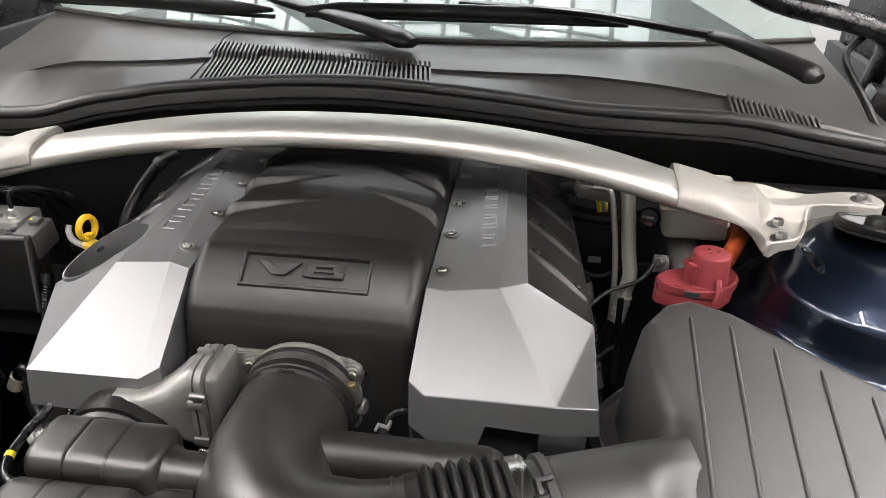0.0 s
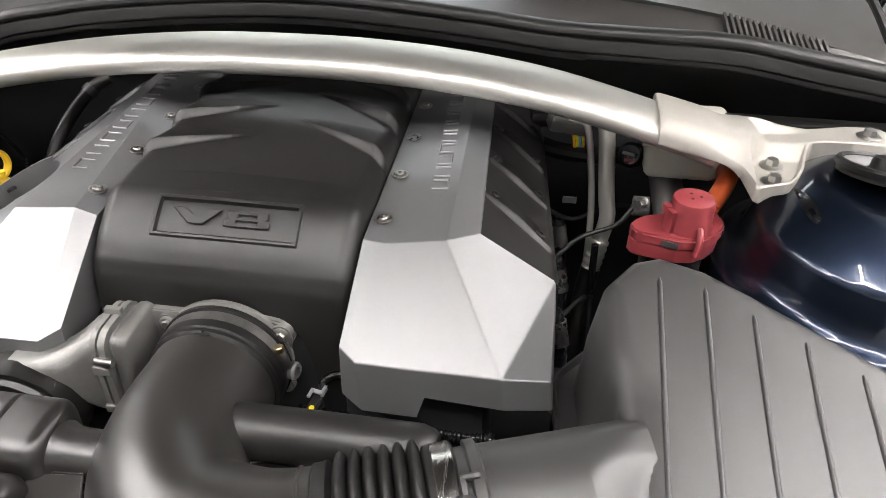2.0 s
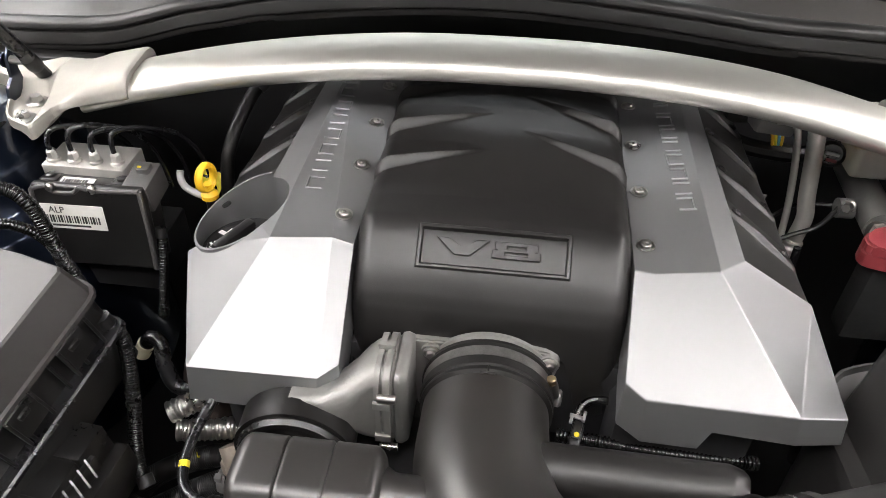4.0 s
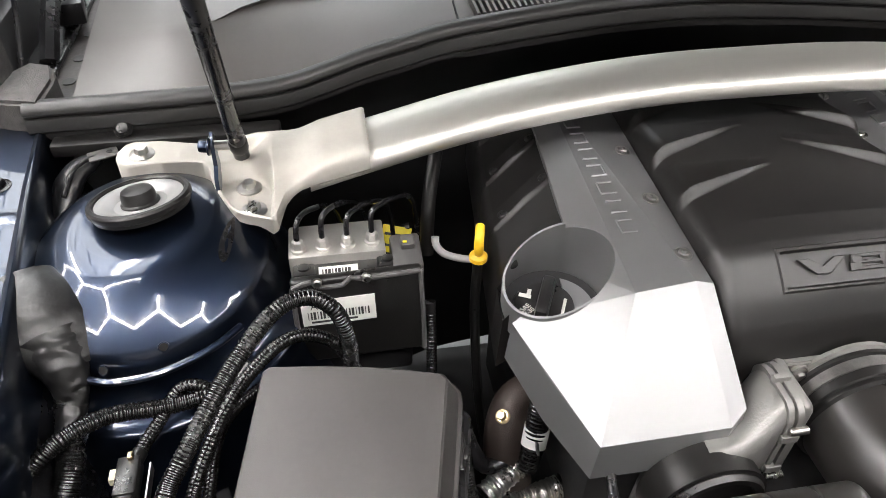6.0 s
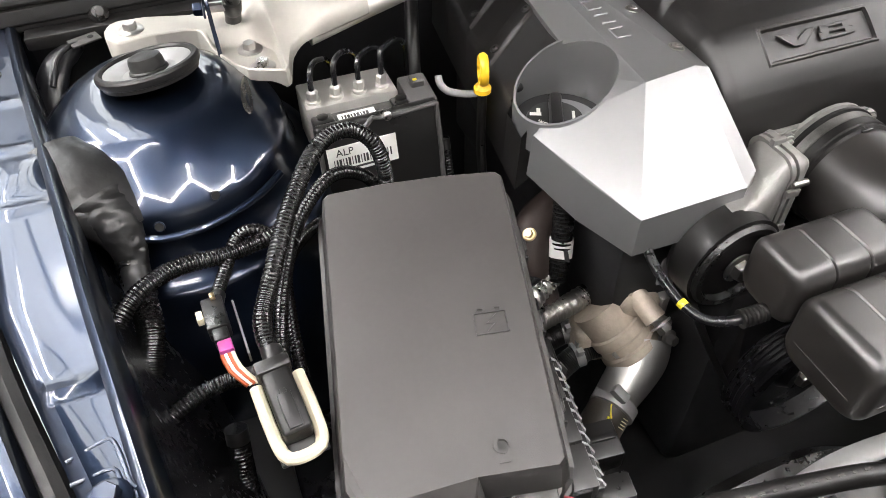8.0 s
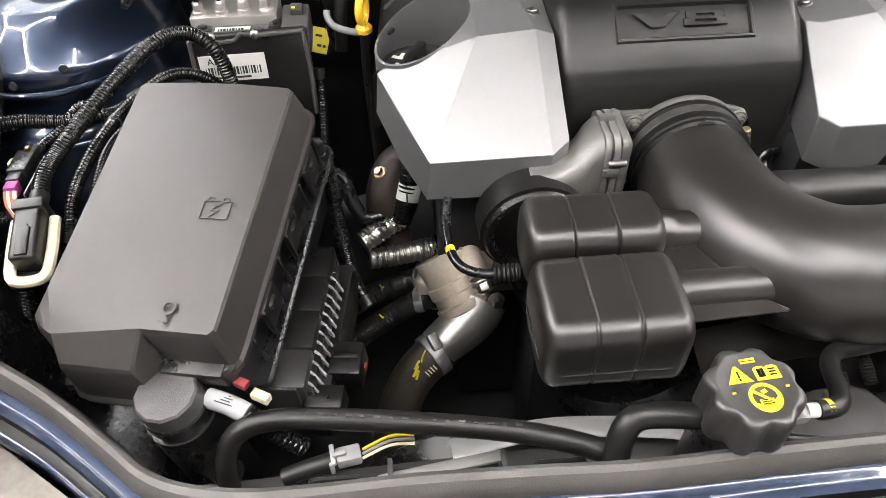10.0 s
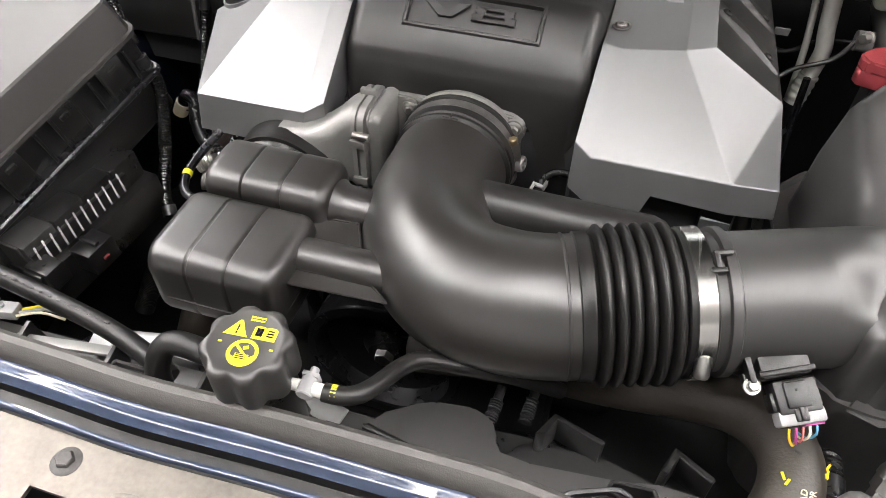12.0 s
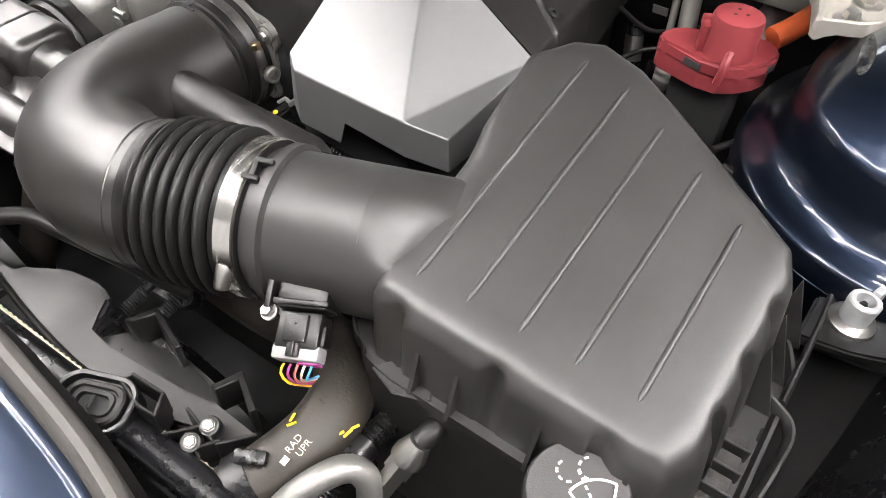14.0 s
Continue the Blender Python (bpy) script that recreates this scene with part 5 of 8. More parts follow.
def tower(s):
    c = Vector((0.630 * s, -0.012, 0))
    low = [(0.1225, 0.930), (0.126, 0.916), (0.133, 0.906), (0.142, 0.902), (0.150, 0.900), (0.1525, 0.896), (0.154, 0.88), (0.158, 0.865), (0.166, 0.85), (0.174, 0.82), (0.182, 0.76), (0.19, 0.60)]
    if s > 0:
        low = low[:-5] + [(0.155, 0.880), (0.152, 0.85), (0.145, 0.60)]
    prof = [(0.0, 0.998)] + DOME + low
    bm = lathe(prof, 96, Matrix.Translation(c) @ Matrix.Diagonal((0.97, 1.12, 1, 1)), caps=False)
    part("strut_tower", bm, "paint", body, "glossy dark blue strut tower dome", smooth=50)
    # pressed slot and spot weld dimples
    for a in (-140, -118, -100, -82, -60):
        q = c + Vector((0.150 * math.cos(radians(a)), 0.166 * math.sin(radians(a)), 0.885))
        part("weld_dimple", lathe([(0.0052, 0.0), (0.0045, 0.0016), (0.002, 0.001)], 12, axis_pose(q, (math.cos(radians(a)), math.sin(radians(a)), 0.25))), "paint", body)
    t = thing("strut_mount_cap", "pale strut mount disc with a black rubber rim and dome", "strut mount", group="strut mounts")
    m = Matrix.Translation((c.x + 0.004 * -s, c.y + 0.013, 1.003)) @ Matrix.Rotation(radians(-12), 4, "X") @ Matrix.Rotation(radians(5 * s), 4, "Y") @ Matrix.Diagonal((0.94, 0.94, 0.94, 1))
    part("rim", lathe([(0.044, 0), (0.0475, 0.001), (0.0475, 0.0045), (0.0495, 0.0055), (0.0508, 0.008), (0.0508, 0.012), (0.0490, 0.0145), (0.0455, 0.0150), (0.0435, 0.0130), (0.0428, 0.0090), (0.0428, 0.002)], 48, m), "rubber", t)
    part("disc", lathe([(0.0430, 0.006), (0.0430, 0.0120), (0.0400, 0.0122), (0.0340, 0.0105), (0.0270, 0.0065), (0.0235, 0.0050), (0.0205, 0.0062), (0.0, 0.0062)], 48, m), "disc", t, "pale satin metal disc")
    part("dome", lathe([(0.0195, 0.004), (0.0190, 0.008), (0.0172, 0.0095), (0.0168, 0.0165), (0.0152, 0.0205), (0.0105, 0.0222), (0.0, 0.0225)], 32, m), "rubber", t)


tower(-1)
tower(1)


# ---- strut brace ----
BAR_X = (-0.47, -0.40, -0.30, -0.20, -0.10, 0.0, 0.10, 0.20, 0.30, 0.40, 0.47)
BAR_Z = (0.998, 1.016, 1.035, 1.050, 1.060, 1.066, 1.066, 1.059, 1.044, 1.020, 1.000)
BAR_Y = (0.060, 0.063, 0.073, 0.076, 0.075, 0.068, 0.066, 0.066, 0.066, 0.063, 0.060)


def oval(c, hy, hz, tilt=0.0, n=28):
    out = []
    for k in range(n):
        a = 2 * math.pi * k / n
        ca, sa = math.cos(a), math.sin(a)
        y = hy * math.copysign(abs(ca) ** 0.85, ca)
        z = hz * math.copysign(abs(sa) ** 0.85, sa)
        out.append(Vector((c[0], c[1] + y * math.cos(tilt) - z * math.sin(tilt), c[2] + y * math.sin(tilt) + z * math.cos(tilt))))
    return out


FOOT_X = (0.398, 0.45, 0.470, 0.480, 0.488, 0.4945, 0.499, 0.503, 0.507, 0.512, 0.522, 0.533, 0.541, 0.548, 0.555, 0.561, 0.565, 0.568, 0.571, 0.576, 0.590, 0.605, 0.650, 0.657, 0.661)
FOOT_Y = (0.023, 0.0200, 0.0185, 0.0160, 0.0125, 0.0060, -0.0060, -0.0190, -0.0215, -0.0195, -0.0150, -0.0105, -0.005, 0.004, 0.017, 0.030, 0.041, 0.052, 0.061, 0.066, 0.068, 0.066, 0.063, 0.068, 0.076)
REAR_X = (0.398, 0.47, 0.503, 0.52, 0.56, 0.59, 0.62, 0.647, 0.656, 0.661)
REAR_Y = (0.106, 0.104, 0.100, 0.098, 0.099, 0.102, 0.106, 0.108, 0.103, 0.090)


def foot_edge_distance(x, y):
    """Distance in plan to the outer edge of the bolted pad."""
    best = 1.0
    for (ax, ay), (bx, by) in zip(list(zip(FOOT_X, FOOT_Y))[8:19], list(zip(FOOT_X, FOOT_Y))[9:20]):
        dx, dy = bx - ax, by - ay
        f = max(0.0, min(1.0, ((x - ax) * dx + (y - ay) * dy) / (dx * dx + dy * dy)))
        best = min(best, math.hypot(x - ax - f * dx, y - ay - f * dy))
    return best


def bracket_mesh(s):
    """Cast end bracket: a sleeve round the bar, a folded front wall down to a tip, and a sunken pad with a raised rim."""
    loops = []
    n = 46
    xs = [0.409 + 0.061 * k / 24 for k in range(24)] + [0.470 + 0.030 * k / 20 for k in range(20)] + [0.500 + 0.016 * k / 26 for k in range(26)] + [0.516 + 0.064 * k / 50 for k in range(50)] + [0.580 + 0.081 * k / 26 for k in range(27)]
    for x in xs:
        yf, yr = interp(x, FOOT_X, FOOT_Y), interp(x, REAR_X, REAR_Y)
        zc = interp(x, (0.398, 0.43, 0.47, 0.51), (1.0195, 1.0125, 1.004, 0.994))
        hz = interp(x, (0.409, 0.412, 0.43, 0.47, 0.51), (0.0200, 0.0225, 0.0225, 0.0215, 0.020))
        skirt = interp(x, (0.45, 0.472, 0.484, 0.4945, 0.503, 0.509, 0.514, 0.522, 0.66), (1.004, 1.000, 0.994, 0.987, 0.977, 0.9755, 0.979, 0.982, 0.982))
        turn = ease(x, 0.452, 0.499)
        arm = 1.0040 + 0.0062 * max(0.0, min(1.0, (x - 0.55) / 0.07))
        top, low = [], []
        for j in range(n + 1):
            v = 0.5 - 0.5 * math.cos(math.pi * j / n)
            y = yf + (yr - yf) * v
            full = max(0.0, 1 - abs(2 * v - 1) ** 5) ** 0.5
            tilt = (y - 0.063) * 0.10
            sleeve = zc + tilt + hz * full
            crest = interp(y, (-0.0215, 0.0175, 0.030, 0.042, 0.060, 0.075, 0.092, 0.100), (0.9945, 1.0020, 1.0065, 1.0135, 1.0200, 1.0222, 1.0205, 1.0130))
            fold = (1 - turn) * sleeve + turn * crest - turn * 0.004 * max(0.0, 1 - (y - yf) / 0.003)
            g = ease(x, 0.5045, 0.5045 + 0.0045 + 0.022 * ease(y, 0.026, 0.062))
            base = 0.9885 + (arm - 0.9885) * ease(y, 0.050, 0.066)
            if 0.5 < x < 0.574:
                base += 0.0058 * (1 - ease(foot_edge_distance(x, y), 0.0028, 0.0052)) * (1 - ease(y, 0.052, 0.064))
            fin = interp(x, (0.504, 0.52, 0.545, 0.578), (0.019, 0.0145, 0.0075, 0.0)) * (1 - ease(yr - y, 0.004, 0.014))
            zt = (1 - g) * fold + g * (base + fin)
            edge = max(0.0, 1 - min(y - yf, yr - y) / 0.0016) * g
            zt -= 0.0012 * edge
            back = ease(v, 0.35, 0.85)
            zb = (1 - turn) * (zc + tilt - 0.35 * hz * full) + turn * ((1 - back) * skirt + back * (arm - 0.011))
            top.append(Vector((s * x, y, zt)))
            low.append(Vector((s * x, y, min(zb, zt - 0.0006))))
        loops.append(top + low[::-1])
    return loft(loops)


def brace():
    t = thing("strut_brace", "arched satin aluminium strut tower brace with cast end brackets", "strut brace")
    pts = smooth_path(list(zip(BAR_X, BAR_Y, BAR_Z)), 0.01)
    part("bar", loft([oval(p, 0.0375, 0.0165, 0.10) for p in pts]), "bar", t, "brushed satin aluminium oval bar", smooth=60)
    for s in (-1, 1):
        b = part("bracket", bracket_mesh(s), "bracket", t, "cast beige aluminium bracket", smooth=42)
        for x, y, z in ((0.531, 0.038, 0.9885), (0.525, 0.001, 0.9885), (0.636, 0.082, 1.0095)):
            bolt((s * x, y, z), (0, 0, 1), 0.0068, 0.008, 0.0125, b)


brace()
# pressed pocket in each dome in front of the brace foot, its shade put in as a black patch
def dome_z(x, y, s):
    r = math.hypot((x - 0.630 * s) / 0.97, (y + 0.012) / 1.12)
    return interp(r, [p for p, q in DOME], [q for p, q in DOME])


for s in (-1, 1):
    ring = []
    for k in range(33):
        q = 2 * math.pi * k / 32
        x, y = s * (0.5485 + 0.0045 * math.cos(q) * (1 - 0.4 * math.sin(q)) - 0.004 * math.sin(q)), -0.034 + 0.030 * math.sin(q)
        ring.append(Vector((x, y, dome_z(x, y, s) + 0.0008)))
    c = sum(ring[:-1], Vector()) / 32
    part("pocket_shade", loft([ring[:-1], [p.lerp(c, 0.5) + Vector((0, 0, 0.0006)) for p in ring[:-1]], [p.lerp(c, 0.95) + Vector((0, 0, 0.0008)) for p in ring[:-1]]]), "gloss", body)


# ---- dark lower bay ----
part("undertray", box(-0.72, 0.72, -0.70, 0.30, 0.38, 0.40, 0), "dark", body, "black undertray below the engine")
part("front_rail", box(-0.70, -0.52, -0.56, -0.2, 0.60, 0.70, 0.01), "gloss", body)
part("front_rail", box(0.52, 0.70, -0.56, -0.2, 0.60, 0.70, 0.01), "gloss", body)
block_t = thing("engine_block", "dark cast engine block below the covers", "engine")
part("block", box(-0.22, 0.24, -0.20, 0.24, 0.42, 0.90, 0.02), "dark", block_t)
part("head", box(0.13, 0.262, -0.235, 0.22, 0.70, 0.885, 0.015), "dark", block_t)
part("head", box(-0.240, -0.11, -0.235, 0.22, 0.70, 0.885, 0.015), "dark", block_t)
part("front_case", box(-0.14, 0.16, -0.30, -0.19, 0.45, 0.80, 0.02), "dark", block_t)

# ---- fuse box ----
FA, FB, FC = Vector((-0.515, -0.178, 0.966)), Vector((-0.371, -0.213, 0.974)), Vector((-0.578, -0.415, 0.905))


def fuse_box():
    t = thing("fuse_box", "black plastic fuse box under a grey-brown lid", "fuse box")
    m = frame_of(FA, FB - FA, FA - FC)
    W, L = 0.148, 0.246
    # lid with a shallow crown, drafted sides and a step cut from the front edge
    out = [(0.004, 0.0), (0.05, 0.003), (0.10, 0.003), (W - 0.004, 0.0), (W, -0.004), (W, -L + 0.004), (W - 0.004, -L), (0.088, -L), (0.080, -L - 0.026), (0.020, -L - 0.026), (0.014, -L - 0.008), (0.004, -L - 0.004), (0.0, -L + 0.004), (0.0, -0.004)]
    loop = dense(out, 0.004)
    c = Vector((W / 2, -L / 2))
    rows = []
    for off, z in ((0.0, -0.0008), (0.0018, -0.003), (0.0028, -0.006), (0.009, -0.040), (0.0125, -0.041), (0.0125, -0.046)):
        row = []
        o = offset_loop(loop, -off)
        if (o[0] - c).length < (loop[0] - c).length:
            o = offset_loop(loop, off)
        for q in o:
            dip = -0.022 * max(0.0, (-q.y - L + 0.001) / 0.026)
            row.append(m @ Vector((q.x, q.y, z + dip)))
        rows.append(row)
    bm = loft(rows, caps=False)
    bm.verts.ensure_lookup_table()
    first = [bm.verts[i] for i in range(len(loop))]
    ring = bm.faces.new(first)
    bmesh.ops.triangulate(bm, faces=[ring])
    lid = part("lid", bm, "lid", t, "grey-brown lid with a moulded battery mark", smooth=18)
    body_out = [(x, y) for x, y in rounded(W / 2, -L / 2 - 0.006, W / 2 + 0.004, L / 2 + 0.012, 0.012, 3)]
    part("body", prism(body_out, -0.155, -0.043, 0.003, 1, m), "black", t)
    part("ledge", prism([(x * 1.05 - 0.002, y) for x, y in rounded(W / 2, -L / 2, W / 2 + 0.012, L / 2 + 0.008, 0.01, 3)], -0.098, -0.090, 0.002, 1, m), "gloss", t, "dark steel carrier below the box")
    for y in (-0.045, -0.115, -0.19):
        part("latch", join(block((0.003, 0.030, 0.034), m @ Matrix.Translation((W + 0.0135, y, -0.062)), 0.001), block((0.005, 0.003, 0.040), m @ Matrix.Translation((W + 0.0140, y - 0.015, -0.066)), 0.001), block((0.006, 0.012, 0.006), m @ Matrix.Translation((W + 0.0150, y, -0.054)), 0.0015)), "black", t)
    for k in range(9):
        part("side_rib", block((0.004, 0.003, 0.040), m @ Matrix.Translation((W + 0.0105, -0.02 - 0.026 * k, -0.070)), 0.0008, 1), "black", t)
    # moulded marks; the battery outline's relief shadow is put in as darker plastic
    mk = m @ Matrix.Translation((0.117, -0.137, 0.0))
    line = lambda p, q: block((math.hypot(q[0] - p[0], q[1] - p[1]) + 0.0007, 0.0008, 0.0010), mk @ Matrix.Translation(((p[0] + q[0]) / 2, (p[1] + q[1]) / 2, 0.0)) @ Matrix.Rotation(math.atan2(q[1] - p[1], q[0] - p[0]), 4, "Z"), 0)
    cell = [(-0.012, -0.008), (0.012, -0.008), (0.012, 0.009), (-0.012, 0.009), (-0.012, -0.008)]
    flash = [(0.004, 0.007), (-0.004, 0.0002), (0.003, 0.0002), (-0.004, -0.006)]
    posts = [[(c - 0.0022, 0.009), (c - 0.0022, 0.0125), (c + 0.0022, 0.0125), (c + 0.0022, 0.009)] for c in (-0.0065, 0.0065)]
    part("battery_mark", join(*[line(p, q) for path in (cell, flash, *posts) for p, q in zip(path, path[1:])]), "airbox", lid, "moulded battery outline with a flash, relief shadow put in as darker lines")
    mk = m @ Matrix.Translation((0.108, -0.228, 0.0006))
    part("recycle_mark", join(lathe([(0.006, 0), (0.006, 0.0008), (0.004, 0.0008), (0.004, 0)], 16, mk), prism([(-0.004, -0.012), (0.004, -0.012), (0, -0.006)], 0, 0.0008, 0, 1, mk)), "lid", lid)
    part("front_tongue", block((0.055, 0.018, 0.022), m @ Matrix.Translation((0.118, -L - 0.010, -0.052)), 0.003), "black", t)


fuse_box()


def relay_block():
    t = thing("relay_block", "row of black connectors with pale metal fins", "connector")
    m0 = frame_of((-0.370, -0.266, 0.822), (0.985, -0.15, 0.06), (0.155, 0.985, 0.06))
    for k in range(4):
        part("connector", join(block((0.044, 0.0395, 0.040), m0 @ Matrix.Translation((0.0, -0.020 - 0.041 * k, -0.020)), 0.002), block((0.030, 0.003, 0.041), m0 @ Matrix.Translation((0.0, -0.0405 - 0.041 * k, -0.0215)), 0.0006, 1)), "airbox" if k == 3 else "black", t)
    part("carrier", block((0.060, 0.172, 0.05), m0 @ Matrix.Translation((0.006, -0.082, -0.058)), 0.003), "black", t)
    for k in range(12):
        part("fin", prism([(0.0, -0.004), (0.005, -0.006), (0.012, -0.018), (0.012, -0.022), (0.0, -0.014)], -0.0010, 0.0010, 0, 1, m0 @ Matrix.Translation((0.0222, -0.034 - 0.0108 * k, -0.003)) @ Matrix.Rotation(radians(-28), 4, "Z") @ Matrix(((1, 0, 0, 0), (0, 0, 1, 0), (0, 1, 0, 0), (0, 0, 0, 1)))), "grey", t, smooth=0)
    part("fin_rail", block((0.006, 0.135, 0.020), m0 @ Matrix.Translation((0.0245, -0.094, -0.020)), 0.001), "black", t)
    part("lower_plug", join(block((0.030, 0.036, 0.030), m0 @ Matrix.Translation((0.046, -0.112, -0.045)), 0.003), block((0.024, 0.006, 0.004), m0 @ Matrix.Translation((0.046, -0.112, -0.028)), 0.001)), "black", t)
    part("lower_plug", join(block((0.034, 0.024, 0.026), m0 @ Matrix.Translation((0.036, -0.160, -0.030)), 0.003), block((0.026, 0.004, 0.012), m0 @ Matrix.Translation((0.036, -0.174, -0.024)), 0.001)), "black", t)
    part("red_clip", block((0.004, 0.007, 0.004), m0 @ Matrix.Translation((0.0615, -0.112, -0.046)), 0.001), "red", t)


relay_block()


# ---- brake hydraulic unit ----
def abs_unit():
    t = thing("brake_unit", "brake hydraulic unit, machined aluminium block on a black module", "hydraulic unit")
    part("block", box(-0.497, -0.402, -0.037, 0.012, 0.900, 0.9555, 0.002), "machined", t, "machined aluminium valve block")
    fm = frame_of((-0.497, -0.066, 0.948), (1, 0.01, 0.02), (0, 0.14, 1))
    # x across, y up the face, z towards the front
    part("module", join(box(0.0, 0.128, -0.100, 0.002, -0.012, 0.0, 0.004, 3, fm), box(0.003, 0.125, -0.100, -0.014, -0.040, -0.010, 0.003, 2, fm)), "black", t)
    for x in (0.006, 0.088):
        part("module_lug", join(block((0.022, 0.016, 0.020), fm @ Matrix.Translation((x + 0.008, -0.006, -0.022)), 0.003), lathe([(0.006, 0), (0.006, 0.002), (0.004, 0.003)], 14, fm @ Matrix.Translation((x + 0.008, 0.002, -0.022)) @ Matrix.Rotation(radians(-90), 4, "X"))), "black", t)
    edge = ([(0.002, -0.004, 0.001), (0.02, 0.001, 0.001), (0.028, -0.006, 0.001), (0.05, -0.006, 0.001), (0.058, 0.001, 0.001), (0.075, -0.002, 0.001), (0.125, 0.000, 0.001)],
            [(0.125, 0.0, 0.001), (0.126, -0.05, 0.001), (0.125, -0.098, 0.001)], [(0.002, -0.004, 0.001), (0.001, -0.05, 0.001), (0.002, -0.098, 0.001)])
    for q in edge:
        part("gasket_edge", sweep([fm @ Vector(p) for p in q], 0.0026, 8, 0.01), "capgrey", t, "grey gasket edge")
    for x in (0.026, 0.073):
        part("screw", lathe([(0.0048, 0), (0.0048, 0.004), (0.003, 0.0055)], 14, fm @ Matrix.Translation((x, 0.0, 0.0))), "zinc", t)
    part("bridge", box(-0.490, -0.405, -0.064, -0.036, 0.915, 0.946, 0.003), "black", t)
    small = part("small_label", block((0.038, 0.012, 0.0006), pose(-0.450, -0.050, 0.9466, 4, 0, 0), 0), "label", t, "small white bar code label")
    for k in range(9):
        part("label_bar", block((0.0012 + 0.0008 * (k % 3), 0.006, 0.0004), pose(-0.465 + 0.0032 * k, -0.051, 0.9472, 4, 0, 0), 0), "ink", small)
    lab = fm @ Matrix.Translation((0.043, -0.036, 0.0012))
    plate = part("label_plate", block((0.072, 0.030, 0.0008), lab, 0.0), "label", t, "white printed label with a bar code")
    part("label_text", letters("ALP", 0.011, lab @ Matrix.Translation((-0.018, 0.008, 0.0006)), 0.0002), "ink", plate)
    for k in range(20):
        part("label_bar", block((0.0008 + 0.0008 * ((k * 7) % 3), 0.009, 0.0004), lab @ Matrix.Translation((-0.030 + 0.0031 * k, -0.003, 0.0006)), 0), "ink", plate)
    part("label_bar", block((0.045, 0.0022, 0.0004), lab @ Matrix.Translation((-0.005, -0.011, 0.0006)), 0), "ink", plate)
    part("side_plug", block((0.030, 0.045, 0.035), pose(-0.382, -0.035, 0.936, 8, 0, 0), 0.003), "capgrey", t)
    part("side_plug_tab", block((0.014, 0.014, 0.010), pose(-0.380, -0.030, 0.956, 8, 0, 0), 0.002), "capgrey", t)
    part("side_plug_mark", block((0.004, 0.0025, 0.001), pose(-0.383, -0.034, 0.9613, 8, 0, 0), 0), "yellowmark", t)
    part("skirt", box(-0.49, -0.38, -0.06, 0.03, 0.80, 0.86, 0.004), "dark", t)
    for k in range(4):
        x = -0.487 + 0.0242 * k
        y = -0.026 + 0.001 * k
        part("line_nut", join(lathe([(0.0075, 0), (0.0075, 0.003), (0.006, 0.004)], 14, Matrix.Translation((x, y, 0.9555))), lathe([(0.0058, 0.004), (0.0058, 0.012), (0.004, 0.014)], 6, Matrix.Translation((x, y, 0.9555)))), "machined", t)
        h = 0.034 + 0.003 * (k % 2)
        part("brake_line", sweep([(x, y, 0.962), (x, y, 0.955 + h * 0.7), (x + 0.003, y + 0.005, 0.955 + h), (x + 0.013 + 0.003 * k, y + 0.022, 0.953 + h), (x + 0.032 + 0.004 * k, y + 0.060, 0.940 + h * 0.6), (x + 0.042 + 0.004 * k, y + 0.085, 0.92), (x + 0.046 + 0.004 * k, y + 0.095, 0.86)], 0.0028, 10, 0.004), "gloss", t, "black coated brake pipe")


abs_unit()

tag = thing("warning_tag", "yellow warning tag on a cable", "tag")
tm = pose(-0.380, 0.108, 0.842, -42, 8, -14)
part("tag", block((0.036, 0.0016, 0.034), tm, 0.0006), "yellowmark", tag)
for w, h, x, z in ((0.009, 0.010, -0.010, 0.006), (0.009, 0.009, 0.003, 0.006), (0.010, 0.009, -0.008, -0.008), (0.006, 0.010, 0.006, -0.007), (0.004, 0.010, 0.013, -0.007)):
    part("print_bar", block((w, 0.0008, h * 0.35), tm @ Matrix.Translation((x, -0.0010, z)), 0), "ink", tag)
part("cable", sweep([(-0.40, 0.14, 0.80), (-0.39, 0.128, 0.825), (-0.375, 0.122, 0.845), (-0.36, 0.12, 0.85)], 0.007, 10), "tubing", tag)

vac = thing("vacuum_hose", "pale grey bent hose with a black end by the dipstick", "hose")
part("hose", sweep([(-0.349, -0.012, 0.945), (-0.349, -0.016, 0.938), (-0.342, -0.022, 0.930), (-0.325, -0.028, 0.926), (-0.308, -0.03, 0.924)], 0.0040, 12, 0.004), "grey", vac)

# ---- harness ----


def conduit(pts, r, label="black corrugated wiring conduit", pitch=0.0034, wrap=0.0):
    t = thing("wiring_conduit", label, "wiring", group="wiring conduits")
    part("tube", sweep(pts, ribbed(r, pitch, r * 0.055), 14, 0.0009), "tubing", t)
    for p, q in ((pts[0], pts[1]), (pts[-1], pts[-2])):
        p, q = Vector(p), Vector(q)
        d = (q - p).normalized()
        part("tape_end", sweep([p, p + d * 0.006, p + d * 0.012], r * 1.12, 14, 0.004), "tape", t)
    return t


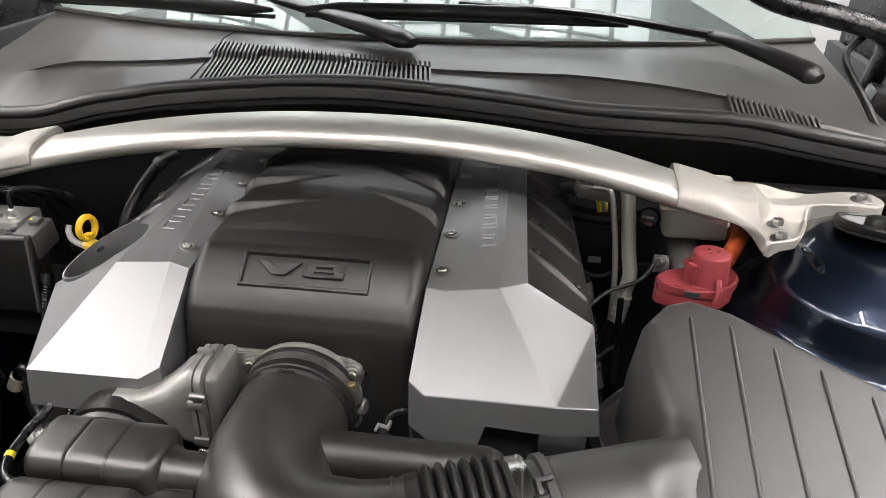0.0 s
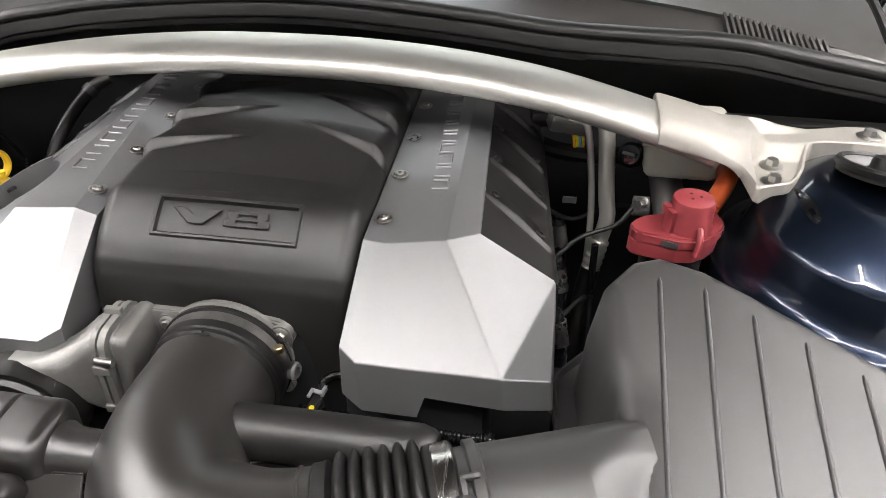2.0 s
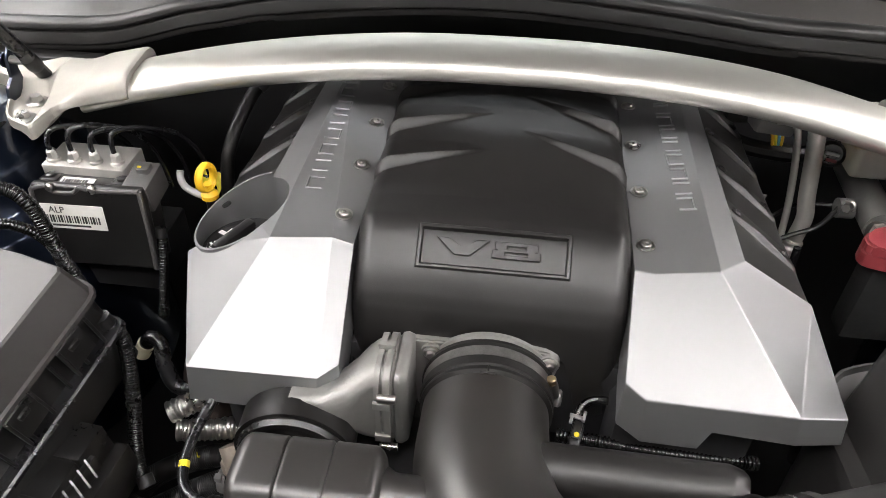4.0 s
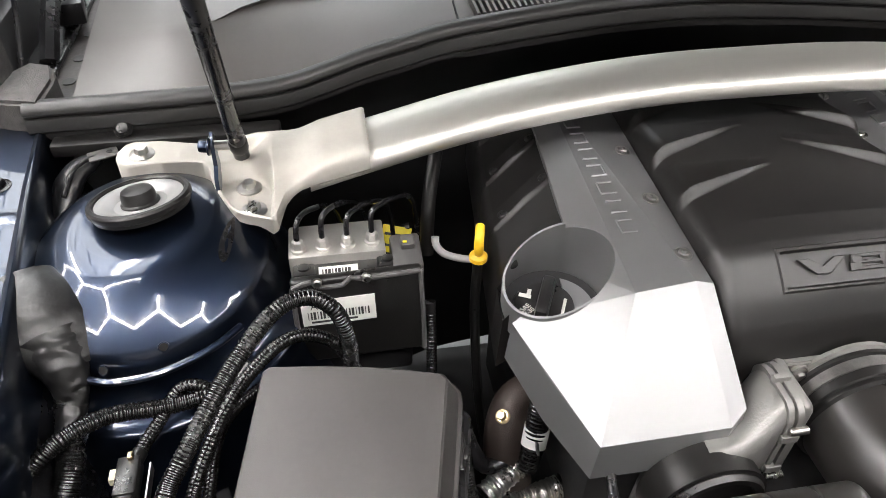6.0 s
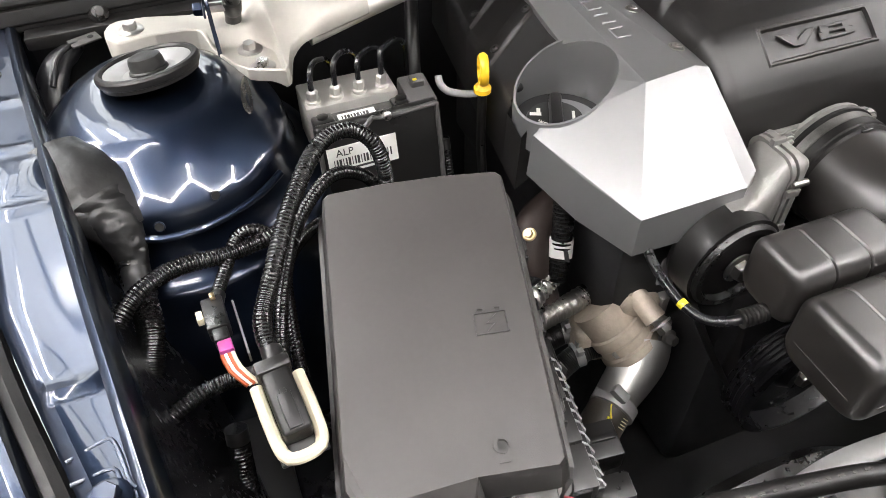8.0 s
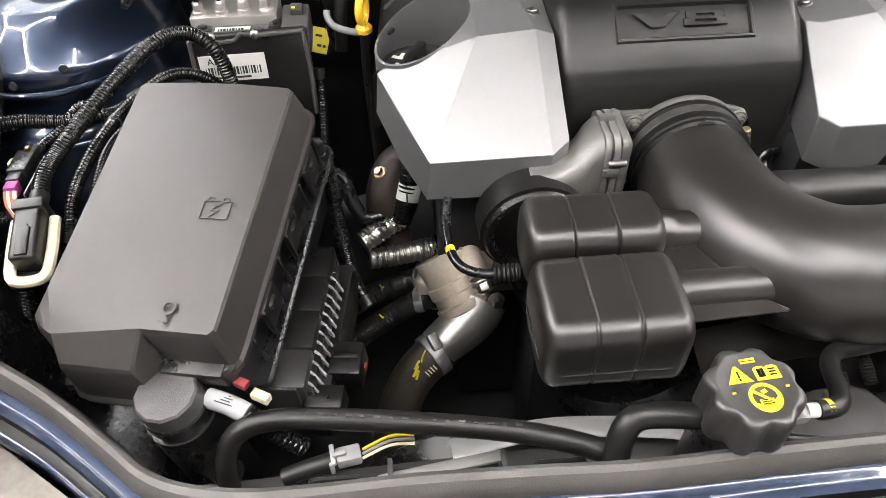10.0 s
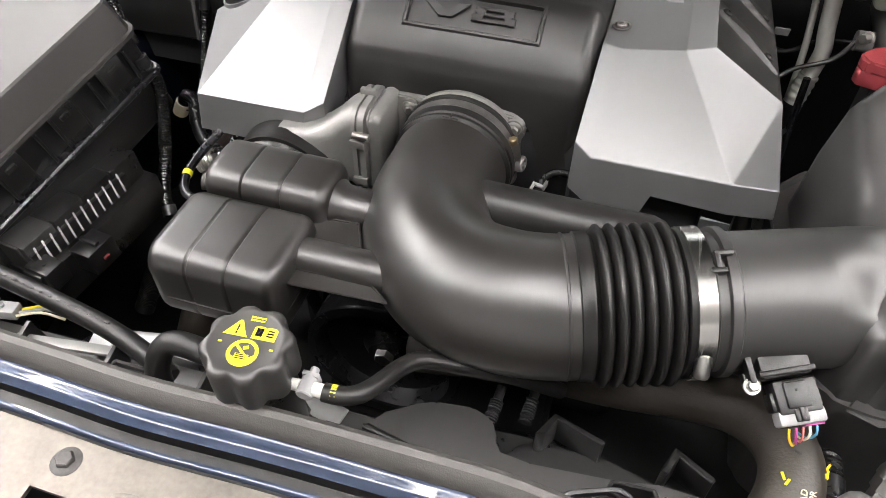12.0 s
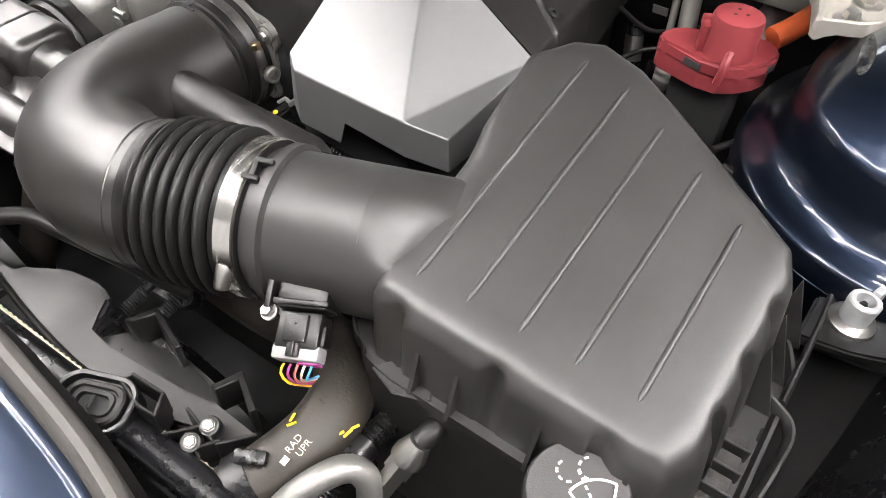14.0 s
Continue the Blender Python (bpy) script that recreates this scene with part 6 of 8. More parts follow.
conduit([(-0.447, -0.118, 0.870), (-0.446, -0.124, 0.925), (-0.455, -0.122, 0.965), (-0.478, -0.120, 0.983), (-0.508, -0.135, 0.982), (-0.545, -0.182, 0.965), (-0.574, -0.236, 0.948), (-0.590, -0.268, 0.935), (-0.589, -0.302, 0.928)], 0.0072)
conduit([(-0.435, -0.122, 0.86), (-0.444, -0.118, 0.885), (-0.465, -0.118, 0.925), (-0.50, -0.132, 0.945), (-0.540, -0.170, 0.935), (-0.566, -0.222, 0.92), (-0.580, -0.262, 0.90), (-0.586, -0.29, 0.87)], 0.0060)
conduit([(-0.44, -0.14, 0.83), (-0.48, -0.140, 0.885), (-0.51, -0.145, 0.91), (-0.555, -0.185, 0.91), (-0.568, -0.24, 0.89), (-0.572, -0.30, 0.85)], 0.0055)
conduit([(-0.530, -0.150, 0.935), (-0.552, -0.160, 0.925), (-0.572, -0.168, 0.925), (-0.604, -0.174, 0.925), (-0.641, -0.181, 0.932), (-0.665, -0.196, 0.937), (-0.685, -0.213, 0.935), (-0.700, -0.232, 0.925), (-0.712, -0.255, 0.895), (-0.715, -0.28, 0.84)], 0.0072)
conduit([(-0.676, -0.148, 0.950), (-0.680, -0.165, 0.930), (-0.676, -0.195, 0.915), (-0.676, -0.222, 0.905), (-0.686, -0.250, 0.885), (-0.700, -0.275, 0.855), (-0.71, -0.29, 0.80)], 0.0108, "thick black corrugated wiring conduit below a taped branch", 0.004)
conduit([(-0.715, -0.305, 0.865), (-0.690, -0.297, 0.880), (-0.660, -0.288, 0.893), (-0.63, -0.284, 0.900), (-0.600, -0.290, 0.905)], 0.0065)
conduit([(-0.632, -0.30, 0.86), (-0.635, -0.315, 0.83), (-0.640, -0.34, 0.78)], 0.0085)
conduit([(-0.558, -0.163, 0.918), (-0.576, -0.160, 0.932), (-0.592, -0.163, 0.931), (-0.606, -0.182, 0.920), (-0.616, -0.205, 0.920), (-0.621, -0.224, 0.922)], 0.0055)
conduit([(-0.362, -0.20, 0.90), (-0.352, -0.195, 0.86), (-0.347, -0.22, 0.80), (-0.335, -0.26, 0.76), (-0.32, -0.28, 0.74)], 0.0075)
conduit([(-0.362, -0.06, 0.90), (-0.362, -0.075, 0.86), (-0.365, -0.10, 0.80)], 0.0055)
bh = thing("heater_hose", "black rubber hose running down behind the coil cover", "hose", group="heater hoses")
part("tube", sweep([(-0.290, 0.185, 0.975), (-0.305, 0.175, 0.968), (-0.318, 0.160, 0.955), (-0.331, 0.125, 0.930), (-0.341, 0.095, 0.895), (-0.345, 0.08, 0.84)], 0.0085, 18, 0.005), "rubber", bh)
part("clamp", sweep([(-0.309, 0.172, 0.965), (-0.315, 0.165, 0.959)], 0.0108, 18), "capgrey", bh)

def crinkled(bm, amp, size):
    """Uneven folds of wrapped tape."""
    for v in bm.verts:
        p = v.co / size
        n = noise.noise(p) + 0.6 * noise.noise(Vector((p.x * 2.7, p.y * 2.7, p.z * 2.7)))
        v.co += Vector((n, -n, n)) * amp
    return bm


tp = thing("taped_branch", "wiring branch wrapped in black cloth tape", "wiring")
part("wrap", crinkled(sweep([(-0.722, -0.075, 0.992), (-0.713, -0.092, 0.986), (-0.700, -0.112, 0.978), (-0.686, -0.130, 0.966), (-0.677, -0.146, 0.952)],
                            lambda s, q: 0.028 + 0.011 * math.sin(math.pi * min(1.0, s * 0.9 + 0.1)) - 0.008 * max(0.0, s - 0.6) / 0.4, 36, 0.003, flat=0.5), 0.0007, 0.020), "tape", tp)
part("wrap_end", crinkled(sweep([(-0.692, -0.124, 0.970), (-0.680, -0.144, 0.954), (-0.676, -0.160, 0.936), (-0.678, -0.176, 0.923)], lambda s, q: 0.0285 - 0.0165 * min(1.0, s * 1.25) ** 0.8, 32, 0.0018, flat=0.8), 0.0012, 0.008), "tape", tp)
part("wrap_end", crinkled(sweep([(-0.677, -0.168, 0.930), (-0.676, -0.190, 0.917)], 0.0122, 24, 0.0015), 0.0008, 0.007), "tape", tp)

pl = thing("wire_plug", "grey plug with a magenta lock and coloured wires", "connector")
pm = frame_of((-0.623, -0.238, 0.922), (1, 0.05, 0), (0, 1, -0.1)) @ Matrix.Diagonal((0.85, 0.9, 0.85, 1))
part("housing", block((0.020, 0.040, 0.018), pm, 0.002), "black", pl)
part("nose", block((0.014, 0.020, 0.014), pm @ Matrix.Translation((0, -0.024, 0)), 0.002), "black", pl)
part("ivory_clip", block((0.006, 0.012, 0.008), pm @ Matrix.Translation((-0.014, 0.006, 0)), 0.001), "cream", pl)
part("amber_clip", block((0.005, 0.007, 0.006), pm @ Matrix.Translation((0.002, 0.018, 0.010)), 0.001), "brass", pl)
part("lock", block((0.013, 0.014, 0.013), pm @ Matrix.Translation((0.001, -0.040, -0.001)), 0.002), "magenta", pl, "magenta locking collar")
for k, c in enumerate(("orange", "white", "orange", "cream")):
    a = pm @ Vector((-0.004 + 0.003 * k, -0.046, 0))
    part("wire", sweep([a, a + Vector((0.003, -0.012, -0.006)), a + Vector((0.012, -0.022, -0.016))], 0.0019, 6), c, pl)
part("spring_strip", block((0.002, 0.07, 0.012), pm @ Matrix.Translation((0.018, -0.02, -0.004)), 0.0005, 1), "zinc", pl)

cn = thing("harness_connector", "large black harness connector held in a cream clip", "connector")
cm = frame_of((-0.589, -0.333, 0.920), (1, 0.10, 0.0), (0.04, 0.97, 0.22)) @ Matrix.Diagonal((0.72, 0.90, 0.8, 1))
part("housing", block((0.030, 0.060, 0.028), cm, 0.004, 3), "black", cn)
part("collar", block((0.036, 0.012, 0.034), cm @ Matrix.Translation((0, 0.030, 0)), 0.003), "black", cn)
part("dot", lathe([(0.004, 0), (0.0035, 0.0015)], 14, cm @ Matrix.Translation((0, 0.004, 0.014))), "black", cn)
part("ridge", block((0.014, 0.030, 0.004), cm @ Matrix.Translation((0, -0.012, 0.0145)), 0.001), "black", cn)
part("clip", sweep([cm @ Vector(p) for p in ((-0.022, 0.024, -0.008), (-0.0225, -0.01, -0.008), (-0.020, -0.036, -0.008), (-0.010, -0.043, -0.008), (0.010, -0.043, -0.008), (0.020, -0.036, -0.008), (0.0225, -0.01, -0.008), (0.022, 0.024, -0.008))], 0.0048, 10, 0.004), "cream", cn, "cream plastic clip frame")
part("bracket", block((0.05, 0.07, 0.008), cm @ Matrix.Translation((0, -0.008, -0.020)), 0.002), "black", cn)

dk = thing("drain_duct", "black plastic drain elbow with a metal tab beside the tower", "duct")
part("elbow", sweep([(-0.690, 0.124, 0.982), (-0.700, 0.120, 0.981), (-0.716, 0.108, 0.976), (-0.727, 0.088, 0.962), (-0.731, 0.062, 0.943), (-0.730, 0.03, 0.91)], lambda s, q: interp(s, (0, 0.1, 0.35, 0.7, 1), (0.006, 0.013, 0.018, 0.011, 0.009)), 20, 0.004, flat=0.7), "gloss", dk)
part("lip", sweep([(-0.688, 0.112, 0.992), (-0.700, 0.106, 0.993), (-0.713, 0.093, 0.988), (-0.722, 0.072, 0.972)], 0.0028, 10, 0.004), "gloss", dk)
part("tab", block((0.030, 0.018, 0.002), pose(-0.684, 0.113, 0.994, 0, 0, 22), 0.0006), "dirty", dk)
# black disc for the shaded hole in the tab
part("tab_hole_shade", lathe([(0.0032, 0), (0.0032, 0.0006), (0.0, 0.0006)], 12, Matrix.Translation((-0.678, 0.116, 0.9948))), "gap_shade", dk)

for p, n in (((-0.649, -0.150, 0.952), (-0.14, -0.89, 0.44)), ((-0.599, -0.141, 0.963), (0.31, -0.85, 0.43))):
    part("flange_hole", lathe([(0.0048, -0.0005), (0.0046, 0.0006), (0.0040, 0.0008), (0.0036, 0.0002), (0.0, 0.0001)], 18, axis_pose(p, n)), "paint", body)
    # black disc inside the ring paints the depth of the hole as shade
    part("flange_hole_shade", lathe([(0.0036, 0.0003), (0.0035, 0.0005), (0.0, 0.0005)], 16, axis_pose(p, n)), "gap_shade", body)
part("flange_bead", sweep([(-0.668, -0.149, 0.944), (-0.649, -0.156, 0.944), (-0.628, -0.157, 0.944), (-0.606, -0.153, 0.944), (-0.583, -0.143, 0.944), (-0.560, -0.128, 0.944), (-0.540, -0.108, 0.944)], 0.0035, 10, 0.004), "paint", body)

lb = thing("splash_panel", "black plastic panel in the front corner of the bay", "panel")
part("panel", prism([(-0.71, -0.36), (-0.66, -0.37), (-0.58, -0.46), (-0.56, -0.60), (-0.72, -0.60)], 0.835, 0.845, 0.003), "black", lb)
part("panel", box(-0.70, -0.60, -0.36, -0.19, 0.735, 0.745, 0.002), "black", lb)

# ---- engine front, filler side ----
wp = thing("water_pump", "stained cast aluminium water pump and thermostat housing", "water pump")
wbody = part("body", join(block((0.085, 0.060, 0.052), pose(-0.222, -0.212, 0.692, 0, 0, -14), 0.008, 3), block((0.060, 0.040, 0.050), pose(-0.190, -0.210, 0.735, 0, 20, -14), 0.010, 3), block((0.09, 0.03, 0.10), pose(-0.165, -0.200, 0.715), 0.012, 3)), "tancast", wp)
part("drum", lathe([(0.031, -0.035), (0.031, -0.004), (0.0335, -0.002), (0.0335, 0.010), (0.0315, 0.012), (0.0315, 0.022), (0.035, 0.024), (0.035, 0.033), (0.031, 0.036)], 36, axis_pose((-0.224, -0.232, 0.716), (0.42, -0.62, -0.66))), "tancast", wbody)
part("boss", join(block((0.05, 0.045, 0.055), pose(-0.205, -0.222, 0.742, 0, 20, -10), 0.012, 3), sweep([(-0.214, -0.196, 0.775), (-0.206, -0.236, 0.764), (-0.198, -0.262, 0.752)], lambda q, r: 0.0105 + 0.002 * q, 20, 0.004), block((0.020, 0.014, 0.016), pose(-0.212, -0.228, 0.766, 20, 30, 0), 0.003)), "tancast", wbody)
part("ear", join(block((0.018, 0.034, 0.012), pose(-0.186, -0.250, 0.735, 0, 20, 25), 0.004), block((0.014, 0.020, 0.030), pose(-0.176, -0.236, 0.745, 0, 0, 15), 0.004)), "cast", wbody)
part("outlet", sweep([(-0.196, -0.250, 0.700), (-0.204, -0.262, 0.690), (-0.220, -0.273, 0.679), (-0.250, -0.289, 0.664)], lambda q, r: 0.0325 - 0.0085 * q, 30, 0.003), "satin", wp, "bright cast outlet elbow")
part("outlet_dome", lathe([(0.0325, -0.006), (0.032, 0.003), (0.028, 0.011), (0.018, 0.017), (0.0, 0.019)], 32, axis_pose((-0.199, -0.254, 0.695), (0.45, -0.62, 0.45))), "satin", wp)
part("outlet_seam", sweep([(-0.176, -0.262, 0.700), (-0.184, -0.278, 0.687), (-0.205, -0.291, 0.670), (-0.232, -0.300, 0.655)], 0.0022, 8, 0.004), "satin", wp)
part("rivet", lathe([(0.0052, 0), (0.0048, 0.002), (0.003, 0.003)], 14, axis_pose((-0.214, -0.272, 0.706), (-0.1, -0.55, 0.82))), "satin", wp)
for q, w, r in (((-0.196, -0.268, 0.751), (0.25, -0.75, -0.35), 0.0085), ((-0.236, -0.255, 0.706), (-0.2, -0.7, 0.5), 0.0060), ((-0.180, -0.270, 0.722), (0.1, -0.9, 0.3), 0.0065), ((-0.205, -0.222, 0.800), (0.1, -0.8, 0.5), 0.0060)):
    bolt(q, w, r, 0.010, r * 1.5, wp)
part("bracket", block((0.030, 0.004, 0.040), pose(-0.176, -0.236, 0.800, -20, 30, 10), 0.002), "disc", wp, "pale grey label plate")

rh = thing("radiator_hose", "thick dark rubber radiator hose with yellow paint marks", "hose", group="radiator hoses")
part("hose", sweep([(-0.243, -0.287, 0.664), (-0.262, -0.297, 0.652), (-0.284, -0.310, 0.628), (-0.300, -0.324, 0.585), (-0.31, -0.345, 0.53), (-0.31, -0.38, 0.46)], 0.0245, 24, 0.006), "hose", rh)
part("clamp", sweep([(-0.247, -0.290, 0.6625), (-0.258, -0.297, 0.6595)], 0.0265, 28, 0.004), "disc", rh, "steel spring clamp")
part("clamp_ear", block((0.012, 0.02, 0.010), pose(-0.252, -0.298, 0.690, 30, 0, 30), 0.002), "disc", rh)
part("paint_mark", sweep([(-0.270, -0.309, 0.6725), (-0.276, -0.317, 0.668), (-0.272, -0.316, 0.671), (-0.278, -0.323, 0.662), (-0.272, -0.320, 0.668), (-0.275, -0.326, 0.660)], 0.0014, 6, 0.001), "yellowmark", rh, "yellow paint squiggle")
part("paint_mark", sweep([(-0.262, -0.300, 0.679), (-0.266, -0.306, 0.676), (-0.268, -0.312, 0.672)], 0.0010, 6, 0.001), "yellowmark", rh)
for k in range(4):
    part("print_bar", block((0.0012, 0.0075 - 0.001 * (k % 2), 0.0010), axis_pose((-0.262 + 0.0030 * k, -0.3235 + 0.0020 * k, 0.6655 + 0.001 * k), (0.3, -0.6, 0.72), 0.4), 0.0002, 1), "cream", rh)

for a, b, c in (((-0.225, -0.205, 0.692), (-0.262, -0.195, 0.684), (-0.33, -0.20, 0.66)), ((-0.225, -0.232, 0.690), (-0.265, -0.229, 0.682), (-0.33, -0.245, 0.65))):
    t = thing("heater_hose", "black heater hose with a steel spring clamp and yellow mark", "hose", group="heater hoses")
    part("hose", sweep([a, b, c, (c[0] - 0.05, c[1] - 0.02, c[2] - 0.03), (c[0] - 0.08, c[1] - 0.05, c[2] - 0.10)], lambda q, r: 0.0135 + 0.0004 * math.sin(2600 * r), 22, 0.0012), "rubber", t)
    d = (Vector(b) - Vector(a)).normalized()
    p = Vector(b)
    part("clamp", sweep([p - d * 0.005, p + d * 0.005], 0.0150, 20, 0.004), "disc", t, "bright steel spring clamp")
    part("clamp_ear", join(block((0.008, 0.007, 0.009), Matrix.Translation(p + Vector((0, 0.002, 0.018))), 0.001), block((0.008, 0.007, 0.009), Matrix.Translation(p + Vector((-0.004, -0.008, 0.016))), 0.001)), "disc", t)
    q = Vector(c).lerp(Vector(b), 0.35)
    part("paint_mark", sweep([q + Vector((dx, -0.003 + dy, 0.0135 - abs(dy) * 0.3)) for dx, dy in ((-0.006, 0.003), (-0.002, -0.003), (0.001, 0.003), (0.004, -0.002))], 0.0011, 6, 0.001), "yellowmark", t, "yellow paint smear")
    part("nipple", sweep([(-0.205, a[1] - 0.002, a[2] + 0.003), a], 0.011, 16), "tancast", t)

for pts, end in (([(-0.326, -0.202, 0.758), (-0.300, -0.186, 0.764), (-0.279, -0.174, 0.768)], [(-0.280, -0.175, 0.768), (-0.272, -0.169, 0.780), (-0.267, -0.164, 0.800), (-0.264, -0.158, 0.835), (-0.262, -0.150, 0.865)]),
                 ([(-0.320, -0.207, 0.735), (-0.280, -0.197, 0.731), (-0.243, -0.189, 0.731)], [(-0.245, -0.189, 0.731), (-0.228, -0.185, 0.740), (-0.214, -0.179, 0.753), (-0.204, -0.170, 0.775), (-0.200, -0.160, 0.81)])):
    t = thing("foil_hose", "small ribbed hose wrapped in crinkled silver foil", "hose", group="foil hoses")
    part("foil", crinkled(sweep(pts, lambda q, r: 0.0122 + 0.0008 * math.sin(900 * r) + 0.0006 * math.sin(2400 * r), 22, 0.0013), 0.0007, 0.006), "foil", t)
    part("hose_end", sweep(end, ribbed(0.0104, 0.0044, 0.0008), 16, 0.0011), "tubing", t)
sl = thing("hose_sleeve", "grey plastic sleeve round a ribbed hose", "sleeve")
part("ring", sweep([(-0.226, -0.184, 0.741), (-0.2105, -0.177, 0.757)], 0.0150, 24, 0.004), "capgrey", sl)
eh = thing("coolant_hose", "black hose with a white printed clip", "hose")
part("hose", sweep([(-0.262, -0.150, 0.862), (-0.266, -0.162, 0.825), (-0.272, -0.174, 0.795), (-0.280, -0.184, 0.77)], ribbed(0.0112, 0.0046, 0.0007), 16, 0.0012), "tubing", eh)
part("clip", sweep([(-0.2665, -0.164, 0.812), (-0.272, -0.174, 0.794)], 0.0132, 18, 0.004), "white", eh, "white clip with dark print")
part("print_bar", block((0.002, 0.012, 0.008), axis_pose((-0.272, -0.186, 0.806), (0, -0.8, 0.5)), 0), "ink", eh)

ex = thing("exhaust_manifold", "heat stained brown steel exhaust manifold under the cover", "exhaust")
part("runner", sweep([(-0.25, -0.12, 0.82), (-0.285, -0.135, 0.81), (-0.298, -0.16, 0.78), (-0.29, -0.175, 0.73)], 0.022, 20, 0.006), "rust", ex)
bolt((-0.300, -0.152, 0.818), (-0.5, -0.3, 0.8), 0.005, 0.006, 0.008, ex, "brass")
hp = thing("coolant_pipe", "dark steel coolant pipe bent beside the engine", "pipe")
part("pipe", sweep([(-0.365, -0.150, 0.80), (-0.355, -0.150, 0.818), (-0.342, -0.155, 0.815), (-0.335, -0.170, 0.795), (-0.318, -0.18, 0.775), (-0.28, -0.17, 0.78)], 0.0085, 14, 0.005), "gloss", hp)
part("stub", sweep([(-0.372, -0.150, 0.79), (-0.362, -0.150, 0.808)], 0.0095, 14), "cream", hp, "cream plastic stub")

pu = thing("belt_pulley", "black belt pulley with a hex bolt on the engine front", "pulley")
pm = axis_pose((-0.153, -0.254, 0.848), (0.05, -1, 0.02)) @ Matrix.Diagonal((1.0, 1.0, 1.15, 1))
part("rim", lathe([(0.020, 0.010), (0.040, 0.012), (0.044, 0.0), (0.050, 0.0), (0.0505, 0.004)] + [(0.0505 - 0.002 * (k % 2), 0.004 + 0.0024 * k) for k in range(12)] + [(0.0505, 0.034), (0.048, 0.038), (0.042, 0.038), (0.039, 0.030), (0.020, 0.028), (0.014, 0.032)], 48, pm), "black", pu)
bolt((-0.150, -0.296, 0.849), (0.05, -1, 0.02), 0.0115, 0.010, 0.017, pu, "zinc")
part("belt", lathe([(0.0508, 0.006), (0.0535, 0.006)] + [(0.0535 - 0.0005 * (k % 2), 0.0075 + 0.0023 * k) for k in range(10)] + [(0.0535, 0.032), (0.0508, 0.032)], 56, pm), "rubber", pu)
lowp = thing("belt_pulley", "black belt pulley with a hex bolt on the engine front", "pulley")
pm = axis_pose((-0.03, -0.31, 0.66), (0, -1, 0))
part("rim", lathe([(0.02, 0.0), (0.085, 0.0), (0.09, 0.004)] + [(0.09 - 0.003 * (k % 2), 0.006 + 0.003 * k) for k in range(10)] + [(0.09, 0.04), (0.08, 0.042), (0.075, 0.02), (0.03, 0.02), (0.02, 0.03)], 48, pm), "gloss", lowp)
bolt((-0.03, -0.335, 0.66), (0, -1, 0), 0.012, 0.012, 0.018, lowp, "zinc")

bl = thing("drive_belt", "black ribbed drive belt running down the engine front", "belt")
for x0, x1 in ((-0.104, -0.116), (-0.200, -0.118)):
    part("strand", sweep([(x0, -0.275, 0.845), ((x0 + x1) / 2, -0.290, 0.75), (x1, -0.312, 0.66)], 0.012, 10, 0.02, flat=0.16, up=(1, 0, 0)), "rubber", bl)

pcv = thing("vent_tube", "thin black vent tube with a yellow mark", "hose")
part("tube", sweep([(-0.228, -0.245, 0.882), (-0.2335, -0.263, 0.870), (-0.2375, -0.295, 0.866), (-0.2357, -0.3256, 0.863), (-0.226, -0.346, 0.861), (-0.206, -0.357, 0.863), (-0.178, -0.3605, 0.866)], 0.0046, 12, 0.003), "gloss", pcv)
part("mark", sweep([(-0.2364, -0.3215, 0.8634), (-0.2352, -0.3275, 0.8626)], 0.00485, 12), "yellowmark", pcv)
part("sleeve", sweep([(-0.200, -0.3585, 0.8640), (-0.176, -0.3605, 0.866)], ribbed(0.0078, 0.004, 0.0009), 14, 0.001), "rubber", pcv)

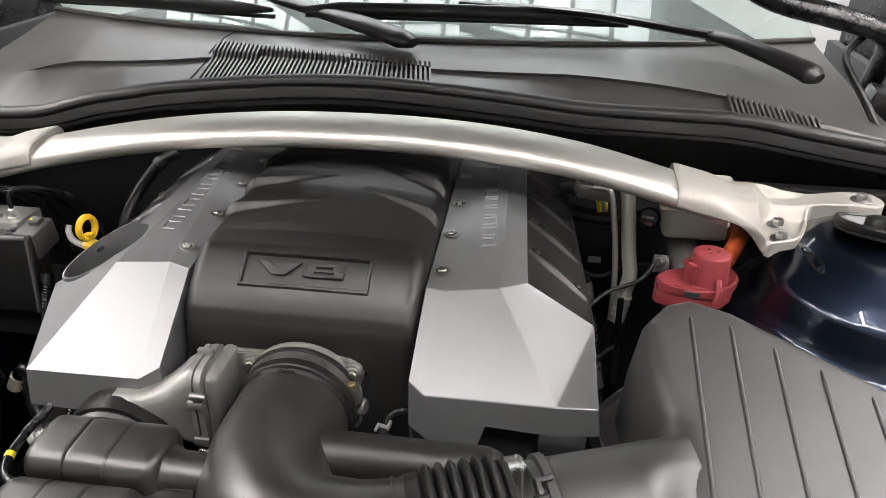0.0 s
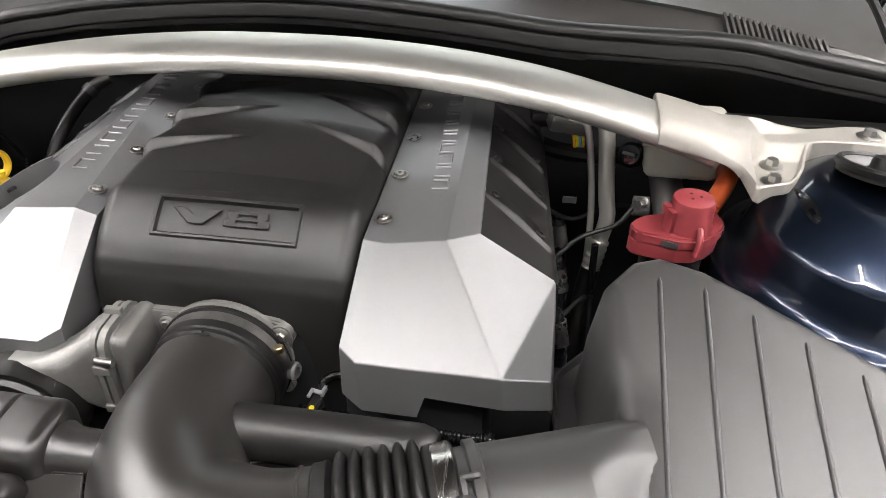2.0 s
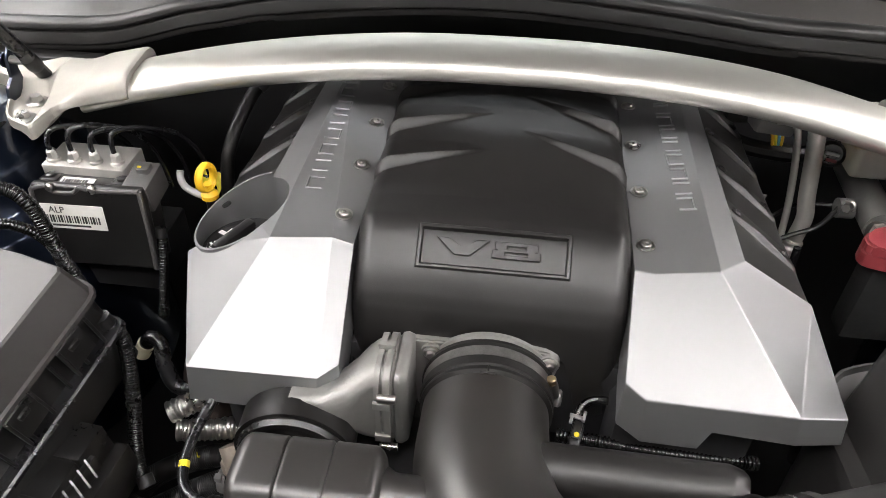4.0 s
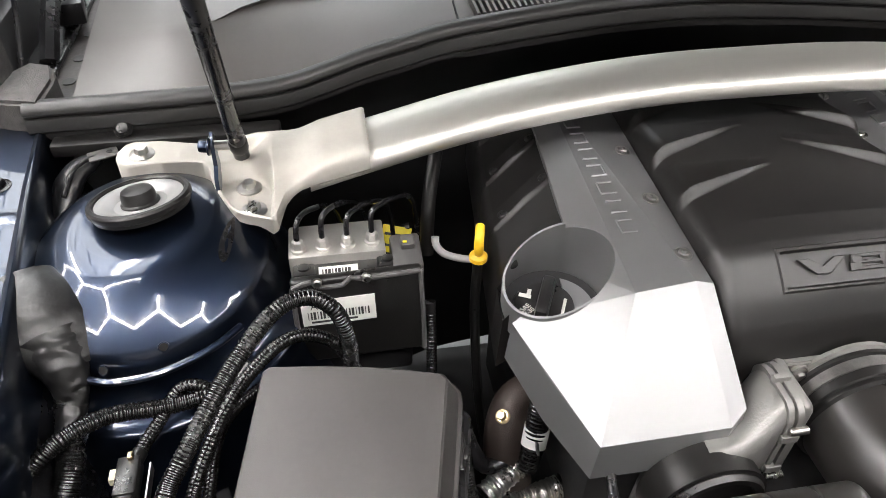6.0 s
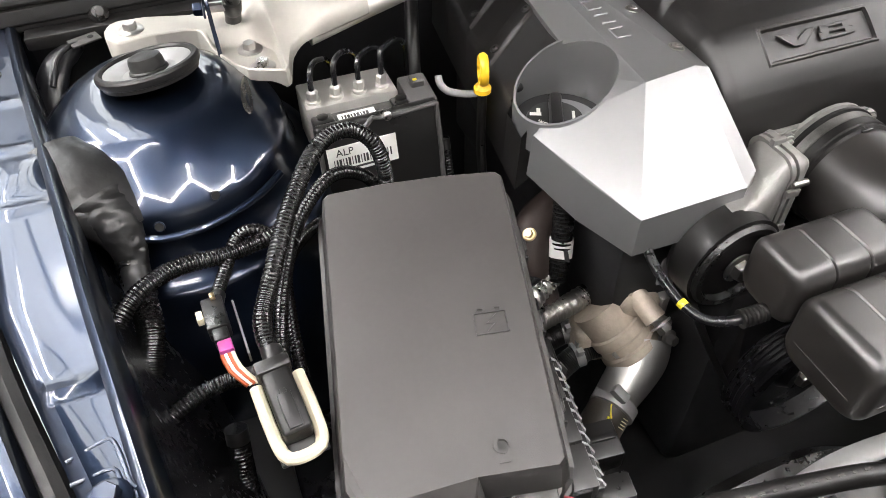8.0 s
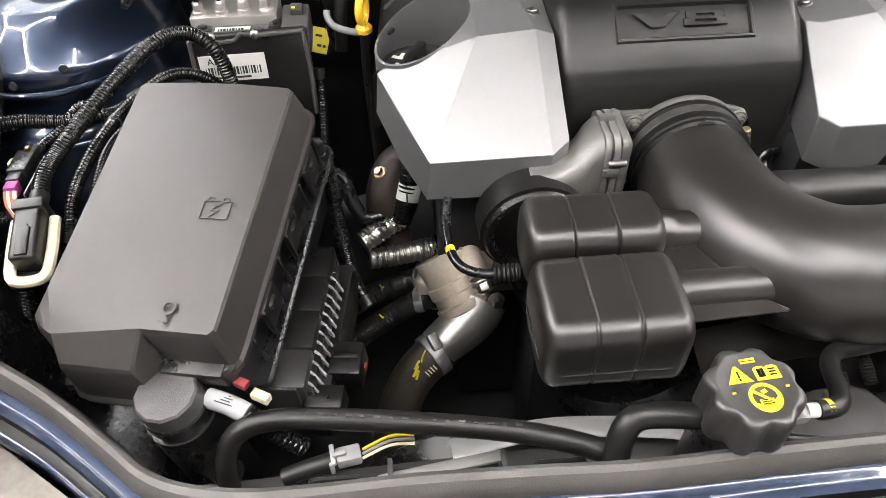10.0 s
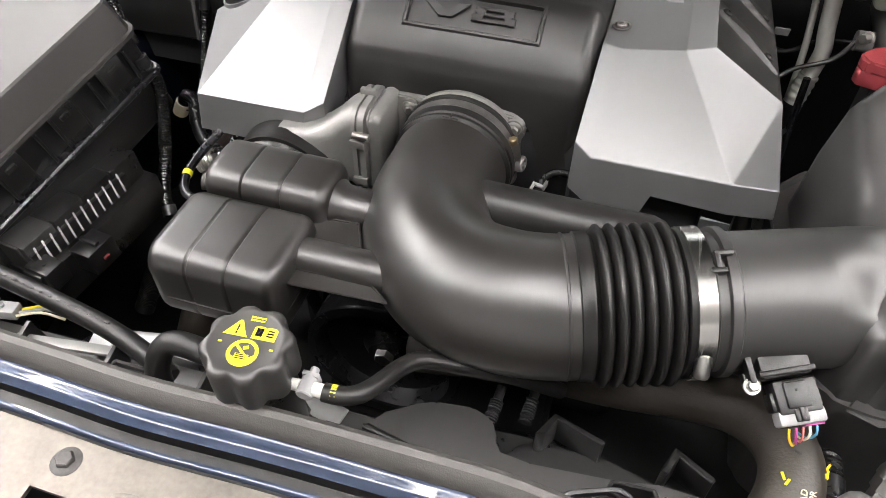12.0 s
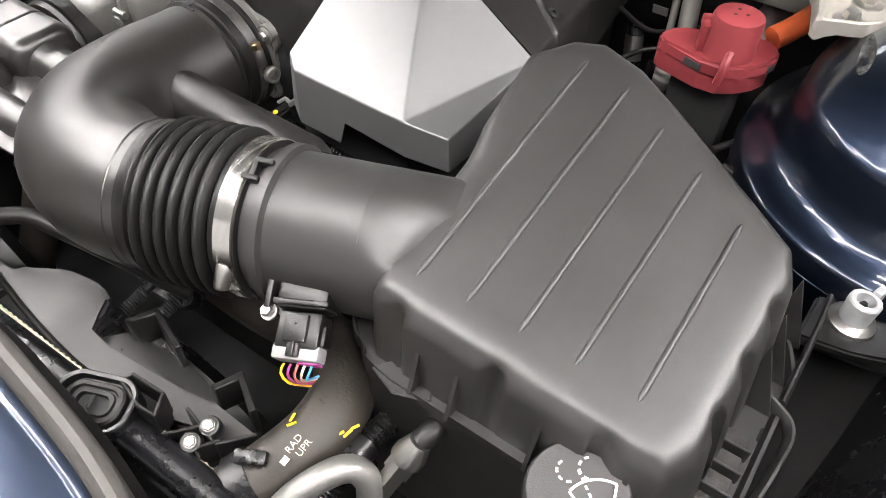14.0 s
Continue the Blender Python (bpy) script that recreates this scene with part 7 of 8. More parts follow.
# ---- right side of the bay ----
def jump_terminal():
    t = thing("jump_terminal", "red plastic battery jump terminal with a round cap", "terminal")
    base = [(0.388, -0.026), (0.391, -0.034), (0.398, -0.037), (0.436, -0.048), (0.456, -0.046), (0.470, -0.034), (0.482, -0.020), (0.488, -0.004), (0.485, 0.012), (0.474, 0.022), (0.446, 0.016), (0.404, -0.006), (0.391, -0.014)]
    part("base", prism(base, 0.927, 0.9415, 0.003, 3), "red", t)
    part("base_skirt", prism([(0.4 + (x - 0.4) * 0.96, y * 0.94 - 0.001) for x, y in base], 0.912, 0.928, 0.001, 1), "red", t)
    m = Matrix.Translation((0.4475, -0.020, 0.941))
    part("cap", lathe([(0.0232, 0), (0.0232, 0.006), (0.0222, 0.009), (0.0216, 0.031), (0.0204, 0.0345), (0.0170, 0.0362), (0.0, 0.0368)], 40, m), "red", t)
    for a in (0, 120, 240):
        part("cap_mark", lathe([(0.0018, 0), (0.0015, 0.0006)], 8, m @ Matrix.Translation((0.006 * math.cos(radians(a)), 0.006 * math.sin(radians(a)), 0.0364))), "rust", t)
    part("hinge_lug", join(block((0.006, 0.014, 0.026), pose(0.4255, -0.030, 0.953, 0, 0, 25), 0.0015), block((0.009, 0.010, 0.010), pose(0.4235, -0.022, 0.9625, 0, 0, 25), 0.0015)), "red", t)
    part("strap", sweep([(0.4545, -0.040, 0.951), (0.4548, -0.0475, 0.946), (0.4545, -0.0505, 0.936), (0.4535, -0.0505, 0.926)], 0.0036, 8), "red", t)
    part("window", block((0.017, 0.002, 0.007), pose(0.4275, -0.0455, 0.9335, 0, 0, -16), 0.0004, 1), "ink", t)
    part("window", block((0.010, 0.002, 0.006), pose(0.4855, -0.010, 0.933, 0, 0, 72), 0.0004, 1), "ink", t)
    # post coloured near-black so the space under the terminal reads as shade
    part("under_housing", box(0.408, 0.468, -0.030, 0.006, 0.80, 0.914, 0.006), "gap_shade", t)
    o = thing("battery_cable", "orange-red sleeved battery cable", "cable")
    part("sleeve", sweep([(0.474, 0.018, 0.945), (0.486, 0.036, 0.952), (0.498, 0.06, 0.960), (0.508, 0.10, 0.95), (0.51, 0.14, 0.92)], 0.0105, 16, 0.005), "orange", o)


jump_terminal()


def brake_tank():
    t = thing("brake_fluid_tank", "milky plastic brake fluid tank on a cast master cylinder", "fluid tank")
    part("upper", box(0.410, 0.508, 0.110, 0.172, 0.970, 1.000, 0.010, 3), "tank", t)
    part("lower", box(0.416, 0.503, 0.114, 0.170, 0.922, 0.970, 0.010, 3), "tank", t)
    part("weld_line", box(0.4075, 0.511, 0.1075, 0.174, 0.9675, 0.9725, 0.002), "cream", t)
    part("cylinder", sweep([(0.45, 0.06, 0.895), (0.452, 0.12, 0.895), (0.455, 0.20, 0.895)], 0.020, 18), "cast", t)
    part("port", lathe([(0.012, 0), (0.012, 0.018)], 14, axis_pose((0.425, 0.09, 0.898), (-1, 0, 0))), "cast", t)
    bolt((0.418, 0.085, 0.905), (-0.6, -0.7, 0.2), 0.006, 0.012, 0.008, t)
    bolt((0.446, 0.06, 0.893), (0, -1, 0.2), 0.010, 0.008, 0.014, t)


brake_tank()

ac = thing("refrigerant_pipe", "bare aluminium refrigerant pipe joined to a black hose", "pipe")
part("pipe", sweep([(0.352, 0.18, 0.985), (0.362, 0.135, 0.990), (0.367, 0.122, 0.975), (0.376, 0.105, 0.90), (0.380, 0.098, 0.875), (0.376, 0.092, 0.850), (0.372, 0.088, 0.835)], 0.0098, 20, 0.005), "bar", ac)
part("crimp", sweep([(0.3745, 0.090, 0.845), (0.368, 0.083, 0.808)], lambda s, q: 0.0118 + 0.0007 * math.sin(700 * q), 20, 0.001), "bar", ac, "crimped aluminium sleeve")
part("hose", sweep([(0.3685, 0.084, 0.810), (0.362, 0.075, 0.76), (0.36, 0.05, 0.68), (0.355, 0.02, 0.60), (0.34, -0.02, 0.5)], 0.0125, 18, 0.01), "rubber", ac, "black rubber hose")
tp2 = thing("refrigerant_pipe", "thin bare aluminium refrigerant line", "pipe")
part("pipe", sweep([(0.322, 0.13, 0.985), (0.340, 0.125, 0.985), (0.348, 0.12, 0.965), (0.358, 0.11, 0.90), (0.362, 0.10, 0.84), (0.36, 0.08, 0.74), (0.35, 0.05, 0.6)], 0.0042, 12, 0.006), "bar", tp2)
part("fitting", block((0.05, 0.03, 0.022), pose(0.322, 0.145, 0.975, 0, 10, 10), 0.005), "cast", tp2)
lines = thing("hard_line", "black pipe run behind the red terminal", "pipe")
part("pipe", sweep([(0.366, 0.055, 0.86), (0.368, 0.045, 0.78), (0.372, 0.02, 0.66)], 0.0045, 10), "gloss", lines)
sn = thing("pressure_sensor", "dark sensor plug with a pale face and red seal", "sensor")
part("body", lathe([(0.016, 0), (0.016, 0.02), (0.012, 0.026)], 20, axis_pose((0.408, 0.16, 0.93), (-0.3, -0.8, 0.4))), "black", sn)
part("face", block((0.016, 0.004, 0.016), axis_pose((0.400, 0.138, 0.942), (-0.3, -0.8, 0.4)), 0.001), "grey", sn)
part("seal", block((0.012, 0.004, 0.003), axis_pose((0.400, 0.134, 0.935), (-0.3, -0.8, 0.4)), 0.0006), "red", sn)
for k, pts in enumerate(([(0.27, 0.17, 0.94), (0.31, 0.16, 0.93), (0.36, 0.15, 0.93), (0.40, 0.16, 0.93)], [(0.30, 0.10, 0.88), (0.34, 0.11, 0.86), (0.38, 0.13, 0.87), (0.42, 0.12, 0.88)], [(0.32, 0.05, 0.84), (0.35, 0.07, 0.86), (0.39, 0.08, 0.875), (0.41, 0.09, 0.90)], [(0.31, -0.05, 0.80), (0.34, -0.02, 0.82), (0.36, 0.03, 0.80)])):
    w = thing("wiring_conduit", "thin black wiring loom behind the engine", "wiring", group="wiring looms")
    part("tube", sweep(pts, 0.0028 if k else 0.011, 10, 0.006), "rubber", w)
wi = thing("wire_bundle", "yellow and green wires behind the engine", "wiring")
for k, c in enumerate(("yellow", "yellowmark", "blue_wire", "yellow")):
    part("wire", sweep([(0.318 + 0.004 * k, 0.165, 0.965), (0.330 + 0.004 * k, 0.155, 0.955), (0.335 + 0.003 * k, 0.15, 0.93)], 0.002, 6), c, wi)
cb = thing("connector_bracket", "black connector bracket with a pale tag behind the engine", "connector")
part("bracket", block((0.05, 0.02, 0.02), pose(0.30, 0.19, 0.96, 0, 0, 15), 0.003), "black", cb)
part("tag", block((0.018, 0.002, 0.012), pose(0.335, 0.14, 0.87, 20, 0, 0), 0.0005, 1), "grey", cb)
# coil ends below the side cover
for k in range(4):
    y = -0.17 + 0.095 * k
    s = thing("ignition_lead", "short silver booted ignition lead under the cover", "ignition lead", group="ignition leads")
    part("boot", sweep([(0.318, y, 0.86), (0.328, y - 0.01, 0.83), (0.330, y - 0.02, 0.78)], 0.0085, 14), "gloss", s)
    part("shield", sweep([(0.3225, y - 0.004, 0.848), (0.3285, y - 0.012, 0.822)], 0.0105, 16), "foil", s)

wl = thing("wheelhouse_panel", "satin black plastic panel beside the air filter box", "panel")
rows = []
for k in range(25):
    f = k / 24
    y = 0.16 - 0.72 * f
    rows.append([Vector((x, y, z - 0.05 * max(0.0, f - 0.6))) for x, z in ((0.545, 0.70), (0.575, 0.785), (0.61, 0.815), (0.66, 0.83), (0.71, 0.86), (0.735, 0.93))])
part("sheet", loft(rows, caps=False, closed=False), "weather", wl)
st = thing("ground_stud", "zinc stud with a grey plug on a black bracket", "stud")
part("washer", lathe([(0.017, 0), (0.0165, 0.003), (0.012, 0.006)], 24, Matrix.Translation((0.623, -0.198, 0.880))), "zinc", st)
part("plug", lathe([(0.0108, 0.004), (0.0108, 0.018), (0.0112, 0.0185), (0.0112, 0.0235), (0.0100, 0.0245), (0.0068, 0.0245), (0.0062, 0.016)], 12, Matrix.Translation((0.623, -0.198, 0.880))), "plugwhite", st, "pale grey plug")
part("pin", lathe([(0.0030, 0.010), (0.0030, 0.020), (0.0018, 0.022)], 12, Matrix.Translation((0.623, -0.198, 0.880))), "black", st)
part("plug_tab", block((0.006, 0.009, 0.012), pose(0.629, -0.186, 0.902, 0, 0, -20), 0.001), "plugwhite", st)
part("bracket", prism([(0.595, -0.232), (0.597, -0.186), (0.622, -0.176), (0.655, -0.182), (0.658, -0.215), (0.63, -0.226)], 0.872, 0.880, 0.002), "black", st)
part("rail", sweep([(0.60, -0.215, 0.866), (0.65, -0.21, 0.868), (0.70, -0.20, 0.87)], 0.008, 10), "black", st)


# ---- filler caps ----
def washer_cap():
    t = thing("washer_cap", "worn dark grey washer fluid cap with a white spray symbol", "cap")
    m = pose(0.526, -0.432, 0.890, 6, 0, -8)
    prof = [(0.0295, 0.0), (0.0295, 0.012), (0.028, 0.0145), (0.0, 0.0155)]
    cap = part("cap", lathe(prof, 48, m), "capgrey", t)
    part("lip", lathe([(0.030, -0.006), (0.031, -0.003), (0.0295, 0.0)], 48, m), "black", t)
    part("neck", lathe([(0.024, -0.10), (0.024, -0.004)], 28, m), "black", t)
    a = m @ Matrix.Translation((0.003, 0.001, 0.0162)) @ Matrix.Rotation(radians(48), 4, "Z")
    arc = lambda r0, x0, y0, a0, a1, n: [(x0 + r0 * math.cos(radians(a0 + (a1 - a0) * k / n)), y0 + r0 * math.sin(radians(a0 + (a1 - a0) * k / n)), 0) for k in range(n + 1)]
    def stroke(pts):
        return sweep([a @ Vector(p) for p in pts], 0.0008, 6, 0.002, flat=0.3)
    part("symbol", stroke(arc(0.022, 0.006, -0.016, 55, 128, 10)), "white", cap, "white windscreen outline")
    part("symbol", stroke([(0.0185, 0.002, 0), (0.0135, -0.010, 0)]), "white", cap)
    part("symbol", stroke([(-0.008, 0.001, 0), (-0.001, -0.013, 0)]), "white", cap)
    for k in range(5):
        part("symbol", stroke([(0.004 - 0.001 * k, -0.008 + 0.0044 * k, 0), (0.0035 - 0.001 * k, -0.0055 + 0.0044 * k, 0)]), "white", cap)
    for sgn in (-1, 1):
        for k in range(4):
            c0 = arc(0.0062, 0.0 + sgn * 0.0062, 0.0125, 90 - sgn * 95 + sgn * 46 * k * 1.0 + 90, 90 - sgn * 95 + sgn * (46 * k + 26) + 90, 3)
            part("symbol", stroke(c0), "white", cap)


washer_cap()


def coolant_cap():
    t = thing("coolant_filler", "black coolant filler neck under a lobed cap with yellow symbols", "filler cap")
    m = pose(-0.0465, -0.5304, 0.888, 1.5, 0, 4.4) @ Matrix.Diagonal((0.95, 0.95, 0.95, 1))
    n = 128
    loops = []
    for r, z, deep in ((0.0345, 0.0, 0.0050), (0.0358, 0.004, 0.0050), (0.0358, 0.033, 0.0050), (0.0350, 0.0368, 0.0046), (0.0335, 0.0390, 0.0040), (0.0315, 0.0400, 0.0030), (0.0275, 0.0405, 0.0), (0.0268, 0.0402, 0.0), (0.015, 0.0404, 0.0), (0.001, 0.0405, 0.0)):
        loops.append([m @ Vector(((r - deep * (0.5 + 0.5 * math.cos(8 * q + 0.4)) ** 1.5) * math.cos(q), (r - deep * (0.5 + 0.5 * math.cos(8 * q + 0.4)) ** 1.5) * math.sin(q), z)) for q in (2 * math.pi * k / n for k in range(n))])
    cap = part("cap", loft(loops), "airbox", t, smooth=50)
    part("neck", lathe([(0.030, -0.09), (0.030, 0.001)], 28, m), "black", t)
    a = m @ Matrix.Translation((0, 0, 0.0404))
    part("warning_triangle", prism([(-0.0195, 0.0030), (0.0, 0.0030), (-0.0022, 0.0055), (-0.0086, 0.0170), (-0.0108, 0.0170), (-0.0178, 0.0055)], 0, 0.0005, 0, 1, a), "yellowmark", cap)
    part("triangle_mark", join(block((0.0012, 0.0055, 0.0004), a @ Matrix.Translation((-0.0097, 0.0098, 0.0006)), 0), block((0.0014, 0.0014, 0.0004), a @ Matrix.Translation((-0.0097, 0.0055, 0.0006)), 0)), "gloss", cap)
    part("book", join(prism([(0.0025, 0.0030), (0.0210, 0.0030), (0.0210, 0.0130), (0.0185, 0.0145), (0.0140, 0.0145), (0.0118, 0.0132), (0.0095, 0.0145), (0.0050, 0.0145), (0.0025, 0.0130)], 0, 0.0005, 0, 1, a)), "yellowmark", cap)
    part("book_page", block((0.0052, 0.0070, 0.0004), a @ Matrix.Translation((0.0074, 0.0090, 0.0005)), 0), "gloss", cap)
    for q in range(3):
        part("book_line", block((0.0050, 0.0011, 0.0004), a @ Matrix.Translation((0.0160, 0.0066 + 0.0024 * q, 0.0005)), 0), "gloss", cap)
    rc = a @ Matrix.Translation((0.002, -0.0105, 0))
    part("do_not_open_ring", lathe([(0.0118, 0), (0.0118, 0.0005), (0.0090, 0.0005), (0.0090, 0)], 40, rc), "yellowmark", cap)
    part("do_not_open_mark", join(block((0.0105, 0.0052, 0.0004), rc @ Matrix.Translation((0.0, -0.0036, 0.0002)), 0), block((0.0042, 0.0030, 0.0004), rc @ Matrix.Translation((0.0008, 0.0048, 0.0002)) @ Matrix.Rotation(radians(20), 4, "Z"), 0)), "yellowmark", cap)
    part("do_not_open_line", join(*[block((0.0080, 0.0006, 0.0003), rc @ Matrix.Translation((0.0, -0.0050 + 0.0016 * q, 0.0005)), 0) for q in range(3)]), "gloss", cap)
    part("do_not_open_bar", block((0.0200, 0.0022, 0.0005), rc @ Matrix.Translation((0, 0, 0.0004)) @ Matrix.Rotation(radians(-40), 4, "Z"), 0), "yellowmark", cap)
    for q in range(6):
        part("print_bar", block((0.0032 + 0.0006 * (q % 2), 0.0015, 0.0004), a @ Matrix.Translation((-0.0020 + 0.0040 * (q % 3), 0.0190 + 0.0026 * (q // 3), 0.0002)), 0), "yellowmark", cap)
    for x in (-0.0185, 0.0215):
        part("print_bar", block((0.0028, 0.0015, 0.0004), a @ Matrix.Translation((x, -0.0040, 0.0002)), 0), "yellowmark", cap)
    st = thing("coolant_stub", "black bent rubber coolant hose stub at the filler neck", "hose")
    part("stub", sweep([(-0.074, -0.5285, 0.886), (-0.100, -0.5260, 0.888), (-0.119, -0.5260, 0.887), (-0.129, -0.531, 0.879), (-0.133, -0.538, 0.862), (-0.133, -0.541, 0.845)], 0.0098, 20, 0.003), "rubber", st)
    hs = thing("coolant_hose", "long black coolant hose along the radiator top", "hose")
    part("hose", sweep([(-0.130, -0.533, 0.845), (-0.155, -0.523, 0.850), (-0.20, -0.510, 0.852), (-0.258, -0.499, 0.852), (-0.33, -0.487, 0.850), (-0.39, -0.480, 0.846), (-0.420, -0.485, 0.835), (-0.430, -0.498, 0.81), (-0.43, -0.51, 0.77)], 0.0088, 16, 0.005), "rubber", hs)
    for k in range(16):
        f = k / 15
        part("print_bar", block((0.005 - 0.002 * (k % 2), 0.0022, 0.0006), pose(-0.20 - 0.16 * f, -0.5095 + 0.0245 * f, 0.8612 - 0.0005 * f, -8, 0, -9), 0), "foam", hs)
    nb = thing("quick_connector", "pale grey quick connector with a bent coolant hose", "hose")
    part("connector", join(lathe([(0.0056, -0.008), (0.0064, -0.007), (0.0064, 0.007), (0.0058, 0.0085), (0.0034, 0.0088), (0.0034, 0.0145), (0.0028, 0.0155)], 22, axis_pose((-0.0046, -0.5315, 0.8885), (0, 1, 0.12))), block((0.013, 0.004, 0.013), pose(-0.0046, -0.5235, 0.8890, 8, 0, 0), 0.001)), "grey", nb, "pale grey quick connector with a round button")
    part("nipple", sweep([(-0.020, -0.5322, 0.887), (-0.010, -0.5318, 0.888)], 0.0046, 14), "white", nb)
    part("tape", sweep([(0.0010, -0.5322, 0.8890), (0.0120, -0.5326, 0.8895)], 0.0054, 16), "white", nb, "white paint band")
    part("hose", sweep([(0.009, -0.5326, 0.8893), (0.020, -0.5318, 0.8888), (0.030, -0.5265, 0.8860), (0.038, -0.5130, 0.8800), (0.049, -0.4830, 0.8690), (0.062, -0.4680, 0.8640), (0.090, -0.4590, 0.8560), (0.13, -0.445, 0.84), (0.17, -0.42, 0.80)], 0.0072, 18, 0.003), "rubber", nb)
    part("mark", sweep([(0.0145, -0.5323, 0.8892), (0.0185, -0.5319, 0.8889)], 0.0073, 16, 0.002), "yellowmark", nb, "yellow paint mark")


coolant_cap()


def steering_tank():
    t = thing("fluid_reservoir", "black fluid reservoir with a grey topped screw cap", "fluid tank")
    m = pose(-0.470, -0.455, 0.838, 6, -4, 0)
    part("cap", lathe([(0.026, 0.0), (0.0265, 0.012), (0.0255, 0.022), (0.0235, 0.024), (0.0, 0.0245)], 12, m), "capgrey", t)
    part("cap_skirt", lathe([(0.027, -0.012), (0.027, 0.004), (0.0262, 0.005)], 32, m), "black", t)
    part("neck", lathe([(0.030, -0.16), (0.029, -0.012)], 28, m), "black", t)
    part("spout", sweep([(-0.46, -0.47, 0.78), (-0.442, -0.485, 0.790), (-0.430, -0.497, 0.80)], 0.0125, 16), "black", t)
    w = thing("wire_plug", "white taped plug with a red clip by the fluid reservoir", "connector")
    part("wrap", sweep([(-0.444, -0.452, 0.842), (-0.428, -0.458, 0.840), (-0.412, -0.466, 0.836)], 0.0085, 14), "plugwhite", w, "pale paper wrap with faint print")
    for k in range(4):
        part("print_bar", block((0.016 - 0.004 * (k % 2), 0.0008, 0.0006), pose(-0.429, -0.4625 + 0.0028 * k, 0.8482 + 0.0006 * k - (0.0003 * k * k), 0, 0, -24), 0), "capgrey", w)
    part("red_clip", block((0.012, 0.008, 0.006), pose(-0.416, -0.446, 0.850, 0, 0, -30), 0.001), "red", w)
    part("cream_clip", block((0.016, 0.008, 0.008), pose(-0.402, -0.452, 0.838, 0, 0, -30), 0.001), "cream", w)
    part("tail", sweep([(-0.412, -0.466, 0.836), (-0.395, -0.475, 0.825), (-0.37, -0.48, 0.80)], ribbed(0.0075, 0.005, 0.0008), 12, 0.0013), "tubing", w)


steering_tank()


# ---- radiator top, fan shroud ----
def radiator():
    t = thing("radiator_support", "black plastic radiator top panel with ribs and brackets", "radiator")
    part("panel", prism([(-0.50, -0.545), (-0.50, -0.50), (-0.20, -0.492), (0.03, -0.486), (0.03, -0.515), (-0.2, -0.548)], 0.775, 0.790, 0.003), "airbox", t)
    part("shroud_top", prism([(0.015, -0.500), (0.035, -0.486), (0.052, -0.468), (0.070, -0.460), (0.102, -0.456), (0.120, -0.462), (0.129, -0.478), (0.132, -0.494), (0.160, -0.4935), (0.188, -0.491), (0.225, -0.4875), (0.258, -0.479), (0.330, -0.481), (0.330, -0.512), (0.262, -0.500), (0.245, -0.5125), (0.170, -0.5185), (0.106, -0.5145)], 0.788, 0.798, 0.003), "airbox", t)
    part("shelf", prism([(0.130, -0.493), (0.150, -0.468), (0.215, -0.462), (0.262, -0.472), (0.262, -0.481), (0.19, -0.491)], 0.776, 0.784, 0.002), "black", t)
    part("edge_bead", sweep([(0.02, -0.502, 0.797), (0.106, -0.5145, 0.798), (0.17, -0.5185, 0.798), (0.245, -0.5125, 0.798)], 0.0026, 8, 0.01), "black", t)
    part("tank", box(-0.42, 0.40, -0.552, -0.519, 0.70, 0.806, 0.008), "black", t)
    part("tank_rail", sweep([(-0.10, -0.537, 0.808), (0.06, -0.538, 0.810), (0.20, -0.536, 0.812), (0.34, -0.534, 0.812)], 0.0135, 18, 0.01), "gloss", t)
    # bracket arches behind the panel
    for pts in ([(0.158, -0.474), (0.170, -0.450), (0.176, -0.452), (0.166, -0.472)], [(0.170, -0.450), (0.214, -0.464), (0.212, -0.469), (0.170, -0.455)], [(0.258, -0.476), (0.268, -0.452), (0.274, -0.455), (0.264, -0.477)], [(0.268, -0.452), (0.300, -0.470), (0.297, -0.475), (0.268, -0.458)]):
        part("bracket", prism(pts, 0.780, 0.812, 0.001, 1), "black", t)
    for k in range(4):
        x = -0.30 + 0.09 * k
        part("rib", prism([(0, 0), (0.045, 0), (0.040, 0.022), (0.006, 0.030)], -0.0018, 0.0018, 0, 1, Matrix.Translation((x, -0.50, 0.79)) @ Matrix(((0, 0, 1, 0), (-1, 0, 0, 0), (0, 1, 0, 0), (0, 0, 0, 1)))), "black", t)
    for a, b in (((0.116, -0.455, 0.770), (0.118, -0.430, 0.776)), ((0.146, -0.442, 0.770), (0.148, -0.420, 0.776))):
        part("threaded_stud", sweep([a, b], ribbed(0.0055, 0.0026, 0.0007), 14, 0.0008), "dark", t)
        part("stud_cap", sweep([b, Vector(b) + (Vector(b) - Vector(a)) * 0.5], 0.0045, 12), "black", t)
    for x in (-0.34, -0.17, 0.02):
        y = -0.538
        fr = [(-0.018, -0.010), (0.018, -0.010), (0.018, 0.010), (-0.018, 0.010), (-0.018, -0.010)]
        part("clip_frame", join(*[sweep([Vector((x + a[0], y + a[1], 0.835)), Vector((x + b[0], y + b[1], 0.835))], 0.0026, 6, straight=True) for a, b in zip(fr, fr[1:])]), "black", t)
        part("clip_post", block((0.036, 0.018, 0.012), pose(x, y, 0.826), 0.002), "dark", t)
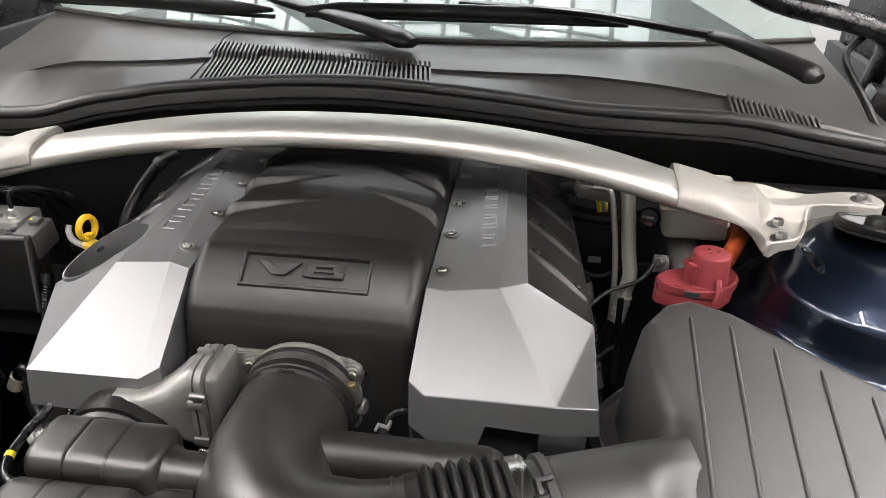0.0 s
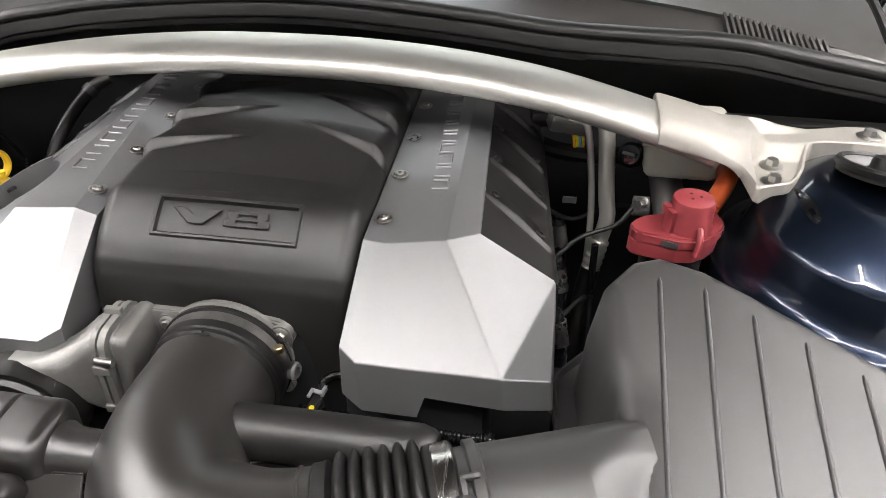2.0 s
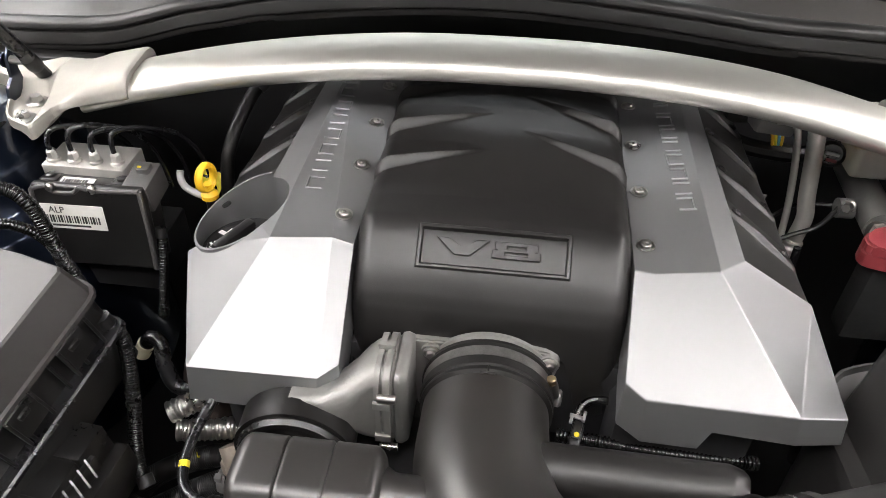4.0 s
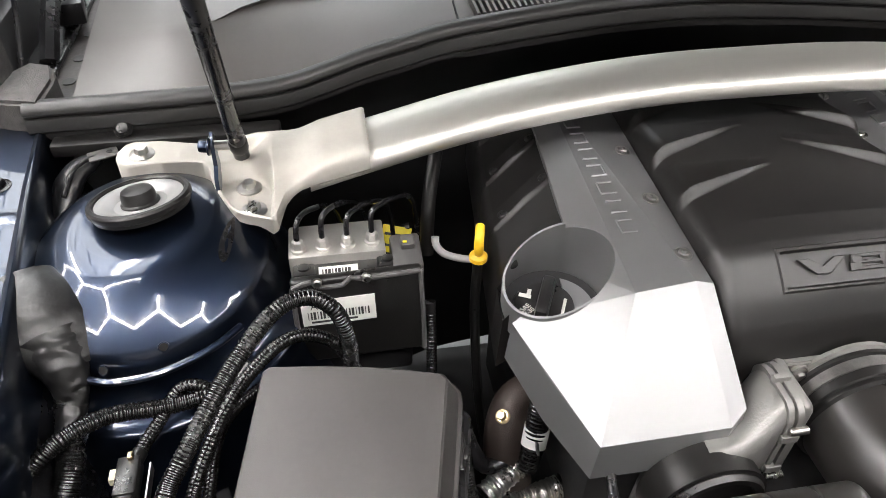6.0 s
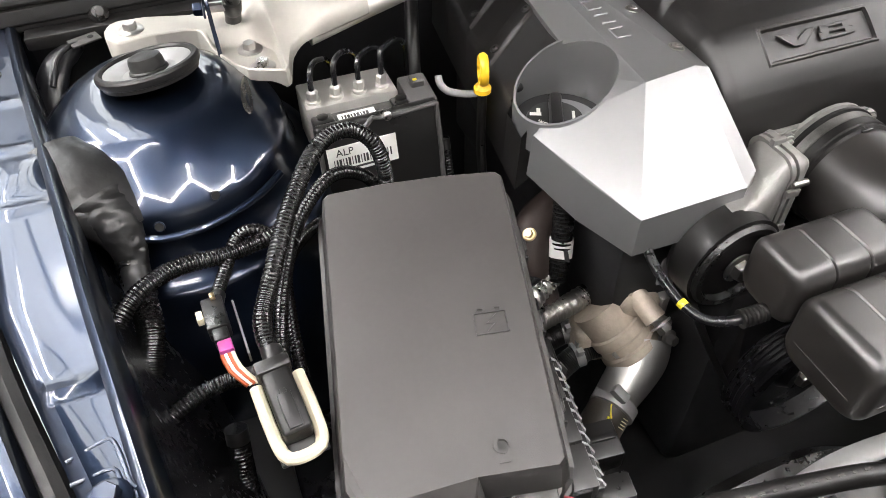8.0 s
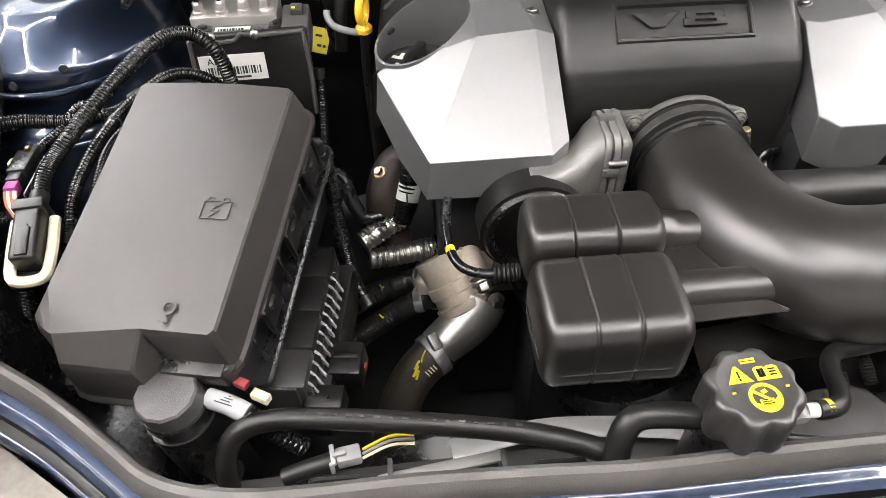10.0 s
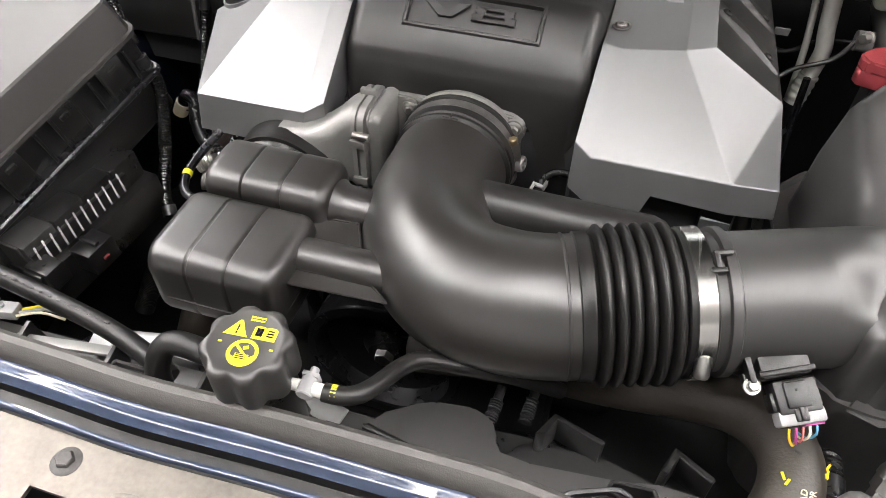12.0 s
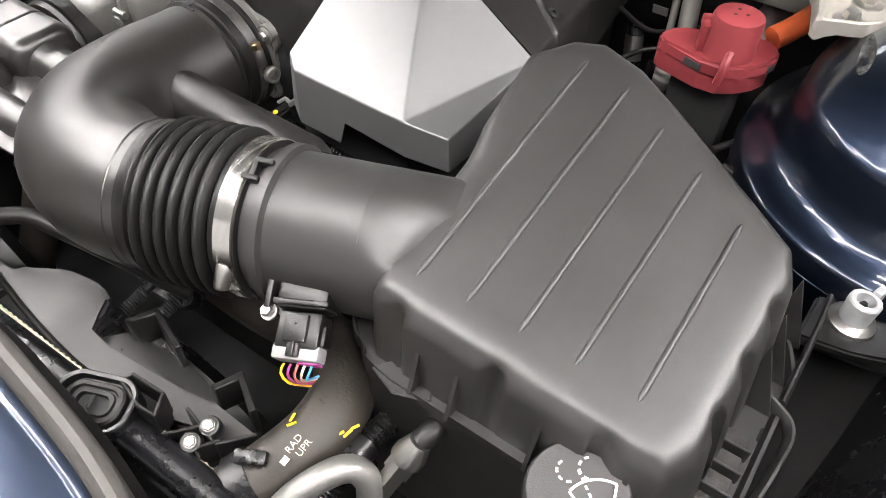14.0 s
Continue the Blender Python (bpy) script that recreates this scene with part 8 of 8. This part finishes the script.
    for a, b in (((0.062, -0.523, 0.806), (0.176, -0.5235, 0.812)), ((0.236, -0.521, 0.812), (0.264, -0.5215, 0.812)), ((0.294, -0.522, 0.812), (0.326, -0.522, 0.812))):
        part("gold_gasket", sweep([a, b], lambda q, r: 0.0021 + 0.0006 * math.sin(900 * r), 8, 0.0012, flat=0.7), "cream", t, "pale twisted gasket strip")
    part("square_tab", block((0.013, 0.013, 0.003), pose(0.126, -0.540, 0.826, 0, 0, 10), 0.001), "grey", t, "small grey square tab")
    for x, y in ((0.285, -0.500), (0.284, -0.516)):
        post = part("bolt_post", lathe([(0.0085, -0.014), (0.0085, 0.0), (0.0068, 0.002), (0.0068, 0.010)], 18, axis_pose((x, y, 0.813), (0.35, -0.2, 0.9))), "black", t)
        bolt((x + 0.003, y - 0.002, 0.8215), (0.35, -0.2, 0.9), 0.0042, 0.006, 0.0054, post)
    for a, b, h in (((0.262, -0.529), (0.288, -0.497), 0.024), ((0.283, -0.531), (0.301, -0.504), 0.024), ((0.272, -0.512), (0.298, -0.521), 0.018), ((0.262, -0.500), (0.300, -0.508), 0.020), ((0.300, -0.508), (0.318, -0.486), 0.022)):
        A, B = Vector((*a, 0.808)), Vector((*b, 0.808))
        part("bracket_wall", block(((B - A).length, 0.0026, h), Matrix.Translation((A + B) / 2) @ Matrix.Rotation(math.atan2(B.y - A.y, B.x - A.x), 4, "Z"), 0.0008, 1), "black", t)
    g = thing("rubber_mount", "black rubber radiator mount with an oval slot", "mount")
    m = pose(0.2160, -0.5385, 0.826, 6, 0, 22)
    step = lambda spec: loft([[m @ Vector((x, y, z)) for x, y in rounded(0, 0, hx, hy, min(hx, hy) * 0.78, 8)] for hx, hy, z in spec])
    part("cup", step([(0.030, 0.0215, -0.020), (0.0305, 0.022, 0.008), (0.0295, 0.021, 0.0092), (0.0270, 0.0185, 0.0085), (0.0262, 0.0178, 0.0020), (0.020, 0.012, 0.001)]), "gloss", g, smooth=40)
    part("pad", step([(0.0225, 0.0150, 0.000), (0.0225, 0.0150, 0.0070), (0.0210, 0.0138, 0.0085), (0.0180, 0.0112, 0.0085), (0.0172, 0.0105, 0.0060), (0.0160, 0.0094, 0.0060), (0.0150, 0.0086, 0.0078), (0.0118, 0.0062, 0.0078), (0.0110, 0.0056, 0.0040), (0.002, 0.001, 0.0038)]), "rubber", g, smooth=35)
    part("slot_bar", block((0.0024, 0.011, 0.003), m @ Matrix.Translation((-0.001, 0, 0.0065)), 0.0008, 1), "rubber", g)
    cf = thing("clip_frame", "black plastic clip frame beside the rubber mount", "clip")
    fr = [(0.219, -0.5165), (0.2215, -0.5085), (0.2515, -0.5065), (0.2600, -0.5215), (0.245, -0.523)]
    for a, b in zip(fr, fr[1:] + fr[:1]):
        A, B = Vector((*a, 0.823)), Vector((*b, 0.823))
        part("frame_wall", block(((B - A).length + 0.002, 0.0028, 0.026), Matrix.Translation((A + B) / 2) @ Matrix.Rotation(math.atan2(B.y - A.y, B.x - A.x), 4, "Z"), 0.0009, 1), "black", cf)
    part("base", prism(fr, 0.800, 0.815, 0.001), "black", cf)
    s = thing("fan_shroud", "black plastic cooling fan shroud ring", "fan shroud")
    for cx in (-0.20, 0.16):
        part("ring", lathe([(0.150, 0), (0.165, 0), (0.170, 0.03), (0.150, 0.045), (0.145, 0.03)], 56, axis_pose((cx, -0.485, 0.60), (0, 1, 0))), "black", s)
        for k in range(7):
            a = 2 * math.pi * k / 7
            part("blade", block((0.035, 0.004, 0.10), Matrix.Translation((cx, -0.47, 0.60)) @ Matrix.Rotation(a, 4, "Y") @ Matrix.Translation((0, 0, 0.09)) @ Matrix.Rotation(0.5, 4, "Z"), 0.001, 1), "dark", s)
        part("hub", lathe([(0.045, 0), (0.045, 0.03), (0.035, 0.038)], 32, axis_pose((cx, -0.485, 0.60), (0, 1, 0))), "black", s)
    part("shield", box(-0.40, 0.38, -0.515, -0.49, 0.40, 0.78, 0.005), "dark", s)


radiator()

uh = thing("radiator_hose", "thick brown-black upper radiator hose printed RAD UPR", "hose", group="radiator hoses")
part("hose", sweep([(0.02, -0.36, 0.72), (0.12, -0.375, 0.765), (0.21, -0.385, 0.785), (0.285, -0.388, 0.800), (0.325, -0.402, 0.812), (0.348, -0.432, 0.820), (0.352, -0.465, 0.818), (0.340, -0.500, 0.806), (0.325, -0.53, 0.795)], 0.0242, 26, 0.006), "hose", uh)
hn_ = Vector((0.10, -0.35, 0.93)).normalized()
tm = frame_of(Vector((0.3535, -0.474, 0.8172)) + hn_ * 0.0246, (0.05, 0.95, 0.28), (-0.98, 0.05, 0.15)) @ Matrix.Diagonal((0.62, 0.62, 1, 1))
part("print", letters("RAD", 0.011, tm @ Matrix.Translation((-0.001, 0.0040, 0.0)), 0.0005), "cream", uh, "worn cream print RAD UPR")
part("print", letters("UPR", 0.011, tm @ Matrix.Translation((0.002, -0.0070, -0.0010)), 0.0005), "cream", uh)
part("print_block", block((0.009, 0.007, 0.001), tm @ Matrix.Translation((-0.020, 0.000, 0.0003)), 0), "cream", uh)
for dx, dy, a in ((0.0, 0.0, 0.0), (0.0035, 0.005, 0.25), (0.004, 0.011, -0.1)):
    part("paint_mark", block((0.0022, 0.008, 0.0012), Matrix.Translation((0.3705 + dx, -0.4585 + dy, 0.8345 - dx * 0.7)) @ Euler((0.1, 0.75, -0.35 + a)).to_matrix().to_4x4(), 0.0004, 1), "yellow", uh, "smeared orange paint mark")
for dx, dy, a in ((0.0, 0.0, 0.3), (0.003, -0.004, -0.5)):
    part("paint_mark", block((0.0022, 0.007, 0.0012), Matrix.Translation((0.3395 + dx, -0.4695 + dy, 0.8405)) @ Euler((-0.1, -0.4, a)).to_matrix().to_4x4(), 0.0004, 1), "yellowmark", uh, "smeared yellow paint mark")
for k in range(9):
    part("print_bar", block((0.0028, 0.0052, 0.0006), frame_of(Vector((0.3490 - 0.0012 * k, -0.449 + 0.0068 * k, 0.8443 - 0.0014 * k)), (0.2, 0.97, -0.15), (-0.97, 0.2, 0.1)), 0), "foam", uh)
part("clamp", sweep([(0.337, -0.505, 0.804), (0.330, -0.518, 0.799)], 0.0262, 28, 0.004), "gloss", uh, "black spring clamp")
part("clamp_ear", block((0.022, 0.010, 0.012), pose(0.335, -0.505, 0.834, 20, 0, 30), 0.002), "gloss", uh)

al = thing("refrigerant_line", "bent aluminium line with hex fitting beside a ribbed loom", "pipe")
part("line", sweep([(0.36, -0.54, 0.80), (0.372, -0.505, 0.825), (0.388, -0.475, 0.832), (0.402, -0.468, 0.822), (0.408, -0.475, 0.795), (0.41, -0.49, 0.74)], 0.0095, 16, 0.004), "cast", al)
part("fitting", join(lathe([(0.009, -0.03), (0.009, 0.0), (0.011, 0.001), (0.011, 0.014)], 6, axis_pose((0.415, -0.452, 0.825), (0.25, 0.5, 0.8))), lathe([(0.012, 0.012), (0.012, 0.017), (0.008, 0.03)], 18, axis_pose((0.415, -0.452, 0.825), (0.25, 0.5, 0.8)))), "zinc", al)
part("hose", sweep([(0.42, -0.44, 0.842), (0.425, -0.425, 0.85), (0.428, -0.40, 0.84), (0.43, -0.38, 0.80)], 0.0085, 14), "rubber", al)
part("loom", sweep([(0.378, -0.50, 0.80), (0.381, -0.465, 0.812), (0.383, -0.43, 0.812), (0.385, -0.40, 0.80)], ribbed(0.009, 0.005, 0.0009), 14, 0.0013), "tubing", al)
part("loom_wrap", sweep([(0.3815, -0.462, 0.8125), (0.3825, -0.445, 0.8135)], 0.0112, 14), "gloss", al)

wc = thing("wire_plug", "grey plug with coloured wires on the radiator panel", "connector")
part("body", block((0.020, 0.014, 0.012), pose(-0.333, -0.497, 0.812, 0, 0, 10), 0.002), "grey", wc)
part("collar", join(block((0.004, 0.018, 0.004), pose(-0.345, -0.499, 0.819, 0, 0, 10), 0.001), block((0.004, 0.004, 0.014), pose(-0.3455, -0.507, 0.813, 0, 0, 10), 0.001), block((0.012, 0.004, 0.004), pose(-0.340, -0.499, 0.820, 0, 0, 10), 0.001)), "grey", wc)
part("tail", sweep([(-0.342, -0.499, 0.811), (-0.365, -0.503, 0.808), (-0.385, -0.506, 0.802)], 0.0075, 12), "rubber", wc)
for k, c in enumerate(("cream", "grey", "yellowmark")):
    part("wire", sweep([(-0.322, -0.500 + 0.004 * k, 0.812), (-0.30, -0.492 + 0.004 * k, 0.815), (-0.28, -0.488 + 0.004 * k, 0.808)], 0.0014, 6), c, wc)
part("strip", block((0.10, 0.010, 0.004), pose(-0.26, -0.512, 0.808, 0, 0, 8), 0.001), "cast", wc)
bs = thing("bright_strip", "pale metal strip along the radiator panel", "strip")
part("strip", sweep([(-0.25, -0.492, 0.800), (-0.17, -0.482, 0.804), (-0.08, -0.486, 0.800), (0.0, -0.500, 0.795)], 0.010, 10, 0.006, flat=0.15), "disc", bs)


# ---- front edge ----
FS = [(-0.672, -0.375, 0.915), (-0.62, -0.412, 0.900), (-0.55, -0.456, 0.890), (-0.495, -0.500, 0.886), (-0.468, -0.523, 0.885), (-0.439, -0.537, 0.885), (-0.398, -0.545, 0.885), (-0.35, -0.546, 0.885), (-0.28, -0.544, 0.885), (-0.20, -0.545, 0.885), (-0.12, -0.547, 0.885), (-0.02, -0.543, 0.885), (0.08, -0.541, 0.885), (0.15, -0.541, 0.885), (0.20, -0.546, 0.885), (0.25, -0.552, 0.885), (0.29, -0.559, 0.885), (0.33, -0.570, 0.884), (0.37, -0.59, 0.882), (0.45, -0.635, 0.88), (0.56, -0.66, 0.875)]
fl = smooth_path(FS, 0.01)
fs = thing("front_seal", "wide grey-black rubber seal along the front edge of the bay", "seal")
part("strip", along(fl, [(-0.006, -0.024), (-0.0065, -0.007), (-0.0085, -0.002), (-0.013, 0.001), (-0.018, 0.000), (-0.0225, -0.005), (-0.0245, -0.012), (-0.025, -0.018)]), "seal", fs)
part("lip", along(fl, [(-0.006, -0.022), (0.0, -0.027), (-0.002, -0.06)]), "rubber", fs)
def widen(x):
    """The blue panel broadens towards the airbox end."""
    return 0.085 * ease(x, 0.14, 0.42)


def front_strip(section):
    """Section carried along the front edge; what lies beyond the crease moves out with the widening panel."""
    return loft([[p + Vector((0, dy - (widen(p.x) if dy < -0.037 else 0.0), dz - (0.10 * widen(p.x) if dy < -0.037 else 0.0))) for dy, dz in section] for p in fl], caps=False, closed=False)


part("front_panel", front_strip([(-0.0225, -0.013), (-0.0245, -0.0165), (-0.0322, -0.0168), (-0.0345, -0.0173), (-0.0362, -0.0183), (-0.0412, -0.0208)]), "paint", body, "glossy dark blue front panel with one crease", smooth=60)
part("front_groove", front_strip([(-0.0412, -0.0208), (-0.0414, -0.0330), (-0.0515, -0.0350), (-0.0520, -0.0275)]), "rubber", body)
part("front_panel_edge", front_strip([(-0.0520, -0.0275), (-0.0523, -0.0245), (-0.0545, -0.0248), (-0.0572, -0.0268), (-0.0580, -0.034)]), "paint", body, "dark blue folded edge")


def front_plate():
    t = thing("grille_plate", "stained bare metal plate over the grille with slots and bolts", "plate")
    xs = [-0.60, -0.47, -0.435, -0.30, -0.265, -0.17, -0.14, -0.038, -0.008, 0.09, 0.12, 0.22, 0.25, 0.40, 0.52]
    ys = [-0.80, -0.735, -0.690, -0.645, -0.610]
    bm = bmesh.new()
    holes = {(3, 2), (5, 2), (7, 2), (9, 2), (1, 2)}
    top = []
    for x in xs:
        row = [interp(x, [p[0] for p in FS], [p[1] for p in FS]) - 0.0565 - widen(x)]
        for y in ys[-2::-1]:
            row.append(min(y, row[-1] - 0.012))
        top.append([bm.verts.new((x, y, 0.8535 + 0.02 * (y + 0.61))) for y in row[::-1]])
    for i in range(len(xs) - 1):
        for k in range(len(ys) - 1):
            if (i, k) in holes:
                continue
            bm.faces.new((top[i][k], top[i + 1][k], top[i + 1][k + 1], top[i][k + 1]))
    ext = bmesh.ops.extrude_face_region(bm, geom=bm.faces[:])
    bmesh.ops.translate(bm, verts=[v for v in ext["geom"] if isinstance(v, bmesh.types.BMVert)], vec=(0, 0, -0.004))
    part("sheet", bm, "plate", t, smooth=0)
    part("backing", box(-0.58, 0.50, -0.79, -0.62, 0.80, 0.805, 0), "dark", t)
    for x, y in ((-0.157, -0.622), (0.091, -0.625), (-0.42, -0.645)):
        bolt((x, y, 0.852), (0, 0, 1), 0.0070, 0.006, 0.0115, t, "dirty")
    # thin black strip on the sheet paints the shade of a long groove
    part("slot", prism([(-0.100, -0.6345), (0.075, -0.6300), (0.078, -0.6335), (0.075, -0.6370), (-0.100, -0.6415), (-0.103, -0.638)], 0.8534, 0.8542, 0.0002, 1), "gap_shade", t, "long black strip for the shaded groove in the plate")
    part("bead", sweep([(-0.098, -0.70, 0.8505), (-0.108, -0.642, 0.8520), (-0.102, -0.632, 0.8522), (-0.05, -0.632, 0.8522), (0.07, -0.634, 0.852)], 0.0028, 8, 0.006, flat=0.5), "plate", t)


front_plate()
part("bumper", prism([(-0.75, -0.80), (-0.70, -0.66), (0.70, -0.66), (0.75, -0.80), (0.55, -0.90), (-0.55, -0.90)], 0.50, 0.79, 0.02), "paint", body, "dark blue front bumper")
for x in (-0.60, 0.60):
    for y in (-0.35, 0.9):
        part("tyre", lathe([(0.20, -0.11), (0.33, -0.11), (0.345, -0.09), (0.345, 0.09), (0.33, 0.11), (0.20, 0.11)], 40, axis_pose((x * 1.28, y, 0.345), (1, 0, 0))), "rubber", body)
